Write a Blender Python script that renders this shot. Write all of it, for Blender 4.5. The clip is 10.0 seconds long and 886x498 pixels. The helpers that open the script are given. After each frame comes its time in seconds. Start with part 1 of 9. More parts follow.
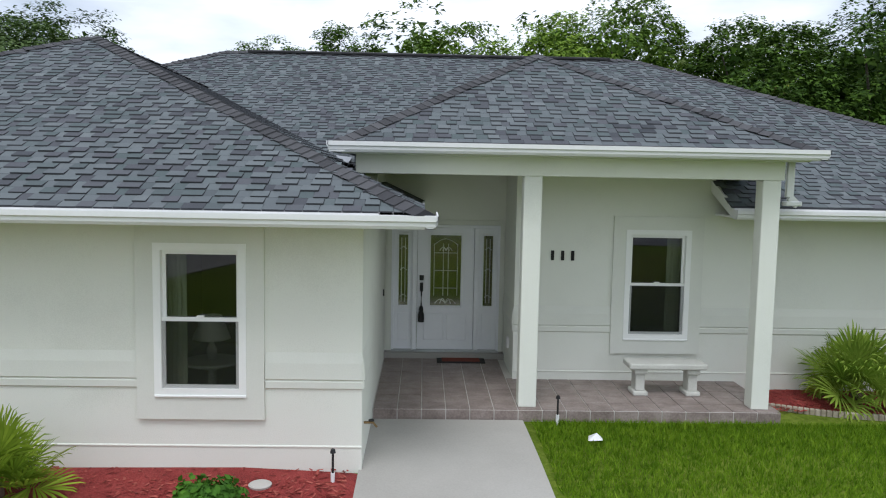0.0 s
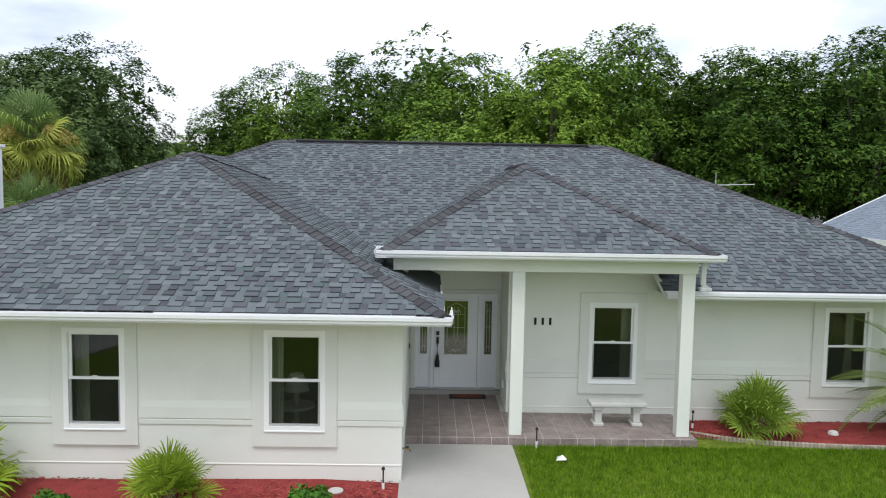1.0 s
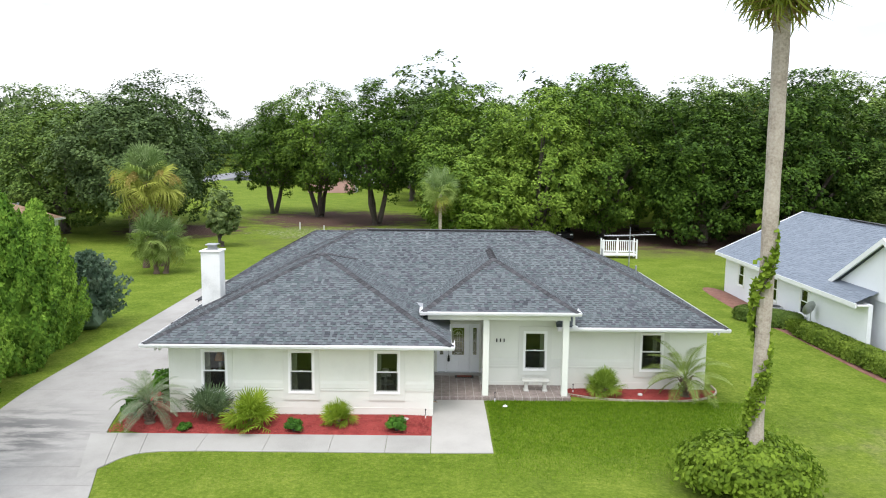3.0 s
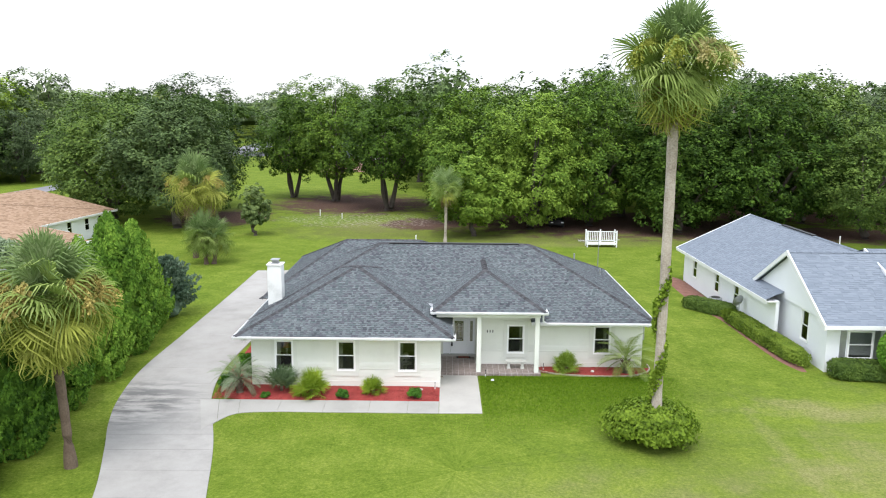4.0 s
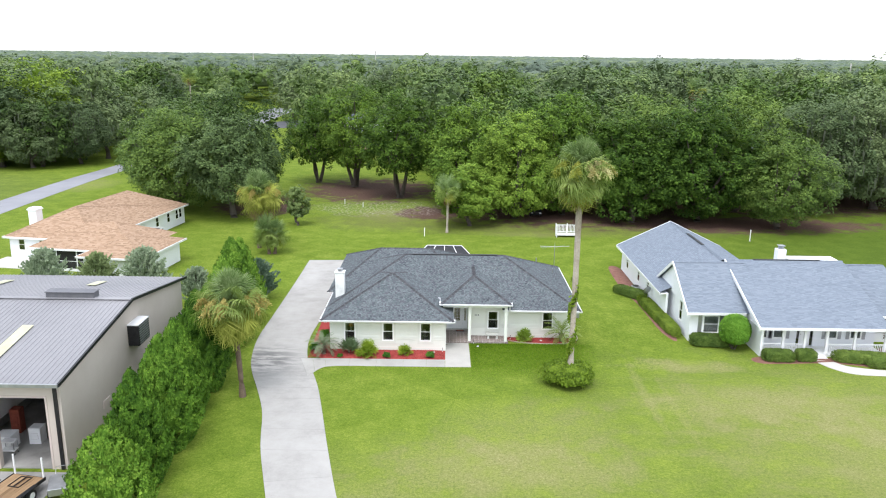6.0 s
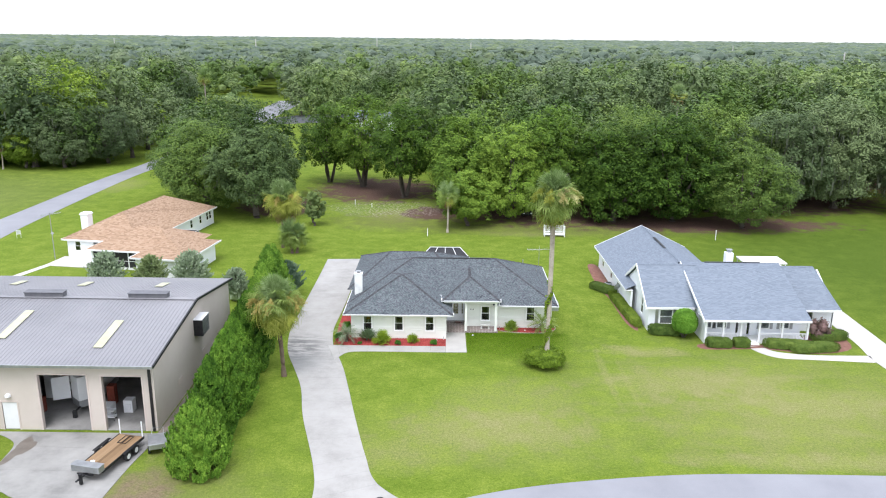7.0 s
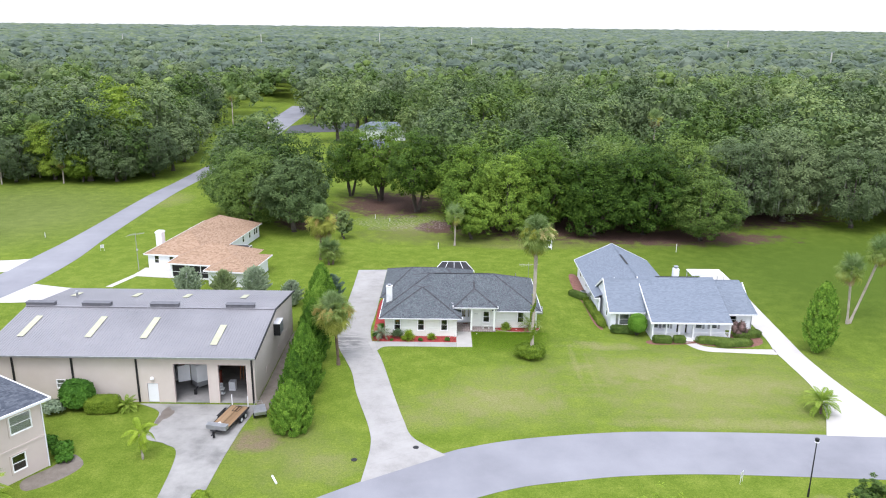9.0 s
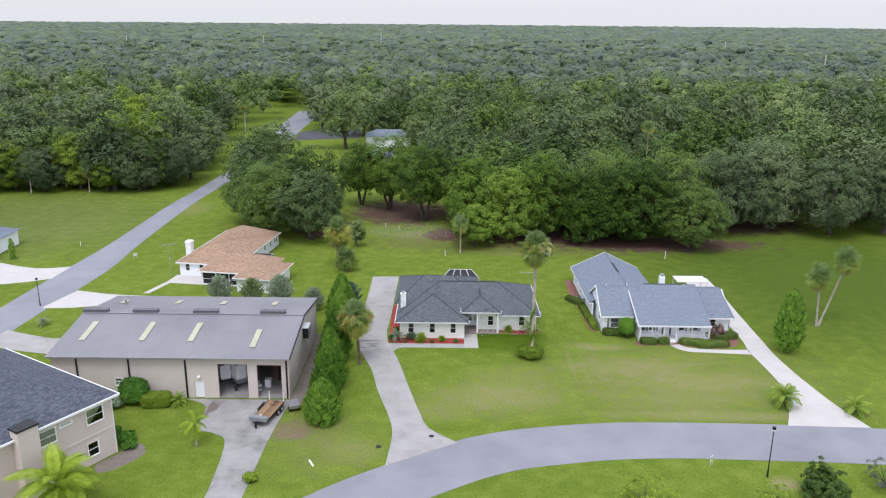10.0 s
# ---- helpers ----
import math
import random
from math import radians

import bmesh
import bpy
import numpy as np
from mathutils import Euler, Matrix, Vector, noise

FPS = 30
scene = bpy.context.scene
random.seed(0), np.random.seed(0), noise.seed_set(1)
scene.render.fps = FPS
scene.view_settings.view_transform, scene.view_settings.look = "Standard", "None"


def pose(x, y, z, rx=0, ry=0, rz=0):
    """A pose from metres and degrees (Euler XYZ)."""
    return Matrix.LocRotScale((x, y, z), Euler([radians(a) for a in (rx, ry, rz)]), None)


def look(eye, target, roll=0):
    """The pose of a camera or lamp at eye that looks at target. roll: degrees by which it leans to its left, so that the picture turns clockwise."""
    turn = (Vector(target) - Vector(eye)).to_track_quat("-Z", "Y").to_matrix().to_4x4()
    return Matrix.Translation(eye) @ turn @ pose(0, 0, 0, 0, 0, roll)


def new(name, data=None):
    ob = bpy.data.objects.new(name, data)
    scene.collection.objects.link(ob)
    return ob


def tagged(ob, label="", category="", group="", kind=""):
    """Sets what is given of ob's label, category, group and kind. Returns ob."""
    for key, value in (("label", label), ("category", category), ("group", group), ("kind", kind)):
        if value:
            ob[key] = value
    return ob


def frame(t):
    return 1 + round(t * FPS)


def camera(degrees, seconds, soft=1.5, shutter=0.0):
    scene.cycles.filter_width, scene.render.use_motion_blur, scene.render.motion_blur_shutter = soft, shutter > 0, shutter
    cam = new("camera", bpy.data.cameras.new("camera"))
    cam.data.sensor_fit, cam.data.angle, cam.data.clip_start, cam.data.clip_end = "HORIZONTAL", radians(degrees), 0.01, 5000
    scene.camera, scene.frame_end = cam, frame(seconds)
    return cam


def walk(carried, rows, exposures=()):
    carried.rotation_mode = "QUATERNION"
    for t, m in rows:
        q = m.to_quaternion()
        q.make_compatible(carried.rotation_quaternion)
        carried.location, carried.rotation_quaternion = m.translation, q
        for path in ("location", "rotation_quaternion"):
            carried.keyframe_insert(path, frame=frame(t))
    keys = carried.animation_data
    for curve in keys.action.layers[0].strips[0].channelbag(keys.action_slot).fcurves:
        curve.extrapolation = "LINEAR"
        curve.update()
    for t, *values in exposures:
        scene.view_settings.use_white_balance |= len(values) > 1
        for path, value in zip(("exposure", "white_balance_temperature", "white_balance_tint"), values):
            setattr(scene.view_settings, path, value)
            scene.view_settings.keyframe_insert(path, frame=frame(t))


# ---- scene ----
cam = camera(60.0, 10.0, soft=1.1)
PATH = [
    (0, (-0.085, 0.907, 3.249), (-0.033, 2.898, 3.064), 1.05),
    (0.5, (-0.276, -0.753, 3.889), (-0.218, 1.24, 3.731), 1.1),
    (1, (-0.318, -2.877, 4.816), (-0.281, -0.885, 4.644), 1.0),
    (1.5, (-0.56, -5.598, 5.889), (-0.513, -3.607, 5.708), 1.2),
    (2, (-0.571, -8.929, 6.918), (-0.537, -6.938, 6.722), 0.7),
    (2.5, (-0.516, -13.028, 8.024), (-0.497, -11.04, 7.805), 0.6),
    (4, (-0.452, -27.706, 13.689), (-0.461, -25.738, 13.336), 0.5),
    (4.5, (-0.613, -32.732, 15.701), (-0.619, -30.769, 15.317), 0.6),
    (5, (-0.724, -38.329, 18.137), (-0.73, -36.374, 17.717), 0.6),
    (5.5, (-0.867, -43.793, 20.639), (-0.871, -41.846, 20.183), 0.7),
    (7, (-0.839, -62.053, 28.78), (-0.846, -60.125, 28.251), 0.6),
    (7.5, (-1.06, -67.855, 31.335), (-1.067, -65.93, 30.793), 0.6),
    (8, (-1.457, -73.444, 33.934), (-1.464, -71.521, 33.384), 0.6),
    (8.5, (-1.778, -78.891, 36.625), (-1.785, -76.97, 36.069), 0.6),
    (9, (-2.246, -84.317, 39.18), (-2.253, -82.397, 38.62), 0.6),
    (9.5, (-2.797, -89.527, 41.78), (-2.804, -87.608, 41.215), 0.5),
    (10, (-3.508, -94.725, 44.374), (-3.515, -92.808, 43.806), 0.5),
]
walk(cam, [(t, look(eye, target, roll)) for t, eye, target, roll in PATH],
     exposures=[(0.0, 0.08, 6050, 11), (1.0, 0.31, 6150, 12), (2.5, 0.70, 6300, 12), (4.0, 0.80, 6250, 12), (5.5, 0.86, 6200, 12), (7.5, 0.85, 6050, 15), (9.0, 0.78, 6000, 17), (9.5, 0.66, 6000, 17), (10.0, 0.33, 6000, 18)])

# ---------------------------------------------------------------- world and sun
SUN_UP, SUN_ROUND = 64.0, 192.0
world = bpy.data.worlds.new("sky")
scene.world = world
world.use_nodes = True
wnt = world.node_tree
sky = wnt.nodes.new("ShaderNodeTexSky")
sky.sky_type = "NISHITA"
sky.sun_disc = False
sky.sun_elevation, sky.sun_rotation = radians(SUN_UP), radians(SUN_ROUND)
sky.air_density, sky.dust_density = 1.0, 3.0
wco = wnt.nodes.new("ShaderNodeTexCoord")
wmap = wnt.nodes.new("ShaderNodeMapping")
wmap.inputs["Scale"].default_value = (1.0, 1.0, 3.2)
wnt.links.new(wco.outputs["Generated"], wmap.inputs["Vector"])
wnoise = wnt.nodes.new("ShaderNodeTexNoise")
wnoise.inputs["Scale"].default_value = 2.6
wnoise.inputs["Detail"].default_value = 6.0
wnt.links.new(wmap.outputs["Vector"], wnoise.inputs["Vector"])
wramp = wnt.nodes.new("ShaderNodeValToRGB")
wramp.color_ramp.elements[0].position, wramp.color_ramp.elements[0].color = 0.36, (4.7, 5.2, 5.9, 1)
wramp.color_ramp.elements[1].position, wramp.color_ramp.elements[1].color = 0.58, (9.4, 9.6, 9.8, 1)
wnt.links.new(wnoise.outputs["Fac"], wramp.inputs["Fac"])
wmix = wnt.nodes.new("ShaderNodeMix")
wmix.data_type = "RGBA"
wmix.inputs[0].default_value = 0.86
wnt.links.new(sky.outputs["Color"], wmix.inputs[6])
wsep = wnt.nodes.new("ShaderNodeSeparateXYZ")
wnt.links.new(wco.outputs["Generated"], wsep.inputs[0])
wlow = wnt.nodes.new("ShaderNodeMapRange")
wlow.inputs["From Min"].default_value, wlow.inputs["From Max"].default_value = 0.02, 0.14
wnt.links.new(wsep.outputs["Z"], wlow.inputs["Value"])
wpale = wnt.nodes.new("ShaderNodeMix")
wpale.data_type = "RGBA"
wpale.inputs[6].default_value = (5.4, 5.45, 5.15, 1)
wnt.links.new(wlow.outputs["Result"], wpale.inputs[0])
wnt.links.new(wramp.outputs["Color"], wpale.inputs[7])
wnt.links.new(wpale.outputs[2], wmix.inputs[7])
wnt.links.new(wmix.outputs[2], wnt.nodes["Background"].inputs["Color"])
wnt.nodes["Background"].inputs["Strength"].default_value = 0.133
sun = new("sun", bpy.data.lights.new("sun", "SUN"))
sun.data.energy, sun.data.angle, sun.data.color = 1.42, radians(26), (1.0, 0.97, 0.93)
SUN_FROM = Vector((math.sin(radians(SUN_ROUND)) * math.cos(radians(SUN_UP)), math.cos(radians(SUN_ROUND)) * math.cos(radians(SUN_UP)), math.sin(radians(SUN_UP))))
sun.rotation_euler = SUN_FROM.to_track_quat("Z", "Y").to_euler()

# ---------------------------------------------------------------- materials
def nodes_of(name):
    m = bpy.data.materials.new(name)
    m.use_nodes = True
    nt = m.node_tree
    return m, nt, nt.nodes["Principled BSDF"]


def node(nt, kind, **kw):
    n = nt.nodes.new(kind)
    for k, v in kw.items():
        if k in n.inputs:
            n.inputs[k].default_value = v
    return n


def noise_node(nt, scale, detail=4.0, rough=0.55, coord=None):
    n = nt.nodes.new("ShaderNodeTexNoise")
    n.inputs["Scale"].default_value = scale
    n.inputs["Detail"].default_value = detail
    n.inputs["Roughness"].default_value = rough
    if coord is not None:
        nt.links.new(coord, n.inputs["Vector"])
    return n


def ramp(nt, src, stops):
    r = nt.nodes.new("ShaderNodeValToRGB")
    el = r.color_ramp.elements
    while len(el) < len(stops):
        el.new(0.5)
    for e, (p, c) in zip(el, stops):
        e.position = p
        e.color = (*c, 1.0) if len(c) == 3 else c
    nt.links.new(src, r.inputs["Fac"])
    return r.outputs["Color"]


def mix(nt, fac, a, b, blend="MIX"):
    n = nt.nodes.new("ShaderNodeMix")
    n.data_type = "RGBA"
    n.blend_type = blend
    for sock, v in (("Factor", fac), ("A", a), ("B", b)):
        i = [s for s in n.inputs if s.name == sock and s.type == ("VALUE" if sock == "Factor" else "RGBA")][0]
        if hasattr(v, "is_linked"):
            nt.links.new(v, i)
        elif isinstance(v, (int, float)):
            i.default_value = v
        else:
            i.default_value = (*v, 1.0)
    return [o for o in n.outputs if o.type == "RGBA"][0]


def maths(nt, op, a, b=None, clamp=False):
    n = nt.nodes.new("ShaderNodeMath")
    n.operation, n.use_clamp = op, clamp
    for k, v in enumerate((a, b)):
        if v is None:
            continue
        if hasattr(v, "is_linked"):
            nt.links.new(v, n.inputs[k])
        else:
            n.inputs[k].default_value = v
    return n.outputs[0]


def bump(nt, bsdf, height, strength=0.3, dist=0.02):
    b = nt.nodes.new("ShaderNodeBump")
    b.inputs["Strength"].default_value = strength
    b.inputs["Distance"].default_value = dist
    nt.links.new(height, b.inputs["Height"])
    nt.links.new(b.outputs["Normal"], bsdf.inputs["Normal"])


def position(nt):
    return nt.nodes.new("ShaderNodeNewGeometry").outputs["Position"]


def surface(name, stops, big=0.6, small=30.0, rough=0.8, metal=0.0, grain=0.25, relief=0.3, dist=0.01, vary="", spec=0.4):
    """A plain surface with variation at two scales; vary: 'island' or 'object' adds piece-by-piece change."""
    m, nt, b = nodes_of(name)
    pos = position(nt)
    n1 = noise_node(nt, big, 5, 0.6, pos)
    n2 = noise_node(nt, small, 3, 0.6, pos)
    f = maths(nt, "ADD", maths(nt, "MULTIPLY", n1.outputs["Fac"], 1 - grain), maths(nt, "MULTIPLY", n2.outputs["Fac"], grain))
    if vary:
        if vary == "island":
            r = nt.nodes.new("ShaderNodeNewGeometry").outputs["Random Per Island"]
        else:
            r = nt.nodes.new("ShaderNodeObjectInfo").outputs["Random"]
        f = maths(nt, "ADD", maths(nt, "MULTIPLY", f, 0.4), maths(nt, "MULTIPLY", r, 0.6))
        lo, hi = 0.15, 0.85
    else:
        lo, hi = 0.32, 0.68
    k = len(stops) - 1
    col = ramp(nt, f, [(lo + (hi - lo) * i / k, c) for i, c in enumerate(stops)])
    nt.links.new(col, b.inputs["Base Color"])
    b.inputs["Roughness"].default_value = rough
    b.inputs["Metallic"].default_value = metal
    b.inputs["Specular IOR Level"].default_value = spec
    if relief:
        bump(nt, b, n2.outputs["Fac"], relief, dist)
    return m


def foliage(name, stops, trans=0.25, rough=0.65, big=0.33, share=(0.42, 0.28, 0.30)):
    """Leaves: tone by clumps, by leaf and by plant, in the given shares."""
    m, nt, b = nodes_of(name)
    pos = position(nt)
    n1 = noise_node(nt, big, 3, 0.6, pos)
    r = nt.nodes.new("ShaderNodeNewGeometry").outputs["Random Per Island"]
    o = nt.nodes.new("ShaderNodeObjectInfo").outputs["Random"]
    clump = maths(nt, "ADD", maths(nt, "MULTIPLY", maths(nt, "SUBTRACT", n1.outputs["Fac"], 0.5), 2.0), 0.5, True)
    f = maths(nt, "ADD", maths(nt, "MULTIPLY", clump, share[0]), maths(nt, "ADD", maths(nt, "MULTIPLY", r, share[1]), maths(nt, "MULTIPLY", o, share[2])))
    k = len(stops) - 1
    col = ramp(nt, f, [(0.2 + 0.6 * i / k, c) for i, c in enumerate(stops)])
    nt.links.new(col, b.inputs["Base Color"])
    b.inputs["Roughness"].default_value = rough
    b.inputs["Specular IOR Level"].default_value = 0.12
    tr = nt.nodes.new("ShaderNodeBsdfTranslucent")
    nt.links.new(mix(nt, 0.5, col, (0.12, 0.24, 0.03)), tr.inputs["Color"])
    ms = nt.nodes.new("ShaderNodeMixShader")
    ms.inputs["Fac"].default_value = trans
    nt.links.new(b.outputs[0], ms.inputs[1])
    nt.links.new(tr.outputs[0], ms.inputs[2])
    nt.links.new(ms.outputs[0], nt.nodes["Material Output"].inputs["Surface"])
    return m


def glass_material(name, tint=(0.75, 0.8, 0.78), rough=0.01, ior=1.55):
    """Window glass: clear pane with a mirror-like skin."""
    m, nt, b = nodes_of(name)
    tr = nt.nodes.new("ShaderNodeBsdfTransparent")
    tr.inputs["Color"].default_value = (*tint, 1)
    gl = nt.nodes.new("ShaderNodeBsdfGlossy")
    gl.inputs["Roughness"].default_value = rough
    fr = nt.nodes.new("ShaderNodeFresnel")
    fr.inputs["IOR"].default_value = ior
    ms = nt.nodes.new("ShaderNodeMixShader")
    nt.links.new(fr.outputs[0], ms.inputs["Fac"])
    nt.links.new(tr.outputs[0], ms.inputs[1])
    nt.links.new(gl.outputs[0], ms.inputs[2])
    nt.links.new(ms.outputs[0], nt.nodes["Material Output"].inputs["Surface"])
    return m


STUCCO = surface("stucco_cream", [(0.69, 0.705, 0.635), (0.79, 0.805, 0.735), (0.75, 0.77, 0.695)], 0.7, 90, 0.9, 0, 0.35, 0.25, 0.006)
STUCCO_TRIM = surface("stucco_trim", [(0.69, 0.705, 0.64), (0.77, 0.785, 0.72)], 0.9, 70, 0.9, 0, 0.3, 0.2, 0.005)
WHITE = surface("white_paint", [(0.74, 0.75, 0.75), (0.82, 0.82, 0.82)], 1.2, 25, 0.45, 0, 0.3, 0.05)
VINYL = surface("white_vinyl", [(0.88, 0.89, 0.87), (0.92, 0.93, 0.91)], 1.2, 25, 0.35, 0, 0.3, 0.04)
CHIMNEY_STUCCO = surface("weathered_chimney_stucco", [(0.60, 0.61, 0.58), (0.78, 0.79, 0.76), (0.82, 0.83, 0.81)], 1.1, 40, 0.9, 0, 0.25, 0.25, 0.006)
WHITE_WALL = surface("white_siding", [(0.80, 0.82, 0.85), (0.86, 0.88, 0.90)], 0.5, 12, 0.7, 0, 0.3, 0.08)
BLIND = surface("window_blind", [(0.36, 0.38, 0.40), (0.46, 0.48, 0.50)], 1.5, 30, 0.8, 0, 0.3, 0.1)
DOOR_PAINT = surface("door_paint", [(0.82, 0.84, 0.87), (0.87, 0.89, 0.91)], 1.2, 18, 0.4, 0, 0.3, 0.05)
SHINGLE_TONES = [(0.050, 0.056, 0.064), (0.105, 0.108, 0.121), (0.090, 0.112, 0.115), (0.140, 0.158, 0.166), (0.116, 0.130, 0.139), (0.178, 0.198, 0.204)]
SHINGLE = surface("roof_shingle", SHINGLE_TONES, 0.55, 140, 0.92, 0, 0.35, 0.5, 0.006, "island", 0.10)
SHINGLE_PIECE = surface("roof_shingle_piece", SHINGLE_TONES, 0.55, 140, 0.92, 0, 0.35, 0.5, 0.006, "object", 0.10)
SHINGLE_EDGE = surface("shingle_cut_edge", [(0.040, 0.042, 0.048), (0.070, 0.074, 0.082)], 2, 90, 0.95)
RIDGE_CAP = surface("ridge_cap", [(0.042, 0.042, 0.046), (0.070, 0.070, 0.075), (0.098, 0.098, 0.104)], 0.8, 120, 0.92, 0, 0.35, 0.5, 0.006, "island", 0.25)
SHINGLE_BLUE = surface("blue_grey_shingle", [(0.158, 0.185, 0.222), (0.180, 0.210, 0.250), (0.205, 0.235, 0.276)], 0.5, 60, 0.9, 0, 0.4, 0.5, 0.006, "island", 0.25)
SHINGLE_TAN = surface("tan_shingle", [(0.25, 0.165, 0.105), (0.34, 0.23, 0.15), (0.40, 0.28, 0.195)], 0.5, 60, 0.9, 0, 0.4, 0.5, 0.006, "island", 0.25)
SHINGLE_NAVY = surface("slate_shingle", [(0.055, 0.065, 0.082), (0.085, 0.097, 0.118), (0.125, 0.138, 0.158)], 0.5, 60, 0.9, 0, 0.4, 0.5, 0.006, "island", 0.25)
CONCRETE = surface("concrete", [(0.27, 0.262, 0.24), (0.345, 0.336, 0.31), (0.39, 0.38, 0.355)], 0.35, 45, 0.9, 0, 0.3, 0.25, 0.006)
WALK = surface("walk_concrete", [(0.34, 0.326, 0.298), (0.45, 0.434, 0.40)], 0.7, 50, 0.9, 0, 0.35, 0.25, 0.006)
DRIVE, dnt, dbs = nodes_of("weathered_drive")
dpos = position(dnt)
dsep = dnt.nodes.new("ShaderNodeSeparateXYZ")
dnt.links.new(dpos, dsep.inputs[0])
dn1, dn2, dn3 = noise_node(dnt, 0.35, 6, 0.7, dpos), noise_node(dnt, 45, 3, 0.6, dpos), noise_node(dnt, 1.6, 6, 0.75, dpos)
dcol = ramp(dnt, maths(dnt, "ADD", maths(dnt, "MULTIPLY", dn1.outputs["Fac"], 0.75), maths(dnt, "MULTIPLY", dn2.outputs["Fac"], 0.25)), [(0.36, (0.272, 0.262, 0.242)), (0.5, (0.335, 0.324, 0.302)), (0.62, (0.37, 0.358, 0.335))])
# dark tyre smears at the outside of the bend and a faint grey film along it
dmap = node(dnt, "ShaderNodeMapping")
dmap.inputs["Scale"].default_value = (0.45, 1.7, 1.0)
dnt.links.new(dpos, dmap.inputs["Vector"])
dn4 = noise_node(dnt, 1.1, 5, 0.65, dmap.outputs["Vector"])
dgap = node(dnt, "ShaderNodeVectorMath")
dgap.operation = "DISTANCE"
dnt.links.new(dpos, dgap.inputs[0])
dgap.inputs[1].default_value = (-15.1, 6.4, 0.0)
dnear = maths(dnt, "SUBTRACT", 1.0, maths(dnt, "MULTIPLY", dgap.outputs["Value"], 0.26), True)
dsmear = maths(dnt, "MULTIPLY", maths(dnt, "MULTIPLY", maths(dnt, "SUBTRACT", dn4.outputs["Fac"], 0.43, True), 7.0, True), maths(dnt, "MULTIPLY", dnear, 1.5, True))
dbend = maths(dnt, "SUBTRACT", 1.0, maths(dnt, "MULTIPLY", maths(dnt, "ABSOLUTE", maths(dnt, "SUBTRACT", dsep.outputs[1], 4.0)), 0.10), True)
dfilm = maths(dnt, "MULTIPLY", maths(dnt, "MULTIPLY", maths(dnt, "SUBTRACT", dn3.outputs["Fac"], 0.36, True), 2.2, True), maths(dnt, "MULTIPLY", dbend, 0.30))
dmask = maths(dnt, "MAXIMUM", maths(dnt, "MULTIPLY", dsmear, 0.85), dfilm)
dnt.links.new(mix(dnt, dmask, dcol, (0.10, 0.10, 0.098)), dbs.inputs["Base Color"])
dbs.inputs["Roughness"].default_value = 0.9
bump(dnt, dbs, dn2.outputs["Fac"], 0.2, 0.006)
YARD_CONCRETE = surface("stained_yard_concrete", [(0.15, 0.147, 0.138), (0.285, 0.278, 0.26), (0.37, 0.36, 0.338)], 0.28, 30, 0.9, 0, 0.15, 0.25, 0.006)
CONCRETE_PALE = surface("pale_concrete", [(0.46, 0.44, 0.405), (0.54, 0.515, 0.48)], 0.4, 40, 0.9, 0, 0.3, 0.2, 0.006)
WET_STAIN = surface("wet_concrete", [(0.13, 0.11, 0.09), (0.19, 0.165, 0.14)], 1.5, 40, 0.45)
ASPHALT = surface("asphalt_road", [(0.190, 0.192, 0.208), (0.240, 0.242, 0.260), (0.285, 0.287, 0.305)], 0.12, 60, 0.9, 0, 0.3, 0.35, 0.01)
ASPHALT_DARK = surface("dark_asphalt", [(0.06, 0.062, 0.07), (0.09, 0.092, 0.10)], 0.12, 60, 0.9)
MULCH = surface("red_mulch", [(0.15, 0.018, 0.016), (0.32, 0.042, 0.038), (0.46, 0.085, 0.07)], 3.0, 70, 0.95, 0, 0.6, 1.0, 0.03)
CHIP = surface("mulch_chip", [(0.13, 0.018, 0.014), (0.29, 0.045, 0.036), (0.44, 0.12, 0.09)], 3.0, 40, 0.95, 0, 0.3, 0.3, 0.01, "island")
TILE = surface("porch_tile", [(0.165, 0.128, 0.114), (0.255, 0.208, 0.188), (0.355, 0.30, 0.274)], 5.0, 40, 0.5, 0, 0.35, 0.2, 0.004)
GROUT = surface("grout", [(0.56, 0.54, 0.51), (0.66, 0.64, 0.61)], 2, 60, 0.95)
STONE = surface("cast_stone", [(0.50, 0.50, 0.46), (0.66, 0.66, 0.61)], 3, 50, 0.9, 0, 0.4, 0.5, 0.01)
EDGING = surface("edging_block", [(0.34, 0.29, 0.22), (0.48, 0.42, 0.34)], 2, 40, 0.9, 0, 0.4, 0.4, 0.01, "object")
DARK_METAL = surface("dark_metal", [(0.02, 0.02, 0.022), (0.05, 0.05, 0.052)], 3, 40, 0.45, 0.6, 0.3, 0.1)
GREY_METAL = surface("grey_metal", [(0.33, 0.34, 0.35), (0.5, 0.51, 0.52)], 2, 30, 0.45, 0.8, 0.3, 0.1)
CAME = surface("bright_came", [(0.52, 0.53, 0.48), (0.70, 0.71, 0.66)], 4, 40, 0.3, 0.5, 0.3, 0.1)
BRASS = surface("aged_brass", [(0.14, 0.09, 0.04), (0.30, 0.2, 0.09)], 8, 60, 0.35, 0.9, 0.3, 0.1)
INTERIOR = surface("interior_wall", [(0.22, 0.215, 0.20), (0.30, 0.29, 0.27)], 1, 10, 0.9)
CURTAIN = surface("curtain_cloth", [(0.42, 0.45, 0.33), (0.58, 0.60, 0.47)], 2, 40, 0.9, 0, 0.3, 0.3)
SHADE_CLOTH = surface("lamp_shade_cloth", [(0.78, 0.76, 0.68), (0.84, 0.82, 0.74)], 3, 60, 0.9)
SHADE_WARM = surface("orange_shade_cloth", [(0.55, 0.27, 0.10), (0.70, 0.38, 0.16)], 3, 60, 0.9)
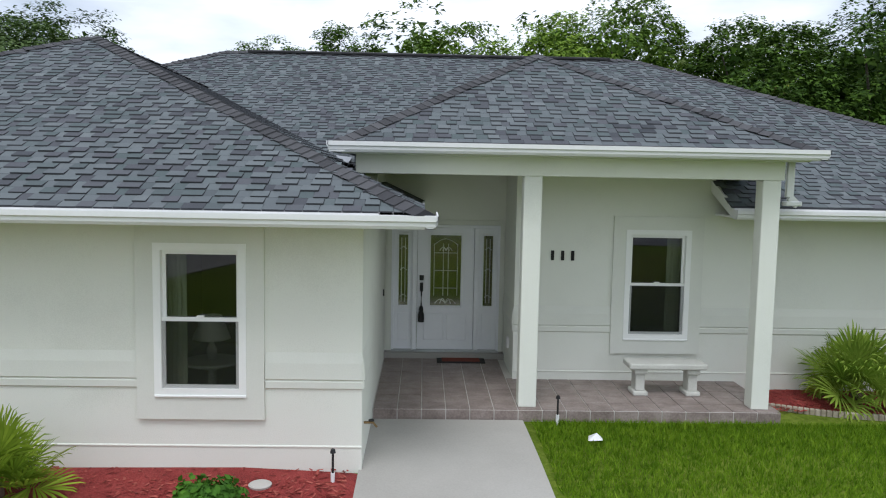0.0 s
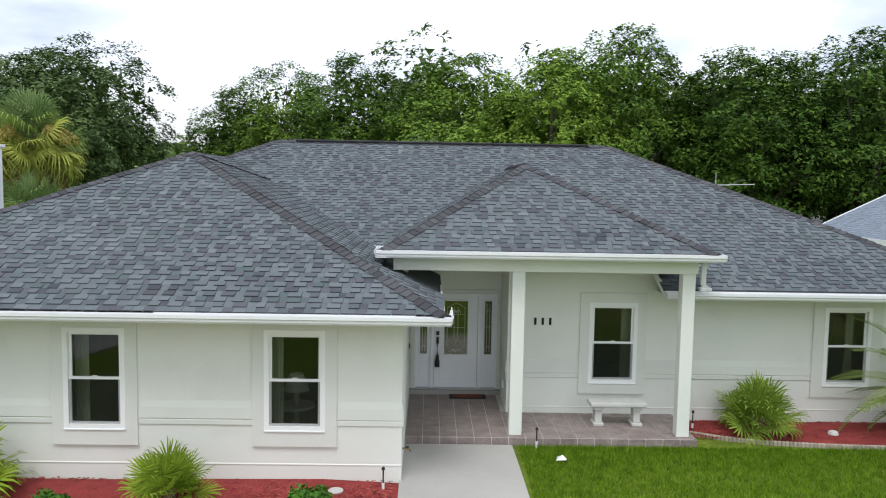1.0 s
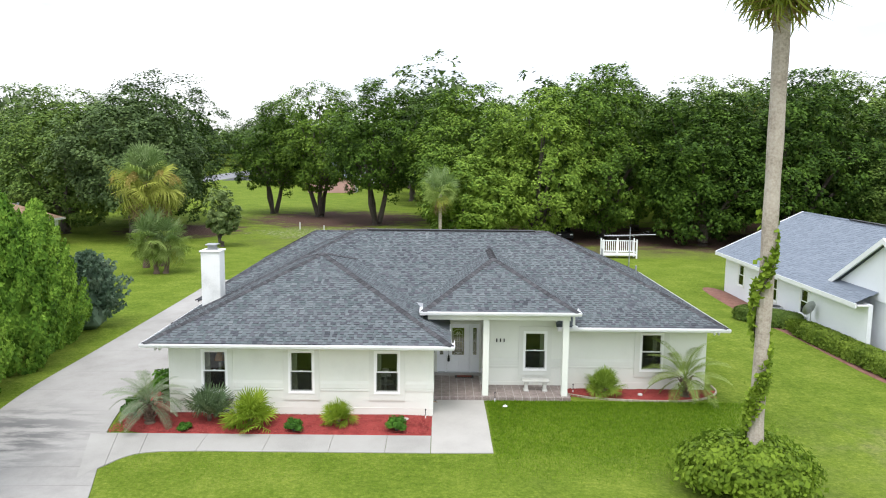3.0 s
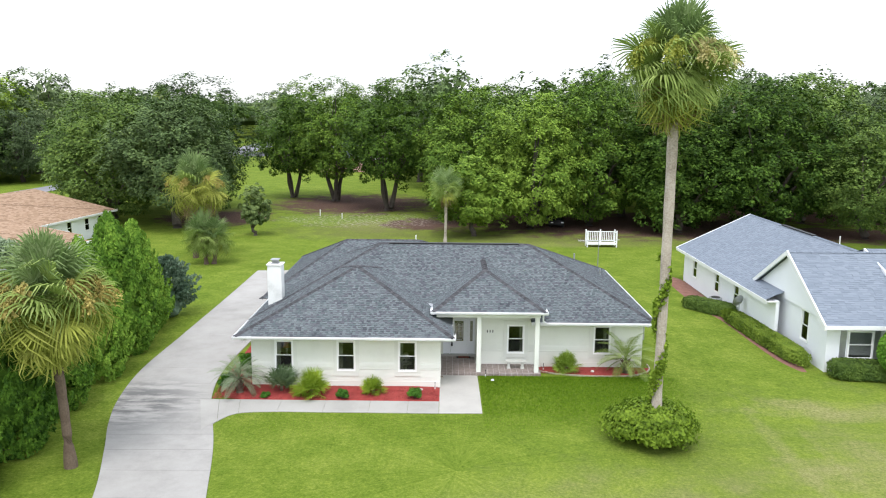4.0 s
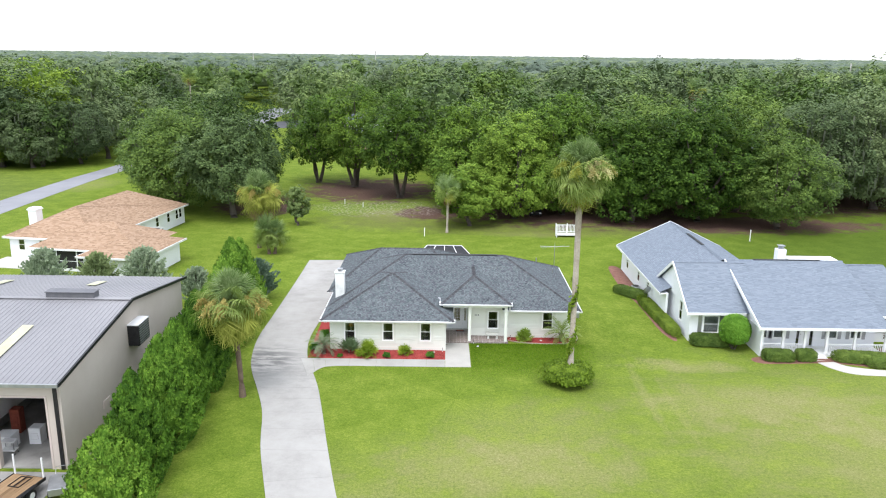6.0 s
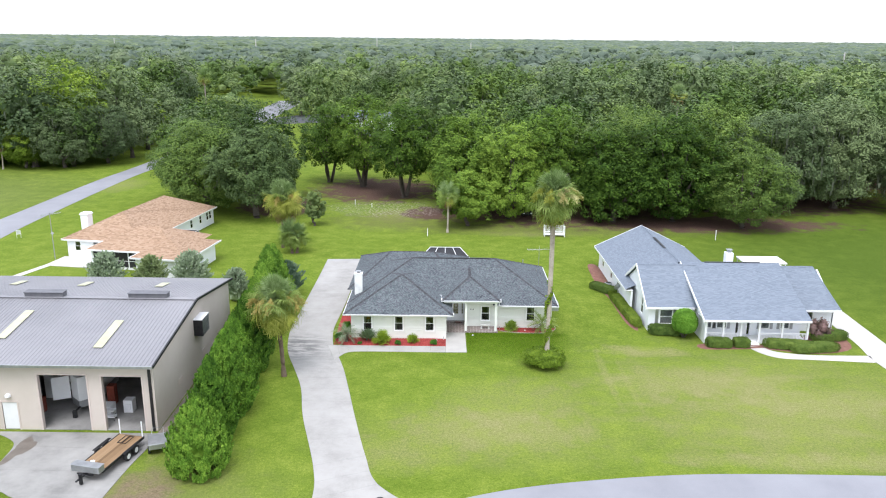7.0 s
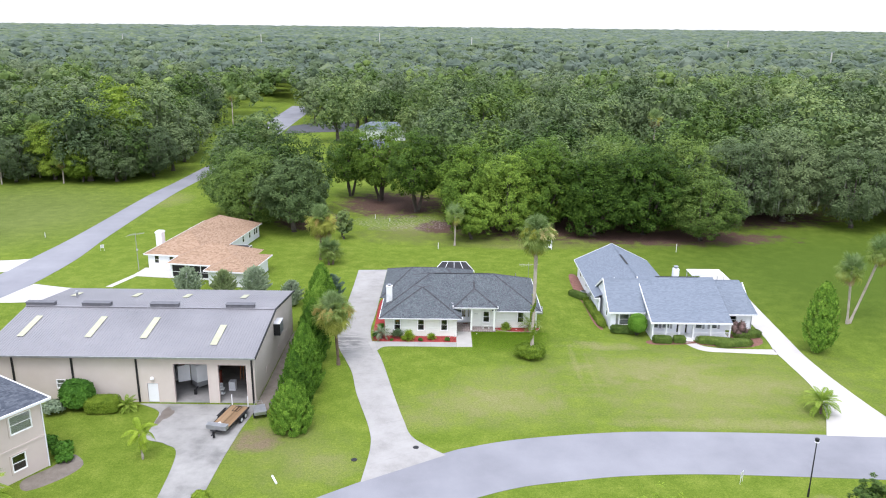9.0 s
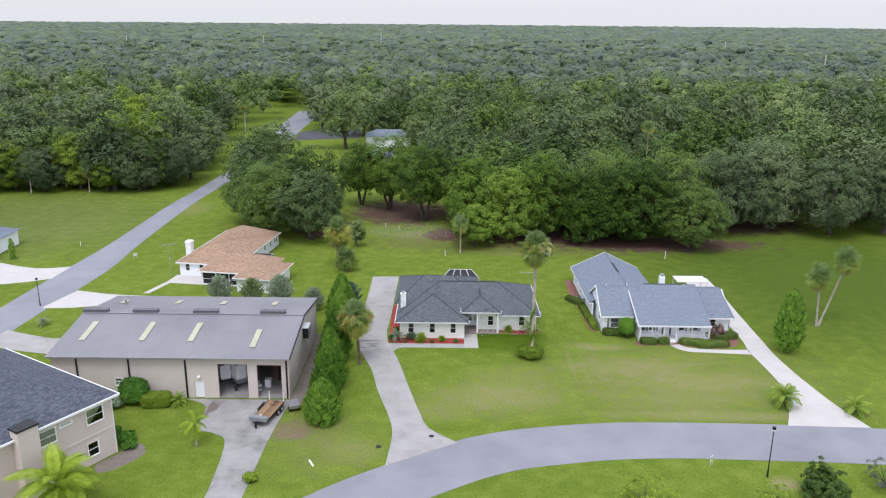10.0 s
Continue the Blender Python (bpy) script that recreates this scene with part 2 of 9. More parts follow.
WOOD = surface("worn_wood", [(0.15, 0.09, 0.045), (0.26, 0.165, 0.085), (0.34, 0.23, 0.13)], 1.5, 30, 0.8, 0, 0.5, 0.4, 0.006, "object")
DARK_WOOD = surface("dark_wood", [(0.06, 0.035, 0.02), (0.12, 0.07, 0.04)], 2, 30, 0.6)
DARK_GLASS = surface("dark_glass", [(0.010, 0.012, 0.014), (0.018, 0.020, 0.022)], 2, 30, 0.08, 0, 0.1, 0.0)
BLACK = surface("black_rubber", [(0.012, 0.012, 0.012), (0.03, 0.03, 0.03)], 3, 40, 0.8)
RED_MAT = surface("red_mat", [(0.14, 0.03, 0.02), (0.24, 0.06, 0.035)], 5, 60, 0.95, 0, 0.4, 0.5)
SALMON_WALL = surface("salmon_wall", [(0.50, 0.30, 0.27), (0.60, 0.37, 0.33)], 0.5, 20, 0.9)
GLASS = glass_material("window_glass", (0.80, 0.82, 0.80))
SCREEN, snt, sb = nodes_of("insect_screen")
sb.inputs["Base Color"].default_value = (0.012, 0.0125, 0.013, 1)
sb.inputs["Roughness"].default_value = 0.8
sb.inputs["Alpha"].default_value = 0.22
LEADED = glass_material("leaded_glass", (0.62, 0.64, 0.34), 0.08, 2.1)
BEIGE_WALL = surface("beige_stucco", [(0.53, 0.465, 0.405), (0.62, 0.555, 0.495)], 0.3, 30, 0.9, 0, 0.3, 0.3, 0.008)
PINK_WALL = surface("pink_beige_stucco", [(0.56, 0.48, 0.43), (0.64, 0.55, 0.50)], 0.3, 40, 0.9, 0, 0.3, 0.3, 0.008)
STEEL_ROOF = surface("ribbed_steel_roof", [(0.195, 0.192, 0.200), (0.238, 0.234, 0.242), (0.275, 0.268, 0.274)], 0.12, 12, 0.5, 0.1, 0.25, 0.08)
VENT_STEEL = surface("grey_ventilator_steel", [(0.11, 0.11, 0.12), (0.18, 0.18, 0.19)], 1.5, 20, 0.5, 0.3, 0.3, 0.1)
SKYLIGHT = surface("skylight_panel", [(0.38, 0.38, 0.25), (0.50, 0.50, 0.36)], 1.2, 12, 0.6, 0, 0.3, 0.1)
SHRUB_GREEN = foliage("shrub_leaf", [(0.034, 0.098, 0.014), (0.075, 0.190, 0.023), (0.132, 0.287, 0.032)], 0.20)
SHRUB_OLIVE = foliage("olive_hedge_leaf", [(0.050, 0.088, 0.018), (0.105, 0.165, 0.030), (0.185, 0.255, 0.052)], 0.15, big=1.2)
LIME_HEDGE = foliage("yellow_green_hedge_leaf", [(0.075, 0.125, 0.014), (0.155, 0.225, 0.026), (0.26, 0.34, 0.05)], 0.2, big=1.0)
SHRUB_BRIGHT = foliage("bright_shrub_leaf", [(0.066, 0.154, 0.017), (0.132, 0.286, 0.028), (0.220, 0.407, 0.050)], 0.20, big=1.0)
ORANGE = surface("orange_fibreglass", [(0.50, 0.16, 0.03), (0.6, 0.22, 0.05)], 3, 30, 0.6)
LIME_LEAF = foliage("lime_shrub_leaf", [(0.095, 0.155, 0.016), (0.20, 0.295, 0.028), (0.33, 0.43, 0.050)], 0.3, big=1.2)
HEDGE_LEAF = foliage("cypress_leaf", [(0.026, 0.072, 0.008), (0.098, 0.205, 0.020), (0.250, 0.405, 0.050)], 0.10, big=1.3)
CEDAR_LEAF = foliage("green_cedar_leaf", [(0.12, 0.17, 0.07), (0.22, 0.285, 0.12), (0.37, 0.43, 0.20)], 0.12, big=0.8)
SILVER_LEAF = foliage("silver_cedar_leaf", [(0.15, 0.205, 0.125), (0.27, 0.345, 0.215), (0.42, 0.49, 0.33)], 0.12, big=0.8)
CEDAR_DARK = foliage("dark_cedar_leaf", [(0.045, 0.085, 0.052), (0.095, 0.155, 0.098), (0.180, 0.245, 0.165)], 0.12, big=0.8)
TREE_SHARE = (0.26, 0.32, 0.42)
OAK_LEAF = foliage("oak_leaf", [(0.026, 0.052, 0.012), (0.080, 0.138, 0.028), (0.175, 0.255, 0.050)], 0.10, share=TREE_SHARE)
OAK_LEAF_GREY = foliage("grey_oak_leaf", [(0.046, 0.075, 0.030), (0.102, 0.146, 0.060), (0.186, 0.242, 0.102)], 0.10, share=TREE_SHARE)
OAK_LEAF_LIGHT = foliage("light_oak_leaf", [(0.025, 0.056, 0.008), (0.088, 0.162, 0.019), (0.222, 0.330, 0.043)], 0.10, share=TREE_SHARE)
OAK_LEAF_MIX = foliage("mixed_oak_leaf", [(0.046, 0.078, 0.028), (0.122, 0.182, 0.060), (0.250, 0.320, 0.108)], 0.11, share=TREE_SHARE)
# far leaves, greyer and bluer than near ones: distance haze put into the colour
FAR_HAZE_LEAF = foliage("far_wood_leaf", [(0.056, 0.082, 0.060), (0.100, 0.134, 0.096), (0.152, 0.188, 0.134)], 0.08, big=0.035, share=(0.66, 0.18, 0.16))
FAR_HAZE_OLIVE = foliage("far_olive_leaf", [(0.052, 0.078, 0.040), (0.106, 0.144, 0.072), (0.175, 0.215, 0.110)], 0.08, big=0.035, share=(0.66, 0.18, 0.16))
WOODS_SHARE = (0.62, 0.24, 0.14)
WOODS_LEAF = [foliage("woods_leaf", [(0.036, 0.066, 0.017), (0.100, 0.158, 0.040), (0.200, 0.275, 0.070)], 0.10, big=0.075, share=WOODS_SHARE),
              foliage("grey_woods_leaf", [(0.054, 0.082, 0.042), (0.118, 0.158, 0.078), (0.205, 0.250, 0.126)], 0.10, big=0.075, share=WOODS_SHARE),
              foliage("mixed_woods_leaf", [(0.048, 0.082, 0.030), (0.130, 0.188, 0.062), (0.250, 0.318, 0.108)], 0.10, big=0.075, share=WOODS_SHARE)]
MOSS = foliage("hanging_moss", [(0.10, 0.115, 0.08), (0.16, 0.175, 0.125)], 0.15)
PALM_LEAF = foliage("palm_frond", [(0.14, 0.20, 0.042), (0.245, 0.325, 0.080), (0.37, 0.45, 0.145)], 0.3, big=1.0)
PALM_BRIGHT = foliage("bright_frond", [(0.105, 0.180, 0.020), (0.235, 0.340, 0.042), (0.38, 0.48, 0.085)], 0.35, big=1.0)
PALM_YELLOW = foliage("yellowing_frond", [(0.19, 0.215, 0.035), (0.32, 0.345, 0.06), (0.46, 0.47, 0.11)], 0.25, big=1.0)
PALM_DEAD = foliage("dry_frond", [(0.16, 0.10, 0.05), (0.28, 0.19, 0.10), (0.36, 0.27, 0.16)], 0.1, big=1.0)
PALM_SILVER = foliage("silvery_frond", [(0.14, 0.19, 0.11), (0.24, 0.29, 0.18), (0.35, 0.40, 0.27)], 0.3, big=1.0)
PALM_TOP = foliage("grey_green_frond", [(0.105, 0.165, 0.055), (0.20, 0.28, 0.105), (0.33, 0.41, 0.19)], 0.3, big=1.0)
LIME_FROND = foliage("lime_frond", [(0.16, 0.24, 0.02), (0.29, 0.40, 0.035), (0.44, 0.54, 0.07)], 0.35, big=1.0)
PALM_BLUE = foliage("blue_green_frond", [(0.055, 0.092, 0.045), (0.11, 0.165, 0.08), (0.20, 0.27, 0.14)], 0.25, big=1.0)
LIME_OAK = foliage("yellow_green_oak_leaf", [(0.085, 0.135, 0.016), (0.18, 0.27, 0.028), (0.32, 0.42, 0.055)], 0.25)
MYRTLE = foliage("crape_myrtle_leaf", [(0.10, 0.075, 0.06), (0.24, 0.15, 0.14), (0.34, 0.25, 0.22)], 0.2, big=1.5)
BLOSSOM_TAN = foliage("tan_palm_blossom", [(0.28, 0.215, 0.055), (0.43, 0.350, 0.105), (0.56, 0.475, 0.18)], 0.15, big=1.0)
BLOSSOM_PALE = foliage("pale_palm_blossom", [(0.46, 0.40, 0.16), (0.62, 0.56, 0.27), (0.74, 0.68, 0.38)], 0.15, big=1.0)
GRASS_BLADE = foliage("grass_blade", [(0.045, 0.105, 0.004), (0.135, 0.250, 0.009), (0.260, 0.390, 0.026)], 0.3, big=5.0)
BROWN_MULCH = surface("brown_mulch", [(0.12, 0.055, 0.04), (0.21, 0.10, 0.075), (0.29, 0.155, 0.12)], 2.0, 40, 0.95, 0, 0.5, 0.8, 0.03)
BARK = surface("bark", [(0.06, 0.05, 0.04), (0.13, 0.11, 0.09)], 2, 18, 0.95, 0, 0.5, 0.8, 0.03)
PALM_BARK = surface("palm_bark", [(0.20, 0.165, 0.13), (0.38, 0.33, 0.275), (0.50, 0.45, 0.385)], 1.2, 14, 0.95, 0, 0.45, 0.7, 0.03)
BROWN_PALM_BARK = surface("brown_palm_bark", [(0.10, 0.07, 0.05), (0.19, 0.14, 0.10)], 1.5, 14, 0.95, 0, 0.45, 0.7, 0.03)
DIRT = surface("bare_dirt", [(0.13, 0.11, 0.088), (0.23, 0.20, 0.165)], 1.2, 20, 0.95, 0, 0.4, 0.6, 0.02)

# ---------------------------------------------------------------- building helpers
def mesh_from(bm, name):
    me = bpy.data.meshes.new(name)
    bm.to_mesh(me)
    bm.free()
    return me


def data_mesh(name, verts, faces, mat=None, smooth=False):
    me = bpy.data.meshes.new(name)
    me.from_pydata(verts, [], faces)
    if mat:
        me.materials.append(mat)
    if smooth:
        me.polygons.foreach_set("use_smooth", [True] * len(me.polygons))
    me.update()
    return me


def part(name, bm, mat, parent=None, label="", smooth=False):
    me = bm if isinstance(bm, bpy.types.Mesh) else mesh_from(bm, name)
    if mat and not me.materials:
        me.materials.append(mat)
    if smooth:
        me.polygons.foreach_set("use_smooth", [True] * len(me.polygons))
    ob = new(name, me)
    ob.parent = parent
    if label:
        tagged(ob, label)
    return ob


def thing(name, label, category, x=0, y=0, z=0, group="", kind=""):
    """An empty base for a thing made of parts."""
    ob = new(name)
    ob.location = (x, y, z)
    return tagged(ob, label, category, group, kind)


def box(bm, x0, x1, y0, y1, z0, z1, bevel=0.0):
    vs = [bm.verts.new((x, y, z)) for z in (z0, z1) for y in (y0, y1) for x in (x0, x1)]
    fs = [bm.faces.new([vs[i] for i in f]) for f in ((0, 2, 3, 1), (4, 5, 7, 6), (0, 1, 5, 4), (1, 3, 7, 5), (3, 2, 6, 7), (2, 0, 4, 6))]
    if bevel:
        es = list({e for f in fs for e in f.edges})
        bmesh.ops.bevel(bm, geom=es, offset=bevel, segments=2, affect="EDGES", profile=0.5)
    return bm


def boxes(*dims, bevel=0.0):
    bm = bmesh.new()
    for d in dims:
        box(bm, *d, bevel=bevel)
    return bm


def tube(bm, pts, radii, n=8, cap=True):
    """A round limb through pts."""
    rings = []
    for i, p in enumerate(pts):
        p = Vector(p)
        a = Vector(pts[max(i - 1, 0)])
        b = Vector(pts[min(i + 1, len(pts) - 1)])
        d = (b - a).normalized()
        s = d.cross(Vector((0, 0, 1)))
        if s.length < 0.05:
            s = d.cross(Vector((0, 1, 0)))
        s.normalize()
        t = s.cross(d)
        rings.append([bm.verts.new(p + radii[i] * (s * math.cos(k * math.tau / n) + t * math.sin(k * math.tau / n))) for k in range(n)])
    for r0, r1 in zip(rings, rings[1:]):
        for k in range(n):
            bm.faces.new((r0[k], r1[k], r1[(k + 1) % n], r0[(k + 1) % n]))
    if cap:
        bm.faces.new(rings[0])
        bm.faces.new(rings[-1][::-1])
    return bm


def lathe(bm, profile, n=16, x=0, y=0, z=0):
    rings = [[bm.verts.new((x + r * math.cos(k * math.tau / n), y + r * math.sin(k * math.tau / n), z + h)) for k in range(n)] for r, h in profile]
    for r0, r1 in zip(rings, rings[1:]):
        for k in range(n):
            bm.faces.new((r0[k], r0[(k + 1) % n], r1[(k + 1) % n], r1[k]))
    bm.faces.new(rings[0][::-1])
    bm.faces.new(rings[-1])
    return bm


def extrude_profile(bm, profile, p0, p1, up=Vector((0, 0, 1))):
    """Sweeps a closed profile of (out, height) from p0 to p1; out points to the right of the way."""
    p0, p1 = Vector(p0), Vector(p1)
    d = (p1 - p0).normalized()
    o = d.cross(up).normalized()
    a = [bm.verts.new(p0 + o * u + up * h) for u, h in profile]
    b = [bm.verts.new(p1 + o * u + up * h) for u, h in profile]
    n = len(profile)
    for i in range(n):
        j = (i + 1) % n
        bm.faces.new((a[i], a[j], b[j], b[i]))
    bm.faces.new(a[::-1])
    bm.faces.new(b)
    return bm


def curve_points(pts, n=6, closed=False):
    """A smooth line through pts."""
    out, k = [], len(pts)
    for i in range(k if closed else k - 1):
        p = [Vector(pts[(i + j) % k] if closed else pts[min(max(i + j, 0), k - 1)]) for j in (-1, 0, 1, 2)]
        for s in range(n):
            u = s / n
            out.append(0.5 * (2 * p[1] + (p[2] - p[0]) * u + (2 * p[0] - 5 * p[1] + 4 * p[2] - p[3]) * u * u + (3 * p[1] - p[0] - 3 * p[2] + p[3]) * u ** 3))
    if not closed:
        out.append(Vector(pts[-1]))
    return out


def sstep(a, b, v):
    u = min(max((v - a) / (b - a), 0.0), 1.0)
    return u * u * (3 - 2 * u)


def land(x, y):
    """Height of the ground: a low pad rises under the house."""
    return 0.20 * sstep(4.5, 10.0, y) * sstep(44, 34, y) * sstep(-22, -12.5, x) * sstep(19, 12.5, x)


def far_rise(x, y):
    """The country lifts a little towards the horizon."""
    return 13.0 * sstep(1400, 4600, math.hypot(x, y))


# ---------------------------------------------------------------- ground
def ground_material():
    m, nt, b = nodes_of("lawn")
    pos = position(nt)
    sep = nt.nodes.new("ShaderNodeSeparateXYZ")
    nt.links.new(pos, sep.inputs[0])
    big = noise_node(nt, 0.05, 4, 0.6, pos)
    mid = noise_node(nt, 0.45, 5, 0.65, pos)
    fine = noise_node(nt, 9.0, 4, 0.7, pos)
    blade = noise_node(nt, 60.0, 2, 0.6, pos)
    f = maths(nt, "ADD", maths(nt, "MULTIPLY", mid.outputs["Fac"], 0.3), maths(nt, "ADD", maths(nt, "MULTIPLY", big.outputs["Fac"], 0.2), maths(nt, "MULTIPLY", fine.outputs["Fac"], 0.5)))
    green = ramp(nt, f, [(0.38, (0.080, 0.128, 0.014)), (0.5, (0.130, 0.188, 0.022)), (0.62, (0.196, 0.245, 0.046))])
    def patch(cx, cy, rx, ry, soft=0.6, wob=2.6):
        dx = maths(nt, "DIVIDE", maths(nt, "SUBTRACT", sep.outputs[0], cx), rx)
        dy = maths(nt, "DIVIDE", maths(nt, "SUBTRACT", sep.outputs[1], cy), ry)
        d = maths(nt, "ADD", maths(nt, "MULTIPLY", dx, dx), maths(nt, "MULTIPLY", dy, dy))
        d = maths(nt, "ADD", d, maths(nt, "MULTIPLY", maths(nt, "SUBTRACT", mid.outputs["Fac"], 0.5), wob))
        return maths(nt, "DIVIDE", maths(nt, "SUBTRACT", 1.0, d), soft, True)

    tuft = noise_node(nt, 2.4, 5, 0.75, pos)
    green = mix(nt, maths(nt, "MULTIPLY", maths(nt, "SUBTRACT", tuft.outputs["Fac"], 0.5, True), 2.0, True), green, (0.195, 0.25, 0.032))
    green = mix(nt, maths(nt, "MULTIPLY", maths(nt, "SUBTRACT", 0.47, tuft.outputs["Fac"], True), 3.0, True), green, (0.068, 0.130, 0.009))
    dry = ramp(nt, fine.outputs["Fac"], [(0.35, (0.19, 0.19, 0.068)), (0.65, (0.33, 0.295, 0.15))])

    green = mix(nt, maths(nt, "MULTIPLY", maths(nt, "SUBTRACT", mid.outputs["Fac"], 0.47, True), 1.2, True), green, (0.205, 0.25, 0.036))
    blotch = noise_node(nt, 0.16, 5, 0.7, pos)
    worn = maths(nt, "MAXIMUM", patch(28, -4, 26, 15, 1.0), patch(3, -10, 15, 6, 1.0))
    worn = maths(nt, "MAXIMUM", worn, patch(-18, -20, 9, 8, 1.0))
    green = mix(nt, maths(nt, "MULTIPLY", worn, maths(nt, "ADD", maths(nt, "MULTIPLY", maths(nt, "SUBTRACT", blotch.outputs["Fac"], 0.42, True), 2.4, True), 0.2)), green, (0.180, 0.196, 0.064))
    dark_lawn = ramp(nt, f, [(0.30, (0.058, 0.096, 0.011)), (0.70, (0.092, 0.136, 0.020))])
    olive = ramp(nt, f, [(0.38, (0.080, 0.115, 0.02)), (0.62, (0.165, 0.20, 0.055))])
    col = mix(nt, patch(68, 38, 48, 42, 0.9, 0.5), green, dark_lawn)
    col = mix(nt, patch(-100, 72, 38, 36, 0.9, 1.0), col, olive)
    for cx, cy, rx, ry, k in ((22, 0, 10, 4.0, 0.6), (30, -4, 13, 3.0, 0.5), (26, -8, 12, 5, 0.35), (5, -4, 7, 5, 0.3), (18, 6.5, 5, 1.6, 0.6), (30, -13.2, 18, 1.4, 0.6), (13.6, 1, 0.5, 7, 0.35), (15.2, -1, 0.4, 6, 0.3), (3, -9, 9, 4, 0.6), (-4, -13, 5, 3, 0.4), (-13, -22, 4, 3, 0.35), (-9, 64, 6, 6, 0.5), (-66, 88, 6, 9, 0.45), (12, 52, 9, 2, 0.35), (-21.5, -2, 0.8, 13, 0.9), (31, -27, 2, 1.6, 0.9)):
        col = mix(nt, maths(nt, "MULTIPLY", patch(cx, cy, rx, ry, 1.2), k), col, dry)
    col = mix(nt, maths(nt, "MULTIPLY", maths(nt, "MAXIMUM", patch(16, 56, 34, 6, 1.0), patch(-8, 60, 14, 8, 1.0)), 0.55), col, (0.135, 0.130, 0.052))
    col = mix(nt, maths(nt, "MULTIPLY", patch(-20.6, -17.6, 3.0, 2.6, 1.0), 0.9), col, ramp(nt, fine.outputs["Fac"], [(0.3, (0.13, 0.095, 0.06)), (0.7, (0.26, 0.20, 0.135))]))
    # brown leaf litter, its tone darkened to hold the shade under the trees
    litter = ramp(nt, fine.outputs["Fac"], [(0.3, (0.060, 0.036, 0.028)), (0.55, (0.115, 0.072, 0.054)), (0.75, (0.24, 0.185, 0.15))])
    wood = patch(-14, 86, 14, 14)
    for cx, cy, rx, ry in ((20, 68, 24, 13), (55, 80, 30, 14), (-3, 66, 6, 6), (95, 110, 60, 25), (-30, 70, 8, 9), (40, 60, 26, 6.5)):
        wood = maths(nt, "MAXIMUM", wood, patch(cx, cy, rx, ry))
    col = mix(nt, wood, col, litter)
    fleck = noise_node(nt, 4.2, 6, 0.85, pos)
    speck = ramp(nt, fleck.outputs["Fac"], [(0.38, (0.50, 0.55, 0.45)), (0.47, (0.95, 0.96, 0.95)), (0.53, (1.02, 1.02, 1.02)), (0.63, (1.55, 1.38, 1.6))])
    col = mix(nt, 0.55, col, speck, "MULTIPLY")
    sweep = nt.nodes.new("ShaderNodeMapping")
    sweep.inputs["Rotation"].default_value = (0, 0, radians(-14))
    sweep.inputs["Scale"].default_value = (0.11, 0.5, 1.0)
    nt.links.new(pos, sweep.inputs["Vector"])
    mown = noise_node(nt, 1.0, 4, 0.65, sweep.outputs["Vector"])
    col = mix(nt, maths(nt, "MULTIPLY", maths(nt, "MULTIPLY", maths(nt, "SUBTRACT", mown.outputs["Fac"], 0.5, True), 1.8, True), patch(26, -3, 24, 14, 1.0, 2.0)), col, dry)
    sand = maths(nt, "MULTIPLY", patch(-11, 69, 12, 7), maths(nt, "MULTIPLY", maths(nt, "SUBTRACT", tuft.outputs["Fac"], 0.5, True), 7.0, True))
    col = mix(nt, maths(nt, "MULTIPLY", sand, 0.75), col, (0.46, 0.41, 0.36))
    nt.links.new(col, b.inputs["Base Color"])
    b.inputs["Roughness"].default_value = 0.9
    b.inputs["Specular IOR Level"].default_value = 0.04
    h = maths(nt, "ADD", maths(nt, "MULTIPLY", fine.outputs["Fac"], 0.6), maths(nt, "MULTIPLY", blade.outputs["Fac"], 0.4))
    bump(nt, b, h, 0.8, 0.06)
    return m


LAWN = ground_material()
gx = [-4500, -2500, -1200, -700, -400, -250, -170] + [-130 + 2.6 * i for i in range(101)] + [170, 250, 400, 700, 1200, 2500, 4500]
gy = [-4500, -1500, -500, -200, -100] + [-60 + 1.5 * i for i in range(81)] + [66 + 6 * i for i in range(20)] + [220, 300, 500, 900, 1600, 2800, 4500]
gverts = [(x, y, land(x, y) + far_rise(x, y)) for y in gy for x in gx]
gfaces = [(j * len(gx) + i, j * len(gx) + i + 1, (j + 1) * len(gx) + i + 1, (j + 1) * len(gx) + i) for j in range(len(gy) - 1) for i in range(len(gx) - 1)]
ground = tagged(new("ground", data_mesh("ground", gverts, gfaces, LAWN, True)), "mown green lawn with dry straw-coloured patches", "lawn", kind="structure")


def ribbon(name, left, right, mat, lift=0.03, cut=6, label="", category="", kind="structure", parent=None):
    """A paved strip between two lines, with edges that go into the ground."""
    L, R = curve_points([(*p, 0) for p in left], cut), curve_points([(*p, 0) for p in right], cut)
    verts, faces = [], []
    for a, b in zip(L, R):
        za, zb = land(a.x, a.y) + lift, land(b.x, b.y) + lift
        verts += [(a.x, a.y, za - 0.25), (a.x, a.y, za), ((a.x + b.x) / 2, (a.y + b.y) / 2, (za + zb) / 2 + 0.02), (b.x, b.y, zb), (b.x, b.y, zb - 0.25)]
    for i in range(len(L) - 1):
        for k in range(4):
            faces.append((i * 5 + k, (i + 1) * 5 + k, (i + 1) * 5 + k + 1, i * 5 + k + 1))
    ob = new(name, data_mesh(name, verts, faces, mat))
    ob.parent = parent
    return tagged(ob, label, category, kind=kind)


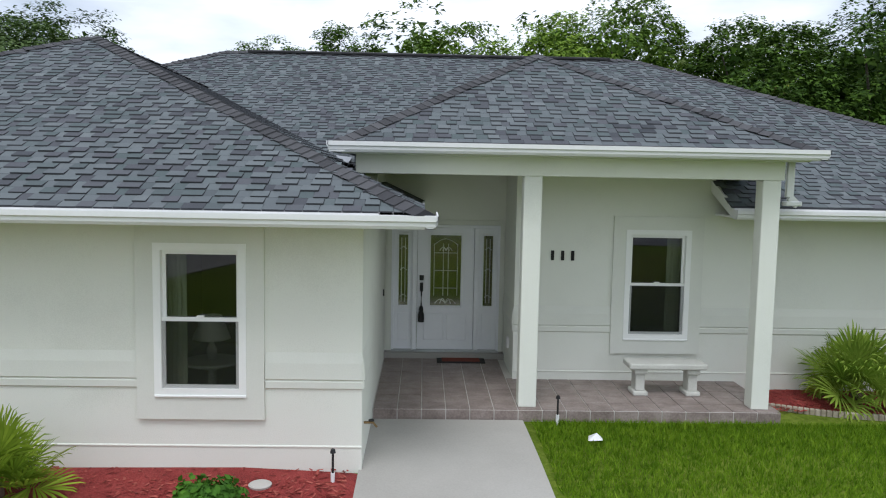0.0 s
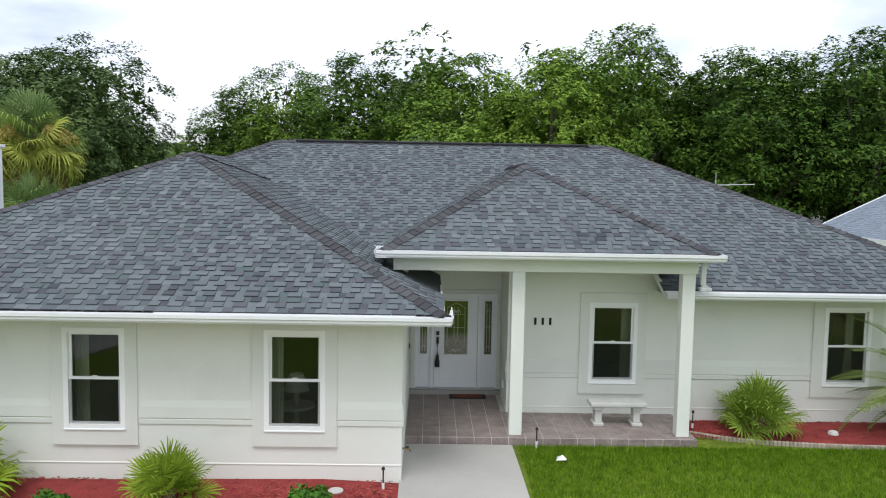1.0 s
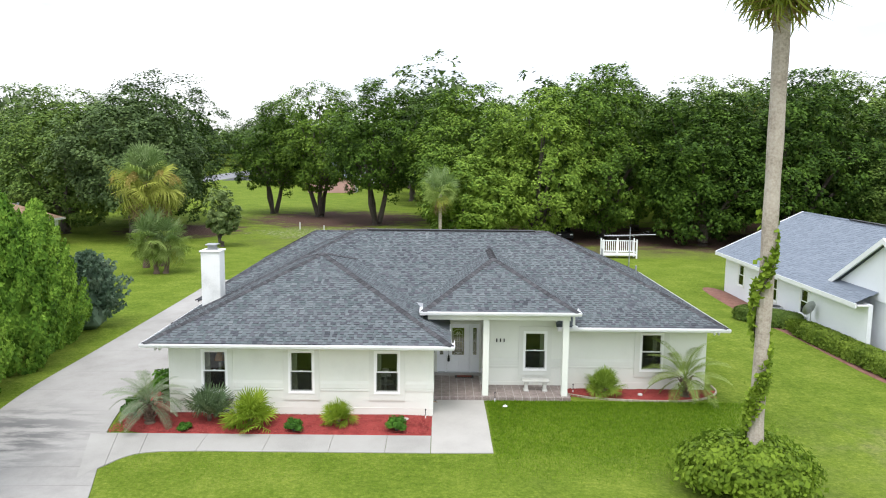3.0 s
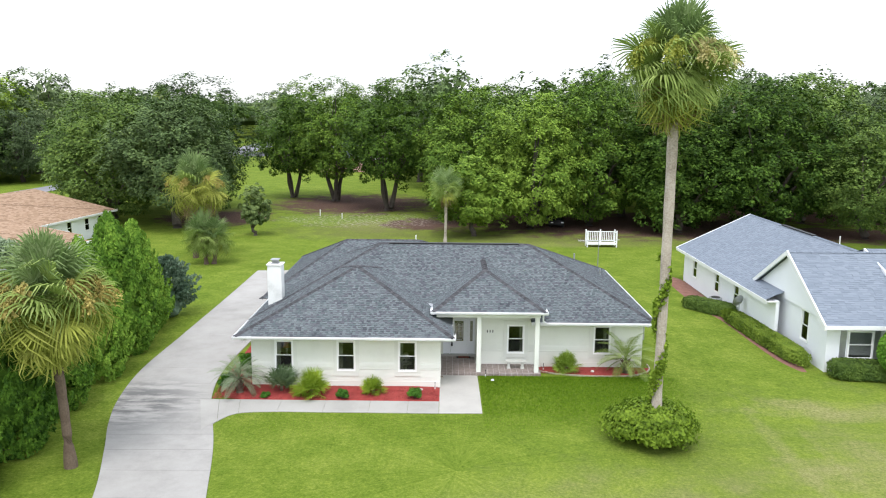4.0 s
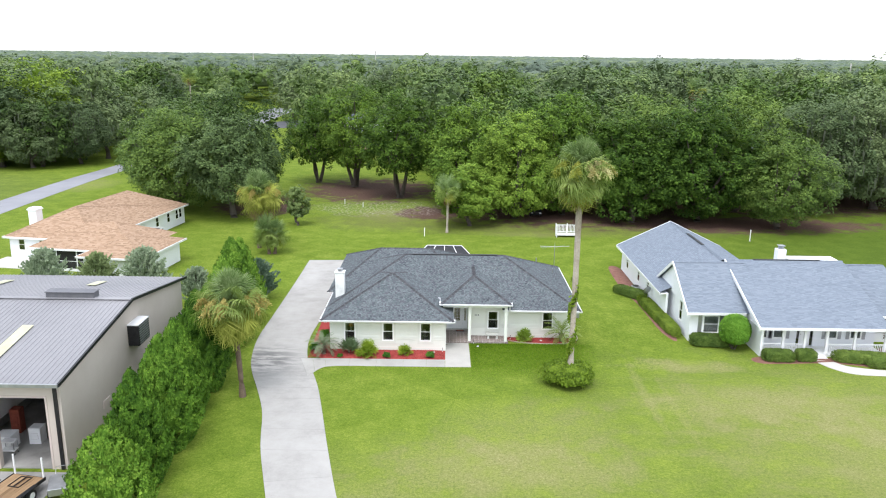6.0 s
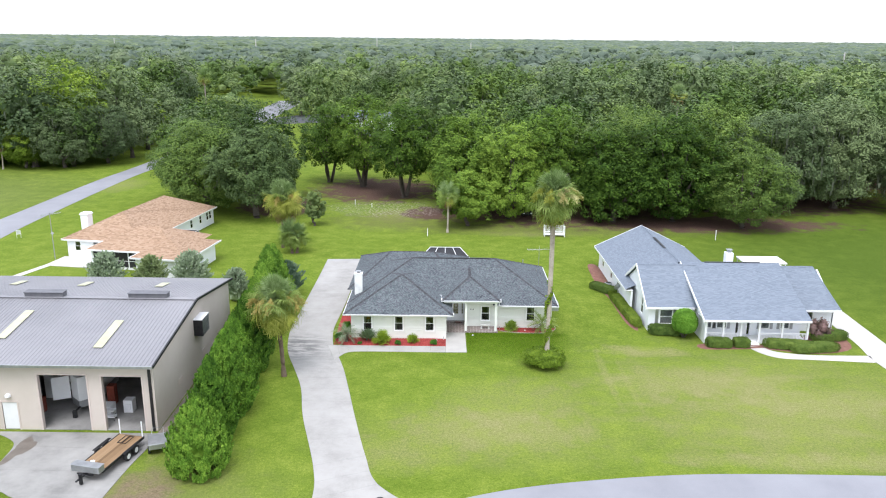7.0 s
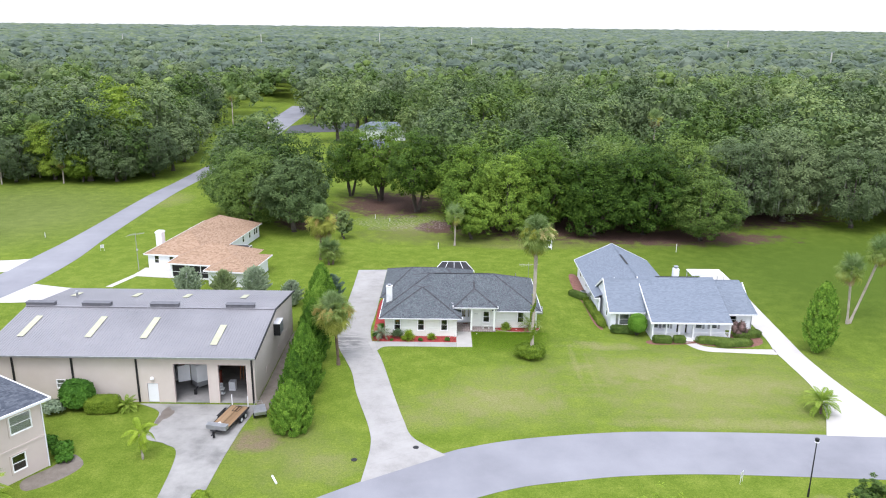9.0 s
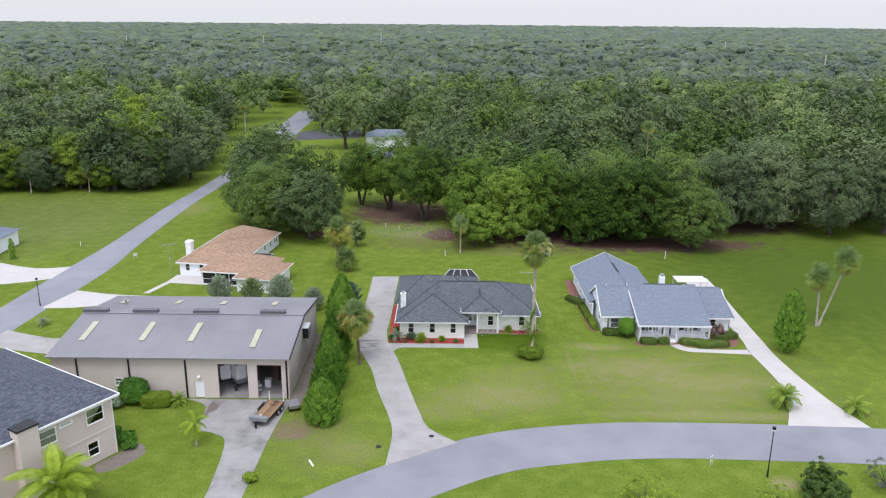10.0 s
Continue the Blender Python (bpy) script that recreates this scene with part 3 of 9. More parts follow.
def slab_run(name, left, right, mat, per, label, category, lift=0.035, gap=0.012):
    """Concrete drive: slabs cast one after another between two edge lines, with open joints."""
    base = tagged(new(name), label, category, kind="structure")
    L, R = curve_points([(*p, 0) for p in left], 12), curve_points([(*p, 0) for p in right], 12)
    for i in range(0, len(L) - 1, per):
        j = min(i + per, len(L) - 1)
        verts, faces = [], []
        for k in range(i, j + 1):
            a, b = L[k].copy(), R[k].copy()
            if k == i and i:
                s = (L[k + 1] - L[k]).normalized() * gap
                a, b = a + s, b + s
            za, zb = land(a.x, a.y) + lift, land(b.x, b.y) + lift
            verts += [(a.x, a.y, za - 0.2), (a.x, a.y, za), (b.x, b.y, zb), (b.x, b.y, zb - 0.2)]
        n = j - i
        for k in range(n):
            for c in range(3):
                faces.append((k * 4 + c, (k + 1) * 4 + c, (k + 1) * 4 + c + 1, k * 4 + c + 1))
        faces += [(0, 1, 2, 3), (n * 4 + 3, n * 4 + 2, n * 4 + 1, n * 4)]
        part("slab", data_mesh("slab", verts, faces, mat), mat, base)
    return base


# the street in front bends away; both edges run from far right to lower left
ribbon("road", [(150, -19), (70, -17.5), (47, -15.9), (33, -15.1), (20, -15.0), (13.7, -15.4), (7.8, -16.3), (3.8, -17.2), (0.6, -18.3), (-2.2, -19.6), (-9.5, -24.4), (-17, -30.2), (-30, -43), (-50, -62), (-140, -150)],
       [(150, -27), (70, -25.2), (43, -23.4), (30, -22.8), (21, -22.6), (14, -23.1), (9, -24.0), (5, -24.9), (1.5, -26.3), (-1.5, -28.0), (-8, -32.3), (-15, -37.5), (-26, -49), (-45, -68), (-135, -156)],
       ASPHALT, 0.03, 5, "grey asphalt street bending past the lawns", "road")
ribbon("road", [(-79, 300), (-76, 230), (-71, 180), (-70, 149), (-71.3, 110), (-72.4, 91), (-72.5, 57), (-73.5, 39), (-74.5, 18), (-76, -20), (-80, -80)],
       [(-67, 300), (-65, 230), (-63.8, 180), (-64.6, 139), (-66.2, 110), (-67, 91), (-66.4, 57), (-65.5, 39), (-67, 18), (-69, -20), (-73, -80)],
       ASPHALT, 0.03, 5, "grey asphalt side street running into the woods", "road")
slab_run("driveway", [(-16.6, 36.6), (-16.5, 27.5), (-16.5, 17), (-16.5, 11.3), (-16.0, 6.9), (-15.3, 4.2), (-14.3, 1.5), (-13.0, -2.4), (-11.9, -7.5), (-9.9, -14.6), (-9.3, -18.6), (-9.6, -24.6)],
         [(-11.9, 36.7), (-11.9, 27.5), (-11.95, 17), (-12.1, 11.0), (-11.6, 7.0), (-10.75, 4.4), (-9.9, 1.6), (-8.95, -2.4), (-7.8, -7.5), (-6.4, -13.2), (-5.2, -16.8), (-2.0, -19.9)],
         DRIVE, 6, "long curved concrete driveway with saw-cut slabs", "driveway")
slab_run("front_walk", [(-12.1, 6.93), (-11.2, 6.93), (-10.2, 6.93), (-8.2, 6.93), (-6.1, 6.93), (-4.0, 6.93), (-2.2, 6.93), (-0.74, 6.93)],
         [(-10.95, 3.4), (-10.6, 4.5), (-9.9, 5.4), (-8.2, 5.62), (-6.1, 5.62), (-4.0, 5.62), (-2.2, 5.62), (-0.74, 5.62)],
         CONCRETE, 12, "narrow concrete walk along a mulch bed", "path", lift=0.031)
slab_run("entry_walk", [(-0.72, 5.62), (-0.72, 8.0), (-0.72, 10.28)], [(1.27, 5.66), (1.24, 8.0), (1.2, 10.28)], WALK, 24, "pale concrete walk up to a tiled porch", "path")
slab_run("driveway", [(39.3, 38), (39.8, 30), (40.0, 20), (40.0, 10), (39.5, 5.6), (39.6, 2.2), (39.7, -4.3), (38.7, -9.6), (36.2, -15.4)],
         [(44, 38), (43.9, 30), (43.4, 22), (42.9, 10), (42.7, 5.0), (42.8, 1.5), (43.2, -3.5), (44.2, -10.5), (45.6, -15.7)],
         CONCRETE_PALE, 12, "bright concrete driveway beside a white house", "driveway")
slab_run("front_walk", [(28.7, 8.0), (29.6, 6.2), (31, 5.2), (34, 4.9), (39.4, 4.4)], [(30.0, 8.6), (30.6, 7.2), (31.7, 6.5), (34.6, 6.0), (39.7, 6.0)], CONCRETE_PALE, 12, "narrow curving concrete walk to a porch", "path")
slab_run("driveway", [(-34.8, -10.4), (-32.2, -12.0), (-31.7, -14.6), (-31.4, -17.5), (-29.2, -18.5), (-27.4, -20.8), (-26.6, -31), (-27, -40)],
         [(-21.9, -10.4), (-22.2, -12.5), (-22.5, -14.8), (-22.7, -17.5), (-22.8, -19.5), (-22.9, -22), (-23.0, -31), (-23, -37)], YARD_CONCRETE, 14, "grey stained concrete yard before a workshop", "driveway")
slab_run("driveway", [(-68.0, 19.6), (-63.8, 19.8), (-58, 21), (-52, 21)], [(-66.0, 28.0), (-60, 26.4), (-55, 25.8), (-50, 25.5)], CONCRETE_PALE, 12, "short pale driveway off the side street", "driveway")
slab_run("driveway", [(-69, 5), (-62, 3), (-57, 2)], [(-68.5, 10.5), (-60, 7.6), (-57, 9)], CONCRETE, 12, "short grey driveway behind the workshop", "driveway")
slab_run("driveway", [(-73.5, 34), (-80, 31), (-92, 29)], [(-73.2, 41.0), (-80, 40), (-92, 45)], CONCRETE_PALE, 12, "wide pale gravel driveway across the street", "driveway")
ribbon("road", [(-64.5, 222), (-58, 232), (-50, 238), (-40, 240)], [(-62.5, 200), (-55, 203), (-47, 206), (-38, 208)], ASPHALT_DARK, 0.04, 5, "dark asphalt turning place among the woods", "road")
slab_run("path", [(-54.5, 27), (-52.6, 33), (-50.5, 39)], [(-53.5, 27), (-51.6, 33), (-49.3, 39)], CONCRETE_PALE, 12, "straight pale footpath beside a lawn", "path")


def bed(name, outline, mat, label, lift=0.05, parent=None):
    """A planting bed: a low mound inside an outline."""
    pts = curve_points([(*p, 0) for p in outline], 4, True)
    c = sum(pts, Vector()) / len(pts)
    verts, faces, n = [], [], len(pts)
    for s, up in ((1.0, -0.1), (1.0, 0.2), (0.93, 0.8), (0.5, 1.0)):
        for p in pts:
            q = c + (p - c) * s
            verts.append((q.x, q.y, land(q.x, q.y) + lift * up + (0.012 * random.random() if s < 1 else 0)))
    for r in range(3):
        for k in range(n):
            faces.append((r * n + k, r * n + (k + 1) % n, (r + 1) * n + (k + 1) % n, (r + 1) * n + k))
    faces.append([3 * n + k for k in range(n)])
    ob = new(name, data_mesh(name, verts, faces, mat))
    return tagged(ob, label, "mulch bed", kind="structure")

# ---------------------------------------------------------------- roofs
class Hip:
    """A hipped roof block: eave rectangle, eave height, ridge height and the run of each slope (None: no slope on that side)."""

    def __init__(self, x0, x1, y0, y1, z0, zr, left, right, front, back):
        self.x0, self.x1, self.y0, self.y1, self.z0, self.h = x0, x1, y0, y1, z0, zr - z0
        self.runs = (left, right, front, back)

    def z(self, x, y):
        if not (self.x0 - 1e-4 <= x <= self.x1 + 1e-4 and self.y0 - 1e-4 <= y <= self.y1 + 1e-4):
            return -9.0
        d = (x - self.x0, self.x1 - x, y - self.y0, self.y1 - y)
        return self.z0 + self.h * min([1.0] + [a / r for a, r in zip(d, self.runs) if r])

    def slopes(self):
        """Each slope: eave corner, way along the eave, way inwards, length, run and the inset per metre of run at both ends."""
        l, r, f, b = self.runs
        w, d = self.x1 - self.x0, self.y1 - self.y0
        V = Vector
        q = lambda side, run: (side / run if side else 0.0)
        out = []
        if f:
            out.append((V((self.x0, self.y0, 0)), V((1, 0, 0)), V((0, 1, 0)), w, f, q(l, f), q(r, f)))
        if b:
            out.append((V((self.x1, self.y1, 0)), V((-1, 0, 0)), V((0, -1, 0)), w, b, q(r, b), q(l, b)))
        if l:
            out.append((V((self.x0, self.y1, 0)), V((0, -1, 0)), V((1, 0, 0)), d, l, q(b, l), q(f, l)))
        if r:
            out.append((V((self.x1, self.y0, 0)), V((0, 1, 0)), V((-1, 0, 0)), d, r, q(f, r), q(b, r)))
        return out


def shingle_roof(parent, blocks, mat, cap_mat, course=0.143, wide=0.16, skip=None, keep=None, single=None, single_mat=None, thick=0.026, rng_seed=3, edge=None):
    """Deck, shingle courses and ridge caps over the union of hip blocks."""
    rng = random.Random(rng_seed)
    top = lambda x, y: max(b.z(x, y) for b in blocks)
    dv, df, sv, sf, cv, cf, sm = [], [], [], [], [], [], []
    roof = None
    singles = []
    for blk in blocks:
        for o, u, v, length, run, ia, ib in blk.slopes():
            rise = blk.h / run
            tilt = math.hypot(1, rise)
            n = len(dv)
            ea, eb = run * ia, length - run * ib
            quad = [o, o + u * length, o + v * run + u * max(eb, ea), o + v * run + u * ea]
            if not (skip and skip(quad[0] + v * 0.3 + u * length * 0.55, blk)):
                dv += [(p.x, p.y, blk.z0 + rise * (0, 0, run, run)[k] - 0.03) for k, p in enumerate(quad)]
                df.append((n, n + 1, n + 2, n + 3))
            rows = int(run * tilt / course)
            for c in range(rows + 1):
                d0 = c * course / tilt
                d1 = min(d0 + course * 1.12 / tilt, run)
                if d1 - d0 < 0.02:
                    continue
                a0, a1 = d0 * ia, length - d0 * ib
                s = a0 - rng.random() * wide
                tooth = rng.random() < 0.5
                while s < a1:
                    tooth = not tooth or c == 0
                    w = wide * (rng.uniform(0.8, 1.35) if tooth else rng.uniform(0.5, 0.95))
                    s0, s1 = max(s, a0), min(s + w - 0.004, a1)
                    s += w
                    if s1 - s0 < 0.02:
                        continue
                    mid = o + u * ((s0 + s1) / 2) + v * ((d0 + d1) / 2)
                    zm = blk.z0 + rise * (d0 + d1) / 2
                    if (zm < top(mid.x, mid.y) - 0.05 and not (keep and keep(mid, blk))) or (skip and skip(mid, blk)):
                        continue
                    t = thick * (rng.uniform(0.95, 1.25) if tooth else rng.uniform(0.2, 0.35))
                    dt = max(d1 * ia, 0), max(d1 * ib, 0)
                    q0, q1 = max(s0, dt[0]), min(s1, length - dt[1])
                    if q1 < q0:
                        q0 = q1 = (q0 + q1) / 2
                    p = [o + u * s0 + v * d0, o + u * s1 + v * d0, o + u * q1 + v * d1, o + u * q0 + v * d1]
                    z0, z1 = blk.z0 + rise * d0, blk.z0 + rise * d1
                    if single and single(mid, blk, v) and len(singles) < 300 and s1 - s0 > wide * 0.5:
                        singles.append((mid, s1 - s0, d0, d1, z0, z1, t, u, v))
                        continue
                    n = len(sv)
                    sv += [(p[0].x, p[0].y, z0 + t), (p[1].x, p[1].y, z0 + t), (p[2].x, p[2].y, z1 + 0.003), (p[3].x, p[3].y, z1 + 0.003), (p[0].x, p[0].y, z0 - 0.012), (p[1].x, p[1].y, z0 - 0.012)]
                    sf += [(n, n + 1, n + 2, n + 3), (n + 4, n + 5, n + 1, n), (n + 4, n, n + 3), (n + 1, n + 5, n + 2)]
                    sm += [0, 1, 1, 1]
        # ridge and hip caps
        l, r, f, b = blk.runs
        zr = blk.z0 + blk.h
        xa, xb, ya, yb = blk.x0 + (l or 0), blk.x1 - (r or 0), blk.y0 + (f or 0), blk.y1 - (b or 0)
        lines = []
        if f and b:
            ya = yb = min(ya, yb) if abs(ya - yb) < 0.3 else ya
        P, Q = (Vector((xa, ya, zr)), Vector((xb, yb, zr)))
        lines.append((P, Q))
        for cx, cy, e, on in ((blk.x0, blk.y0, Vector((xa, ya, zr)), l and f), (blk.x1, blk.y0, Vector((xb, ya, zr)), r and f), (blk.x0, blk.y1, Vector((xa, yb, zr)), l and b), (blk.x1, blk.y1, Vector((xb, yb, zr)), r and b)):
            if on:
                lines.append((Vector((cx, cy, blk.z0)), e))
        for p0, p1 in lines:
            if (p1 - p0).length < 0.3:
                continue
            d = (p1 - p0).normalized()
            side = d.cross(Vector((0, 0, 1))).normalized()
            k = int((p1 - p0).length / course)
            for i in range(k):
                a = p0 + d * (i * course)
                e = a + d * course * 1.25
                m = (a + e) / 2
                if m.z < top(m.x, m.y) - 0.06 or (skip and skip(m, blk)):
                    continue
                hw = 0.15 * rng.uniform(0.92, 1.05)
                g = 0.028 * rng.uniform(0.8, 1.3)
                drop = hw * (0.40 if abs(d.z) < 0.01 else 0.30)
                n = len(cv)
                for base, h in ((a, g), (e, g * 0.35)):
                    cv += [tuple(base - side * hw + Vector((0, 0, h - drop))), tuple(base + Vector((0, 0, h + 0.012))), tuple(base + side * hw + Vector((0, 0, h - drop)))]
                cv += [tuple(a - side * hw + Vector((0, 0, -drop - 0.02))), tuple(a + Vector((0, 0, -0.02))), tuple(a + side * hw + Vector((0, 0, -drop - 0.02)))]
                cf += [(n, n + 1, n + 4, n + 3), (n + 1, n + 2, n + 5, n + 4), (n + 6, n + 7, n + 1, n), (n + 7, n + 8, n + 2, n + 1)]
    roof = part("roof", data_mesh("roof", dv, df, mat), mat, parent)
    layer = data_mesh("shingle_layer", sv, sf, mat)
    layer.materials.append(edge or mat)
    layer.polygons.foreach_set("material_index", sm)
    tagged(part("shingle_layer", layer, None, roof), kind="stuff")
    if cv:
        tagged(part("ridge_capping", data_mesh("ridge_capping", cv, cf, cap_mat), cap_mat, roof), kind="stuff")
    if singles:
        kinds = []
        for t in (0.25, 1.0, 1.2):
            h = thick * t
            kinds.append(data_mesh("shingle", [(-0.5, 0, h), (0.5, 0, h), (0.5, 1, 0.003), (-0.5, 1, 0.003), (-0.5, 0, -0.012), (0.5, 0, -0.012)], [(0, 1, 2, 3), (4, 5, 1, 0), (4, 0, 3), (1, 5, 2)], single_mat))
            kinds[-1].materials.append(edge or single_mat)
            kinds[-1].polygons.foreach_set("material_index", [0, 1, 1, 1])
        for k, (mid, w, d0, d1, z0, z1, t, u, v) in enumerate(singles):
            ob = new("shingle", kinds[0 if t < thick * 0.5 else 1 + k % 2])
            ob.parent = roof
            up_slope = Vector((v.x, v.y, (z1 - z0) / (d1 - d0)))
            foot = mid - v * ((d1 - d0) / 2)
            m = Matrix.Identity(4)
            m.col[0][:3] = u * w
            m.col[1][:3] = up_slope * (d1 - d0)
            m.col[2][:3] = u.cross(up_slope.normalized())
            m.col[3][:3] = (foot.x, foot.y, z0)
            ob.matrix_basis = m
    return roof


GUTTER = [(0.0, 0.125), (0.0, 0.0), (0.085, 0.0), (0.105, 0.03), (0.105, 0.06), (0.125, 0.075), (0.125, 0.125), (0.115, 0.125), (0.115, 0.082), (0.095, 0.064), (0.095, 0.034), (0.08, 0.01), (0.01, 0.01), (0.01, 0.125)]


def gutter(parent, p0, p1, mat=None):
    """An open moulded gutter with end caps; it hangs on the right of its way."""
    bm = extrude_profile(bmesh.new(), GUTTER, p0, p1)
    cap = [(0.0, 0.0), (0.085, 0.0), (0.105, 0.03), (0.125, 0.075), (0.125, 0.125), (0.0, 0.125)]
    d = (Vector(p1) - Vector(p0)).normalized()
    for e, w in ((Vector(p0), d * 0.004), (Vector(p1), d * -0.004)):
        extrude_profile(bm, cap, e, e + w)
    return part("gutter", bm, mat or WHITE, parent)


def wall_grid(along, across, za, zb, holes, flip):
    """A thick wall as one welded mesh; holes are (from, to, low, high)."""
    us = sorted({*along, *[h[0] for h in holes], *[h[1] for h in holes]})
    zs = sorted({za, zb, *[min(max(h[2], za), zb) for h in holes], *[min(max(h[3], za), zb) for h in holes]})
    bm = bmesh.new()
    solid = {}
    for i in range(len(us) - 1):
        for j in range(len(zs) - 1):
            u, z = (us[i] + us[i + 1]) / 2, (zs[j] + zs[j + 1]) / 2
            solid[i, j] = not any(h[0] < u < h[1] and h[2] < z < h[3] for h in holes)
    vert = {}

    def v(i, s, j):
        if (i, s, j) not in vert:
            p = (us[i], across[s], zs[j])
            vert[i, s, j] = bm.verts.new((p[1], p[0], p[2]) if flip else p)
        return vert[i, s, j]

    for (i, j), on in solid.items():
        if not on:
            continue
        bm.faces.new((v(i, 0, j), v(i + 1, 0, j), v(i + 1, 0, j + 1), v(i, 0, j + 1)))
        bm.faces.new((v(i + 1, 1, j), v(i, 1, j), v(i, 1, j + 1), v(i + 1, 1, j + 1)))
        for di, dj, a, b in ((-1, 0, (i, j), (i, j + 1)), (1, 0, (i + 1, j + 1), (i + 1, j)), (0, -1, (i + 1, j), (i, j)), (0, 1, (i, j + 1), (i + 1, j + 1))):
            if not solid.get((i + di, j + dj), False):
                bm.faces.new((v(a[0], 0, a[1]), v(b[0], 0, b[1]), v(b[0], 1, b[1]), v(a[0], 1, a[1])))
    bmesh.ops.recalc_face_normals(bm, faces=bm.faces)
    return bm


def wall_x(parent, x0, x1, y0, y1, z0, z1, holes, mat, name="wall", label=""):
    """A wall along x, with openings (xa, xb, za, zb)."""
    return part(name, wall_grid((x0, x1), (y0, y1), z0, z1, holes, False), mat, parent, label)


def wall_y(parent, x0, x1, y0, y1, z0, z1, mat, name="wall", holes=()):
    """A wall along y, with openings (ya, yb, za, zb)."""
    return part(name, wall_grid((y0, y1), (x0, x1), z0, z1, holes, True), mat, parent)


def sash_window(parent, xc, y, z0, w, h, frame_mat=None, glass=None, name="window", label="", screen=False):
    """A single-hung window in a wall that faces -y: frame, two sashes, two panes, sill and lock."""
    fm, gm = frame_mat or VINYL, glass or GLASS
    f = 0.075
    x0, x1, z1 = xc - w / 2, xc + w / 2, z0 + h
    zm = z0 + h * 0.5
    win = part(name, wall_grid((x0, x1), (y - 0.035, y + 0.09), z0, z1, [(x0 + f, x1 - f, z0 + f, z1 - f)], False), fm, parent, label)
    s = 0.035
    for za, zb, dy, nm in ((zm - 0.02, z1 - f, 0.05, "upper_sash"), (z0 + f, zm + 0.025, 0.012, "lower_sash")):
        a, b = x0 + f, x1 - f
        part(nm, wall_grid((a, b), (y + dy - 0.015, y + dy + 0.02), za, zb, [(a + s, b - s, za + s, zb - s * 1.2)], False), fm, win)
    for za, zb, dy in ((zm + 0.01, z1 - f - s, 0.052), (z0 + f + s, zm - 0.01, 0.014)):
        p = part("pane", boxes((x0 + f + s - 0.004, x1 - f - s + 0.004, y + dy - 0.003, y + dy + 0.003, za - 0.01, zb + 0.01)), gm, win)
        p.visible_shadow = False
    part("sash_lock", boxes((xc - 0.04, xc + 0.04, y - 0.012, y + 0.02, zm + 0.026, zm + 0.045), bevel=0.006), fm, win)
    part("sill", boxes((x0 + 0.002, x1 - 0.002, y - 0.048, y + 0.02, z0 - 0.012, z0 + 0.012), bevel=0.006), fm, win)
    if screen:
        g = part("insect_screen", boxes((x0 + f + 0.004, x1 - f - 0.004, y - 0.020, y - 0.017, z0 + f + 0.004, zm - 0.01)), SCREEN, win, "grey insect screen")
        g.visible_shadow = False
    return win


# ---------------------------------------------------------------- the house
house = thing("house", "single-storey cream stucco house with a grey shingled hip roof", "house")
WF, WR, WL = 8.67, -0.69, -10.05           # wing: front wall, right wall, left wall
MF, MRX, FL = 11.82, 10.06, 0.354          # main front wall, right wall, floor level
SOF = 2.78                                 # soffit
A = Hip(-10.66, -0.07, 8.0, 23.0, 2.91, 5.36, 5.36, 5.23, 5.4, 5.4)
M = Hip(-10.66, 10.52, 10.96, 24.9, 2.93, 5.86, 6.28, 6.06, 6.9, 6.9)
P = Hip(-1.12, 4.66, 10.14, 19.0, 3.655, 5.22, 2.80, 2.98, 3.2, None)
G = Hip(-11.2, 2.0, 15.6, 28.9, 2.91, 5.32, 4.2, 4.2, 6.65, 6.65)


def under_porch(p, blk):
    return blk is M and (p.y < 12.9 and -0.2 < p.x < 4.03 and M.z(p.x, p.y) < 3.75 and P.z(p.x, p.y) - M.z(p.x, p.y) > 0.2)


# wall shells, with thickness, closed round the sides and back
HW = 0.2
wins = [(-8.43, 0.985, 0.93, 1.565), (-5.36, 0.985, 0.93, 1.565), (-2.33, 0.985, 0.93, 1.565)]
wall_x(house, WL, WR, WF, WF + HW, 0.0, SOF, [(x - w / 2, x + w / 2, z, z + h) for x, z, w, h in wins], STUCCO)
wall_y(house, WL, WL + HW, WF + HW, 28.3, 0.0, SOF, STUCCO)
wall_y(house, WR - HW, WR, WF + HW, 13.2, 0.0, SOF, STUCCO)
wall_y(house, WR - HW, WR, 11.0, 13.2, SOF, 3.42, STUCCO)
DX0, DX1 = WR, 1.24
door_holes = [(-0.585, 1.155, FL + 0.1, 2.50)]
wall_x(house, DX0, DX1 + HW, 13.2, 13.4, 0.0, 3.42, door_holes, STUCCO)
wall_y(house, DX1, DX1 + HW, MF, 13.2, 0.0, 3.42, STUCCO)
wall_x(house, DX1 + HW, 4.25, MF, MF + HW, 0.0, 3.42, [(2.82, 3.76, 0.97, 2.56)], STUCCO)
wall_x(house, 4.25, MRX, MF, MF + HW, 0.0, SOF, [(7.43, 8.36, 0.97, 2.535)], STUCCO)
wall_y(house, MRX - HW, MRX, MF + HW, 24.2, 0.0, SOF, STUCCO)
wall_x(house, WL + HW, MRX - HW, 24.0, 24.2, 0.0, SOF, [], STUCCO)
part("floor_slab", boxes((WL + 0.02, WR - 0.02, WF + 0.02, 24.0, 0.0, FL - 0.01), (DX1 + 0.02, MRX - 0.02, MF + 0.02, 24.0, 0.0, FL - 0.01)), INTERIOR, house)
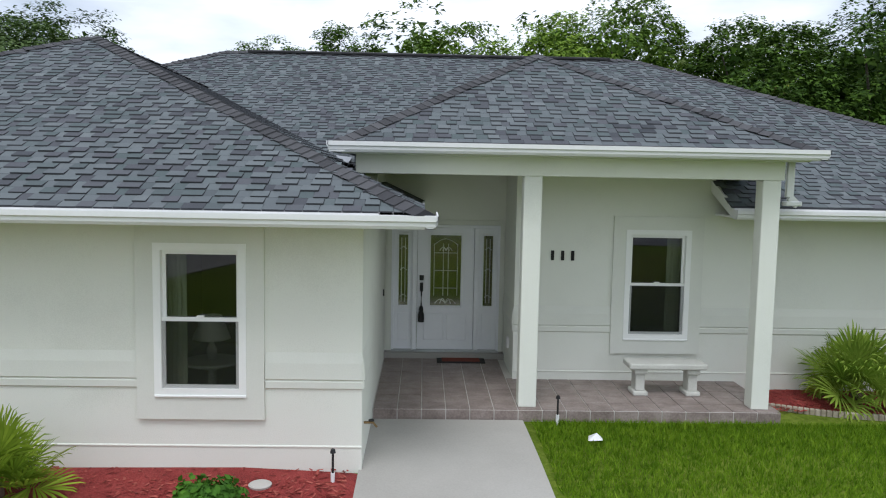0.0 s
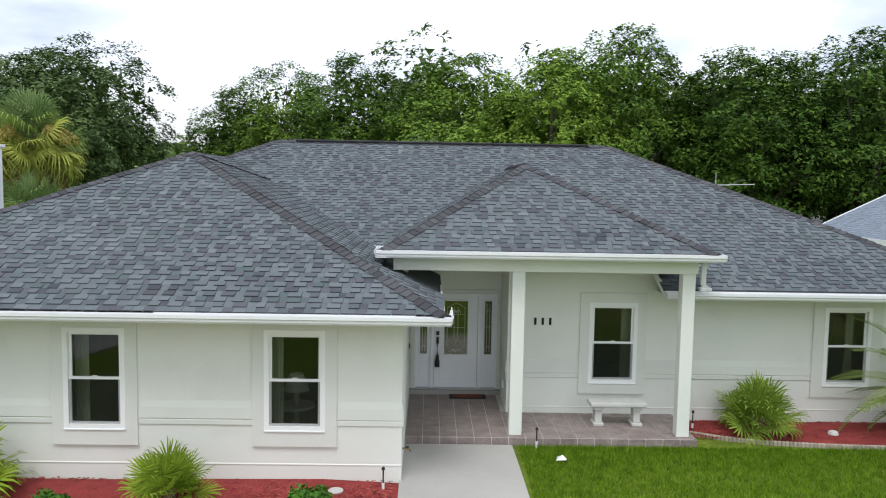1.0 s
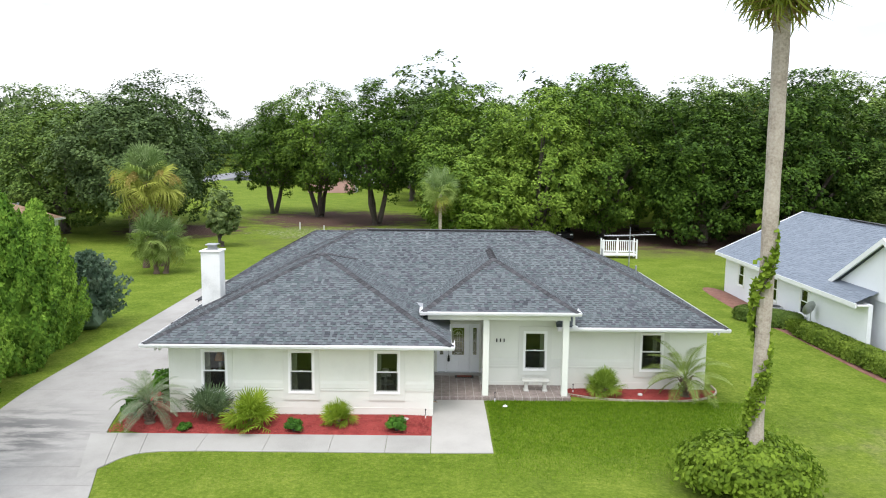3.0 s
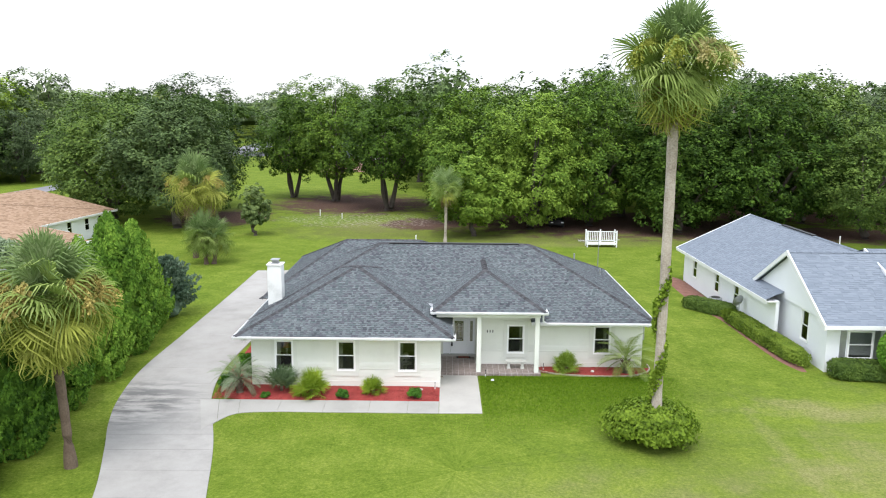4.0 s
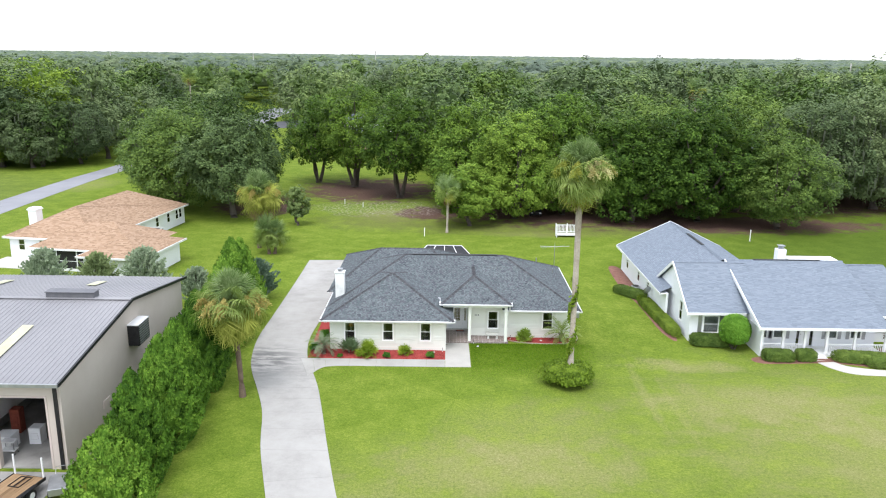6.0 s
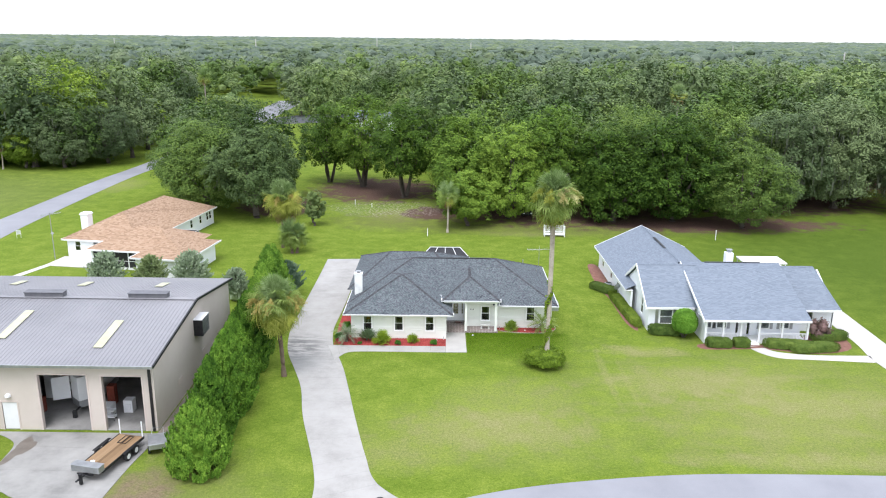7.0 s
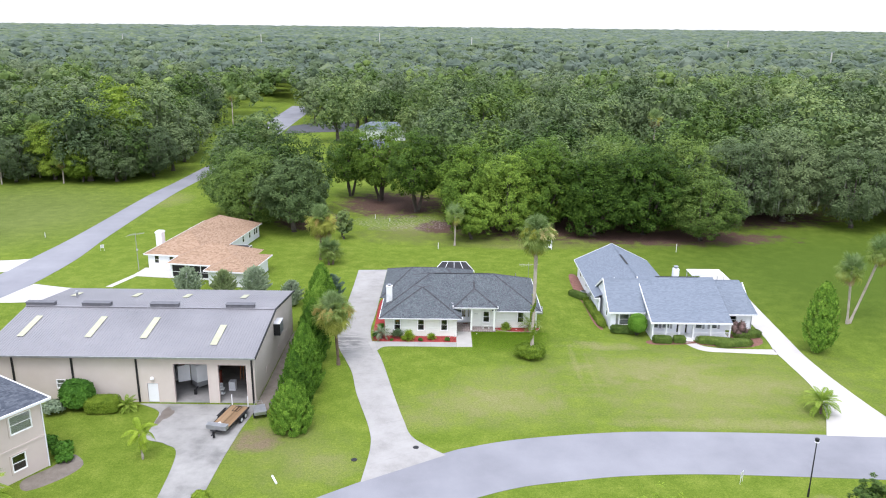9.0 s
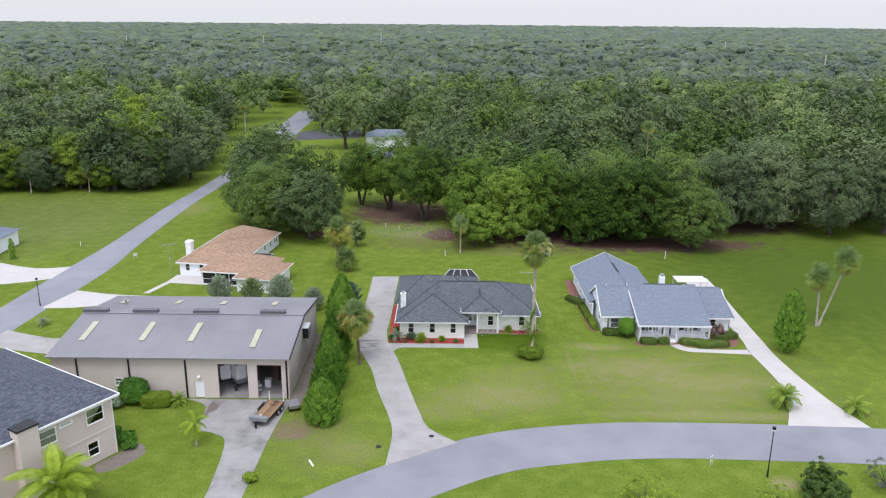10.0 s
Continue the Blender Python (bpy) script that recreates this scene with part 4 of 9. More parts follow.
part("inner_ceiling", boxes((WL + HW, WR - HW, WF + HW, 24.0, SOF - 0.02, SOF + 0.02), (DX1 + HW, MRX - HW, MF + HW, 24.0, SOF - 0.02, SOF + 0.02), (WR - HW, DX1 + HW, 13.4, 24.0, SOF - 0.02, SOF + 0.02)), INTERIOR, house)
for x in (-6.9, -3.9):
    part("inner_wall", boxes((x - 0.05, x + 0.05, WF + HW, 14.0, FL, SOF - 0.03)), INTERIOR, house)
part("inner_wall", boxes((WL + HW, WR - HW, 14.0, 14.1, FL, SOF - 0.03)), INTERIOR, house)
part("inner_wall", boxes((DX1 + HW, MRX - HW, 16.0, 16.1, FL, SOF - 0.03)), INTERIOR, house)
part("inner_wall", boxes((WR - HW, DX1 + HW, 16.0, 16.1, FL, SOF - 0.03)), INTERIOR, house)
part("inner_wall", boxes((5.4, 5.5, MF + HW, 16.0, FL, SOF - 0.03)), INTERIOR, house)

# soffits and fascias
part("soffit", boxes((-10.6, -0.13, 8.06, WF, SOF, SOF + 0.03), (-10.6, WL, WF, 24, SOF, SOF + 0.03), (WR, -0.13, WF, 11.4, SOF, SOF + 0.03)), WHITE, house)
part("soffit", boxes((4.1, 10.46, 11.0, MF, SOF, SOF + 0.03), (MRX, 10.46, MF, 24.8, SOF, SOF + 0.03)), WHITE, house)
part("porch_ceiling", boxes((-1.08, 4.6, 10.17, 10.42, 3.52, 3.545), (-0.9, 4.2, 10.66, 11.0, 3.43, 3.47), (WR - HW, 4.25, 11.0, 13.2, 3.43, 3.47)), STUCCO_TRIM, house)
for d in ((-10.66, -0.07, 8.0, 8.03, 2.775, 2.925), (-0.10, -0.07, 8.03, 11.3, 2.79, 2.925), (-10.66, -10.63, 8.03, 28.9, 2.79, 2.925), (4.02, 10.52, 10.96, 10.99, 2.775, 2.925), (10.49, 10.52, 10.99, 24.9, 2.79, 2.925), (-1.12, 4.66, 10.14, 10.17, 3.54, 3.67), (-1.12, -1.09, 10.17, 13.2, 3.54, 3.67), (4.63, 4.66, 10.17, 13.0, 3.54, 3.67), (-11.2, -11.17, 15.6, 28.9, 2.79, 2.925)):
    part("fascia", boxes(d, bevel=0.004), WHITE, house)
gutter(house, (-10.76, 8.0, 2.772), (0.03, 8.0, 2.772))
gutter(house, (-0.07, 7.9, 2.772), (-0.07, 8.9, 2.772))
gutter(house, (-10.66, 24.0, 2.772), (-10.66, 7.9, 2.772))
gutter(house, (4.02, 10.96, 2.772), (10.62, 10.96, 2.772))
gutter(house, (10.52, 10.86, 2.772), (10.52, 24.9, 2.772))
gutter(house, (-1.22, 10.14, 3.535), (4.76, 10.14, 3.535))
gutter(house, (-1.12, 11.0, 3.535), (-1.12, 10.04, 3.535))
gutter(house, (4.66, 10.04, 3.535), (4.66, 11.0, 3.535))


def bent_pipe(pts, w, d):
    bm = bmesh.new()
    for a, b in zip(pts, pts[1:]):
        extrude_profile(bm, [(-w / 2, -d / 2), (w / 2, -d / 2), (w / 2, d / 2), (-w / 2, d / 2)], a, b, Vector((0, 1, 0)))
    return bm


part("downspout", bent_pipe([(4.58, 10.62, 3.60), (4.58, 10.62, 3.08), (4.70, 10.64, 2.98)], 0.085, 0.065), WHITE, house)
part("elbow", boxes((4.53, 4.74, 10.58, 10.72, 2.97, 3.03), bevel=0.015), WHITE, house)

# porch: beam, posts with plain shafts, floor slab with tiles
part("beam", boxes((-0.93, 4.42, 10.42, 10.66, 3.29, 3.55), (4.18, 4.42, 10.66, MF, 3.29, 3.55), (-0.93, -0.69, 10.66, 11.0, 3.29, 3.55), bevel=0.006), STUCCO, house)
for x in (1.27, 4.27):
    part("post", boxes((x - 0.115, x + 0.115, 10.43, 10.65, FL, 3.29), bevel=0.012), STUCCO, house)
part("porch_slab", boxes((WR, DX1 + 0.02, 10.33, 13.2, 0.0, FL - 0.012), (DX1 + 0.02, 4.46, 10.33, MF, 0.0, FL - 0.012)), GROUT, house)
part("door_sill", boxes((WR, DX1, 13.02, 13.2, FL - 0.01, FL + 0.09), bevel=0.008), CONCRETE, house)

# stucco bands
BAND = [(0.0, 1.44), (0.020, 1.33), (0.028, 1.165), (0.008, 1.150), (0.022, 1.135), (0.022, 1.070), (0.0, 1.055)]
PLINTH = [(0.0, 0.462), (0.010, 0.452), (0.010, 0.442), (0.0, 0.436)]


def bands(a, b, y, lo=True, z=0.0):
    bm = bmesh.new()
    extrude_profile(bm, [(u, h + z) for u, h in BAND], (a, y, 0), (b, y, 0))
    part("chair_rail", bm, STUCCO_TRIM, house)
    if lo:
        part("plinth", extrude_profile(bmesh.new(), PLINTH, (a, y, 0), (b, y, 0)), STUCCO, house)


for a, b in ((WL, -9.08), (-7.78, -6.01), (-4.71, -2.98), (-1.68, WR)):
    bands(a, b, WF, False)
part("plinth", extrude_profile(bmesh.new(), PLINTH, (WL, WF, 0), (WR, WF, 0)), STUCCO, house)
bands(DX1, 2.64, MF, False)
bands(3.94, 7.215, MF, False)
bands(8.575, MRX, MF, False)
part("plinth", extrude_profile(bmesh.new(), [(u, h + 0.03) for u, h in PLINTH], (DX1, MF, 0), (MRX, MF, 0)), STUCCO, house)
part("chair_rail", extrude_profile(bmesh.new(), BAND, (DX1, 13.1, 0), (DX1, MF, 0)), STUCCO_TRIM, house)
part("chair_rail", extrude_profile(bmesh.new(), BAND, (WR, WF, 0), (WR, 9.6, 0)), STUCCO_TRIM, house)


def surround(xc, y, hw, hole, z0, z1):
    """A proud stucco border round a window."""
    part("window_surround", wall_grid((xc - hw, xc + hw), (y - 0.045, y), z0, z1, [(xc - hole, xc + hole, 0.985, 2.55)], False), STUCCO_TRIM, house)


for xc, z, w, h in wins:
    surround(xc, WF, 0.645, 0.465, 0.74, SOF)
    sash_window(house, xc, WF - 0.02, z, w, h, screen=True)
surround(3.29, MF, 0.65, 0.47, 0.76, 2.75)
sash_window(house, 3.29, MF - 0.02, 0.97, 0.94, 1.59, screen=True)
surround(7.895, MF, 0.68, 0.465, 0.74, SOF)
sash_window(house, 7.895, MF - 0.02, 0.97, 0.93, 1.565, screen=True)

# front door with two sidelights
DY = 13.2
entry = part("door_frame", boxes((-0.585, -0.545, DY - 0.05, DY + 0.12, FL + 0.1, 2.5), (1.115, 1.155, DY - 0.05, DY + 0.12, FL + 0.1, 2.5), (-0.545, 1.115, DY - 0.05, DY + 0.12, 2.455, 2.5), (-0.25, -0.175, DY - 0.05, DY + 0.12, FL + 0.1, 2.455), (0.745, 0.82, DY - 0.05, DY + 0.12, FL + 0.1, 2.455), bevel=0.006), DOOR_PAINT, house, "white frame with two sidelights")
part("casing", boxes((-0.66, -0.585, DY - 0.03, DY, FL + 0.09, 2.58), (1.155, 1.22, DY - 0.03, DY, FL + 0.09, 2.58), (-0.585, 1.155, DY - 0.03, DY, 2.5, 2.58), bevel=0.006), STUCCO_TRIM, house)
part("threshold", boxes((-0.58, 1.15, DY - 0.10, DY + 0.12, FL + 0.085, FL + 0.115), bevel=0.006), GREY_METAL, house)


def lite(parent, x0, x1, y, z0, z1, arch):
    """Leaded glass with bevelled came lines."""
    part("lite_frame", boxes((x0 - 0.03, x0, y - 0.03, y + 0.01, z0 - 0.03, z1 + 0.03), (x1, x1 + 0.03, y - 0.03, y + 0.01, z0 - 0.03, z1 + 0.03), (x0, x1, y - 0.03, y + 0.01, z1, z1 + 0.03), (x0, x1, y - 0.03, y + 0.01, z0 - 0.03, z0), bevel=0.006), DOOR_PAINT, parent)
    g = part("glass", boxes((x0, x1, y - 0.012, y - 0.004, z0, z1)), LEADED, parent)
    g.visible_shadow = False
    bm = bmesh.new()
    w, h, xm = x1 - x0, z1 - z0, (x0 + x1) / 2
    r = 0.007
    if arch:
        tube(bm, [(x0 + w * (0.1 + 0.8 * i / 8), y - 0.018, z1 - 0.14 * h + 0.09 * h * math.sin(math.pi * i / 8)) for i in range(9)], [r] * 9, 5)
        for s in (0.25, 0.5, 0.75):
            tube(bm, [(x0 + w * 0.12, y - 0.018, z0 + h * s), (x1 - w * 0.12, y - 0.018, z0 + h * s)], [r] * 2, 5)
        for s in (0.12, 0.42, 0.58, 0.88):
            tube(bm, [(x0 + w * s, y - 0.018, z0 + h * 0.14), (x0 + w * s, y - 0.018, z0 + h * 0.88)], [r] * 2, 5)
        for s in (-1, 1):
            for k in (0.18, 0.34):
                tube(bm, [(xm + s * w * k * i / 4, y - 0.018, z0 + h * (0.03 + 0.09 * math.sin(math.pi * i / 4) * (1 - k))) for i in range(5)], [r] * 5, 5)
                tube(bm, [(xm + s * w * k * 0.6 * i / 4, y - 0.018, z0 + h * (0.78 + 0.05 * math.sin(math.pi * i / 4))) for i in range(5)], [r] * 5, 5)
    else:
        for s in (0.3, 0.7):
            tube(bm, [(x0 + w * s, y - 0.018, z0 + 0.05), (x0 + w * s, y - 0.018, z1 - 0.05)], [r] * 2, 5)
        for s in (0.12, 0.5, 0.8):
            tube(bm, [(x0 + w * 0.15, y - 0.018, z0 + h * s), (xm, y - 0.018, z0 + h * s + 0.04), (x1 - w * 0.15, y - 0.018, z0 + h * s)], [r] * 3, 5)
    part("came", bm, CAME, parent, "silvery leaded came lines")


door = part("front_door", boxes((-0.17, 0.74, DY + 0.0, DY + 0.045, FL + 0.115, 1.16), (-0.17, 0.01, DY, DY + 0.045, 1.16, 2.45), (0.56, 0.74, DY, DY + 0.045, 1.16, 2.45), (0.01, 0.56, DY, DY + 0.045, 2.36, 2.45)), DOOR_PAINT, house, "white panelled front door with leaded glass")
lite(door, 0.04, 0.53, DY + 0.01, 1.19, 2.33, True)
for d in ((-0.06, 0.26, DY - 0.012, DY, 0.62, 1.06), (0.31, 0.63, DY - 0.012, DY, 0.62, 1.06)):
    part("panel", boxes(d, bevel=0.011), DOOR_PAINT, door)
for i, x0 in enumerate((-0.545, 0.82)):
    sl = part("sidelight", boxes((x0, x0 + 0.295, DY + 0.01, DY + 0.05, FL + 0.115, 1.16), (x0, x0 + 0.06, DY + 0.01, DY + 0.05, 1.16, 2.45), (x0 + 0.235, x0 + 0.295, DY + 0.01, DY + 0.05, 1.16, 2.45), (x0 + 0.06, x0 + 0.235, DY + 0.01, DY + 0.05, 2.36, 2.45)), DOOR_PAINT, house, "narrow leaded glass sidelight")
    lite(sl, x0 + 0.075, x0 + 0.22, DY + 0.02, 1.19, 2.33, False)
    part("panel", boxes((x0 + 0.06, x0 + 0.235, DY, DY + 0.01, 0.62, 1.06), bevel=0.004), DOOR_PAINT, sl)
bm = bmesh.new()
tube(bm, [(-0.10, DY - 0.03, 1.42), (-0.10, DY - 0.03, 1.56)], [0.026, 0.026], 12)
tube(bm, [(-0.10, DY - 0.02, 1.60), (-0.10, DY - 0.02, 1.68)], [0.034, 0.034], 12)
tube(bm, [(-0.10, DY - 0.02, 1.42), (-0.10, DY - 0.075, 1.38), (-0.10, DY - 0.075, 1.22), (-0.10, DY - 0.02, 1.18)], [0.012] * 4, 8)
part("handle", bm, DARK_METAL, door, "dark bronze handle set")
part("tassel", lathe(bmesh.new(), [(0.012, 0.27), (0.03, 0.24), (0.035, 0.2), (0.03, 0.18), (0.048, 0.12), (0.05, 0.0)], 10, -0.10, DY - 0.08, 0.93), BLACK, door, "black hanging tassel")

# number plate bars beside the door
for i in range(3):
    part("number_bar", boxes((1.75 + 0.145 * i, 1.795 + 0.145 * i, MF - 0.02, MF, 2.10, 2.24), bevel=0.004), BLACK, house)
# bell and wall box
part("door_bell", boxes((WR, WR + 0.02, 12.62, 12.66, 1.42, 1.52), bevel=0.004), BLACK, house)
part("outlet_box", boxes((DX1 - 0.04, DX1, 12.3, 12.4, 0.70, 0.86), bevel=0.006), WHITE, house)
# metal flashing pan between the two eaves
bm = bmesh.new()
vs = [bm.verts.new(p) for p in ((-1.15, 11.25, 3.36), (-1.15, 12.3, 3.52), (-2.0, 12.5, 3.64), (-1.55, 11.6, 3.50), (-1.15, 11.25, 3.32), (-1.15, 12.3, 3.48), (-2.0, 12.5, 3.60), (-1.55, 11.6, 3.46))]
for f in ((0, 1, 2, 3), (7, 6, 5, 4), (0, 4, 5, 1), (1, 5, 6, 2), (2, 6, 7, 3), (3, 7, 4, 0)):
    bm.faces.new([vs[k] for k in f])
part("flashing", bm, GREY_METAL, house, "pale metal flashing in the valley")

# chimney
chim = part("chimney", boxes((-10.15, -9.39, 12.94, 13.66, 0.0, 5.40), (-10.20, -9.34, 12.89, 13.71, 5.40, 5.46), bevel=0.01), CHIMNEY_STUCCO, house, "white stucco chimney with a metal cap")
part("chimney_cap", boxes((-9.98, -9.56, 13.08, 13.52, 5.46, 5.51), (-9.92, -9.62, 13.13, 13.47, 5.51, 5.66), (-10.0, -9.54, 13.05, 13.55, 5.66, 5.70), bevel=0.01), GREY_METAL, chim)
for x, y, dz in ((8.0, 22.2, 4.2), (9.4, 20.6, 3.55), (-6.2, 16.0, 4.6), (-5.9, 12.6, 4.62)):
    part("vent_pipe", lathe(bmesh.new(), [(0.05, -0.3), (0.05, 0.32), (0.03, 0.32)], 10, x, y, dz), GREY_METAL, house)
part("ridge_vent", boxes((-3.9, 3.9, 17.72, 18.02, 5.84, 5.90), bevel=0.015), DARK_METAL, house, "black ridge vent")

shingle_roof(house, [A, M, P, G], SHINGLE, RIDGE_CAP, thick=0.019, edge=SHINGLE_EDGE, skip=under_porch, keep=lambda p, b: b is M and 4.03 < p.x < 5.0 and p.y < 11.9, single=lambda p, b, v: b is A and v.y > 0.5 and -4.2 < p.x < -0.5 and p.y < 10.6, single_mat=SHINGLE_PIECE)

# closed end of the lower eave beside the porch
bm = bmesh.new()
vs = [bm.verts.new(p) for p in ((4.02, 10.99, 2.78), (4.02, 11.82, 3.12), (4.02, 11.82, 3.29), (4.02, 10.99, 2.935), (4.05, 10.99, 2.78), (4.05, 11.82, 3.12), (4.05, 11.82, 3.29), (4.05, 10.99, 2.935))]
for f in ((0, 3, 2, 1), (4, 5, 6, 7), (0, 1, 5, 4), (1, 2, 6, 5), (2, 3, 7, 6), (3, 0, 4, 7)):
    bm.faces.new([vs[k] for k in f])
part("eave_return", bm, WHITE, house)
part("wall_head", boxes((4.25, 5.0, MF + 0.01, MF + 0.19, SOF, 3.26)), STUCCO, house)

# security lights at the corners
for x, y in ((10.30, 11.5), (-10.35, 8.5)):
    fl = tagged(thing("flood_light", "small white twin-head security light under an eave", "light", x, y, 2.58), group="corner lights")
    part("bracket", boxes((-0.05, 0.05, -0.05, 0.05, 0.06, 0.12), bevel=0.01), WHITE, fl)
    for s in (-1, 1):
        part("head", lathe(bmesh.new(), [(0.03, 0.0), (0.06, 0.05), (0.05, 0.1)], 12, s * 0.08, -0.03, -0.04), WHITE, fl)

# porch tiles, laid square with open joints
TS, TG = 0.305, 0.012
tile_me = mesh_from(boxes((-TS / 2 + TG / 2, TS / 2 - TG / 2, -TS / 2 + TG / 2, TS / 2 - TG / 2, 0, 0.012), bevel=0.003), "tile")
tile_me.materials.append(TILE)
pf = [o for o in house.children if o.name.startswith("porch_slab")][0]
for j in range(10):
    for i in range(18):
        x, y = WR + 0.16 + TS * i, 10.33 + 0.16 + TS * j
        if (x < DX1 - 0.1 and y < 12.95) or (x < 4.36 and y < MF - 0.1):
            t = new("tile", tile_me)
            t.parent, t.location = pf, (x, y, FL - 0.012)
riser_me = mesh_from(boxes((-TS / 2 + TG / 2, TS / 2 - TG / 2, -0.012, 0, 0.0, 0.135), bevel=0.003), "riser_tile")
riser_me.materials.append(TILE)
for i in range(17):
    t = new("riser_tile", riser_me)
    t.parent, t.location = pf, (WR + 0.16 + TS * i, 10.33, FL - 0.145)

# ---------------------------------------------------------------- neighbouring buildings
def window_in(parent, x, y, z, turn, w, h, frame_mat=None, label=""):
    """A sash window set into a wall: its sill's middle at x, y, z, its outside turned by turn degrees from -y."""
    win = sash_window(parent, 0, 0, 0, w, h, frame_mat, None, "window", label)
    win.matrix_local = pose(x, y, z, 0, 0, turn)
    return win


def gable_wall(parent, pts, thick, mat):
    """An upright wall panel with the outline pts (x, y, z), pushed back along its normal."""
    bm = bmesh.new()
    a = [bm.verts.new(p) for p in pts]
    n = (Vector(pts[1]) - Vector(pts[0])).cross(Vector(pts[2]) - Vector(pts[0])).normalized()
    b = [bm.verts.new(Vector(p) - n * thick) for p in pts]
    bm.faces.new(a)
    bm.faces.new(b[::-1])
    k = len(pts)
    for i in range(k):
        bm.faces.new((a[i], b[i], b[(i + 1) % k], a[(i + 1) % k]))
    return part("wall", bm, mat, parent)


def board(parent, name, p0, p1, w, h, mat):
    return part(name, extrude_profile(bmesh.new(), [(-w / 2, -h), (w / 2, -h), (w / 2, 0), (-w / 2, 0)], p0, p1), mat, parent)


# white house with blue-grey gables
nh = thing("house", "white single-storey house with blue-grey shingled gables", "house")
nB = Hip(18.7, 30.5, 17.2, 35.3, 2.72, 5.55, 5.9, 5.9, None, None)
nC = Hip(19.55, 26.0, 11.5, 21.9, 2.72, 5.78, None, None, 5.2, 5.2)
nD = Hip(24.45, 35.0, 8.45, 26.5, 2.55, 5.82, None, None, 9.0, 9.0)
nE = Hip(33.5, 39.4, 11.8, 22.2, 2.5, 5.62, None, 1.0, 5.2, 5.2)
shingle_roof(nh, [nB, nC, nD, nE], SHINGLE_BLUE, SHINGLE_BLUE, 0.17, 0.45, thick=0.016, rng_seed=5)
wall_y(nh, 19.3, 19.5, 17.0, 34.7, 0, 2.68, WHITE_WALL, "wall", [(y - 0.47, y + 0.47, 1.0, 2.2) for y in (23.2, 27.0, 32.0)])
wall_x(nh, 19.3, 30.0, 34.7, 34.9, 0, 2.68, [], WHITE_WALL)
gable_wall(nh, [(19.3, 34.95, 2.66), (24.6, 34.95, 5.42), (29.9, 34.95, 2.66)], 0.15, WHITE_WALL)
wall_y(nh, 19.98, 20.13, 12.05, 21.3, 0, 2.85, WHITE_WALL, "wall", [(14.13, 15.07, 1.0, 2.8)])
gable_wall(nh, [(19.98, 12.05, 2.85), (19.98, 16.7, 5.62), (19.98, 21.3, 2.85)][::-1], 0.15, WHITE_WALL)
wall_x(nh, 20.13, 24.9, 12.05, 12.2, 0, 2.85, [(21.1, 22.5, 0.75, 2.35)], WHITE_WALL)
gable_wall(nh, [(24.75, 26.0, 0), (24.75, 8.75, 0.0), (24.75, 8.75, 2.5), (24.75, 17.45, 5.66), (24.75, 26.0, 2.5)], 0.12, WHITE_WALL)
nwins = [(25.4, 26.1), (26.5, 27.6), (30.9, 31.9), (32.9, 33.9)]
wall_x(nh, 24.87, 35.0, 10.7, 10.9, 0, 2.95, [(a, b, 0.85, 2.3) for a, b in nwins] + [(28.5, 29.9, 0.2, 2.32)], WHITE_WALL)
wall_x(nh, 35.0, 39.0, 12.4, 12.6, 0, 2.7, [(36.0, 37.0, 0.9, 2.2)], WHITE_WALL)
gable_wall(nh, [(39.05, 12.4, 0), (39.05, 21.7, 0), (39.05, 21.7, 2.7), (39.05, 17.0, 5.3), (39.05, 12.4, 2.7)], 0.15, WHITE_WALL)
wall_x(nh, 24.9, 39.0, 25.9, 26.0, 0, 2.5, [], WHITE_WALL)
part("inner_floor", boxes((20, 39, 13, 25.8, 0.02, 0.16)), INTERIOR, nh)
part("soffit", boxes((19.6, 24.4, 11.55, 12.05, 2.62, 2.66), (24.5, 35.0, 8.5, 10.7, 2.42, 2.46), (18.8, 19.3, 17.0, 35.0, 2.6, 2.64), (35.0, 39.3, 11.85, 12.4, 2.42, 2.46)), WHITE, nh)
for a, b in (((19.55, 11.5, 2.74), (24.5, 11.5, 2.74)), ((24.45, 8.45, 2.57), (35.0, 8.45, 2.57)), ((33.5, 11.8, 2.52), (39.5, 11.8, 2.52)), ((18.7, 35.3, 2.74), (18.7, 17.0, 2.74))):
    board(nh, "fascia", a, b, 0.06, 0.22, WHITE)
for a, b in (((19.55, 11.45, 2.76), (19.55, 16.7, 5.84)), ((19.55, 16.7, 5.84), (19.55, 21.9, 2.78)), ((24.45, 8.4, 2.58), (24.45, 17.45, 5.88)), ((18.7, 35.3, 2.76), (24.6, 35.3, 5.6)), ((24.6, 35.3, 5.6), (30.5, 35.3, 2.76))):
    board(nh, "rake_board", a, b, 0.09, 0.28, WHITE)
window_in(nh, 21.8, 12.02, 0.75, 0, 1.4, 1.6, None)
for s in (20.85, 22.65):
    part("shutter", boxes((s - 0.16, s + 0.16, 12.0, 12.05, 0.75, 2.35), bevel=0.01), GREY_METAL, nh, "grey window shutter")
for a, b in nwins:
    window_in(nh, (a + b) / 2, 10.67, 0.85, 0, b - a, 1.45)
    for s in (a - 0.16, b + 0.16):
        part("shutter", boxes((s - 0.14, s + 0.14, 10.65, 10.7, 0.85, 2.3), bevel=0.01), GREY_METAL, nh, "grey window shutter")
window_in(nh, 36.5, 12.37, 0.9, 0, 1.0, 1.3)
window_in(nh, 19.98, 14.6, 1.0, -90, 0.94, 1.8)
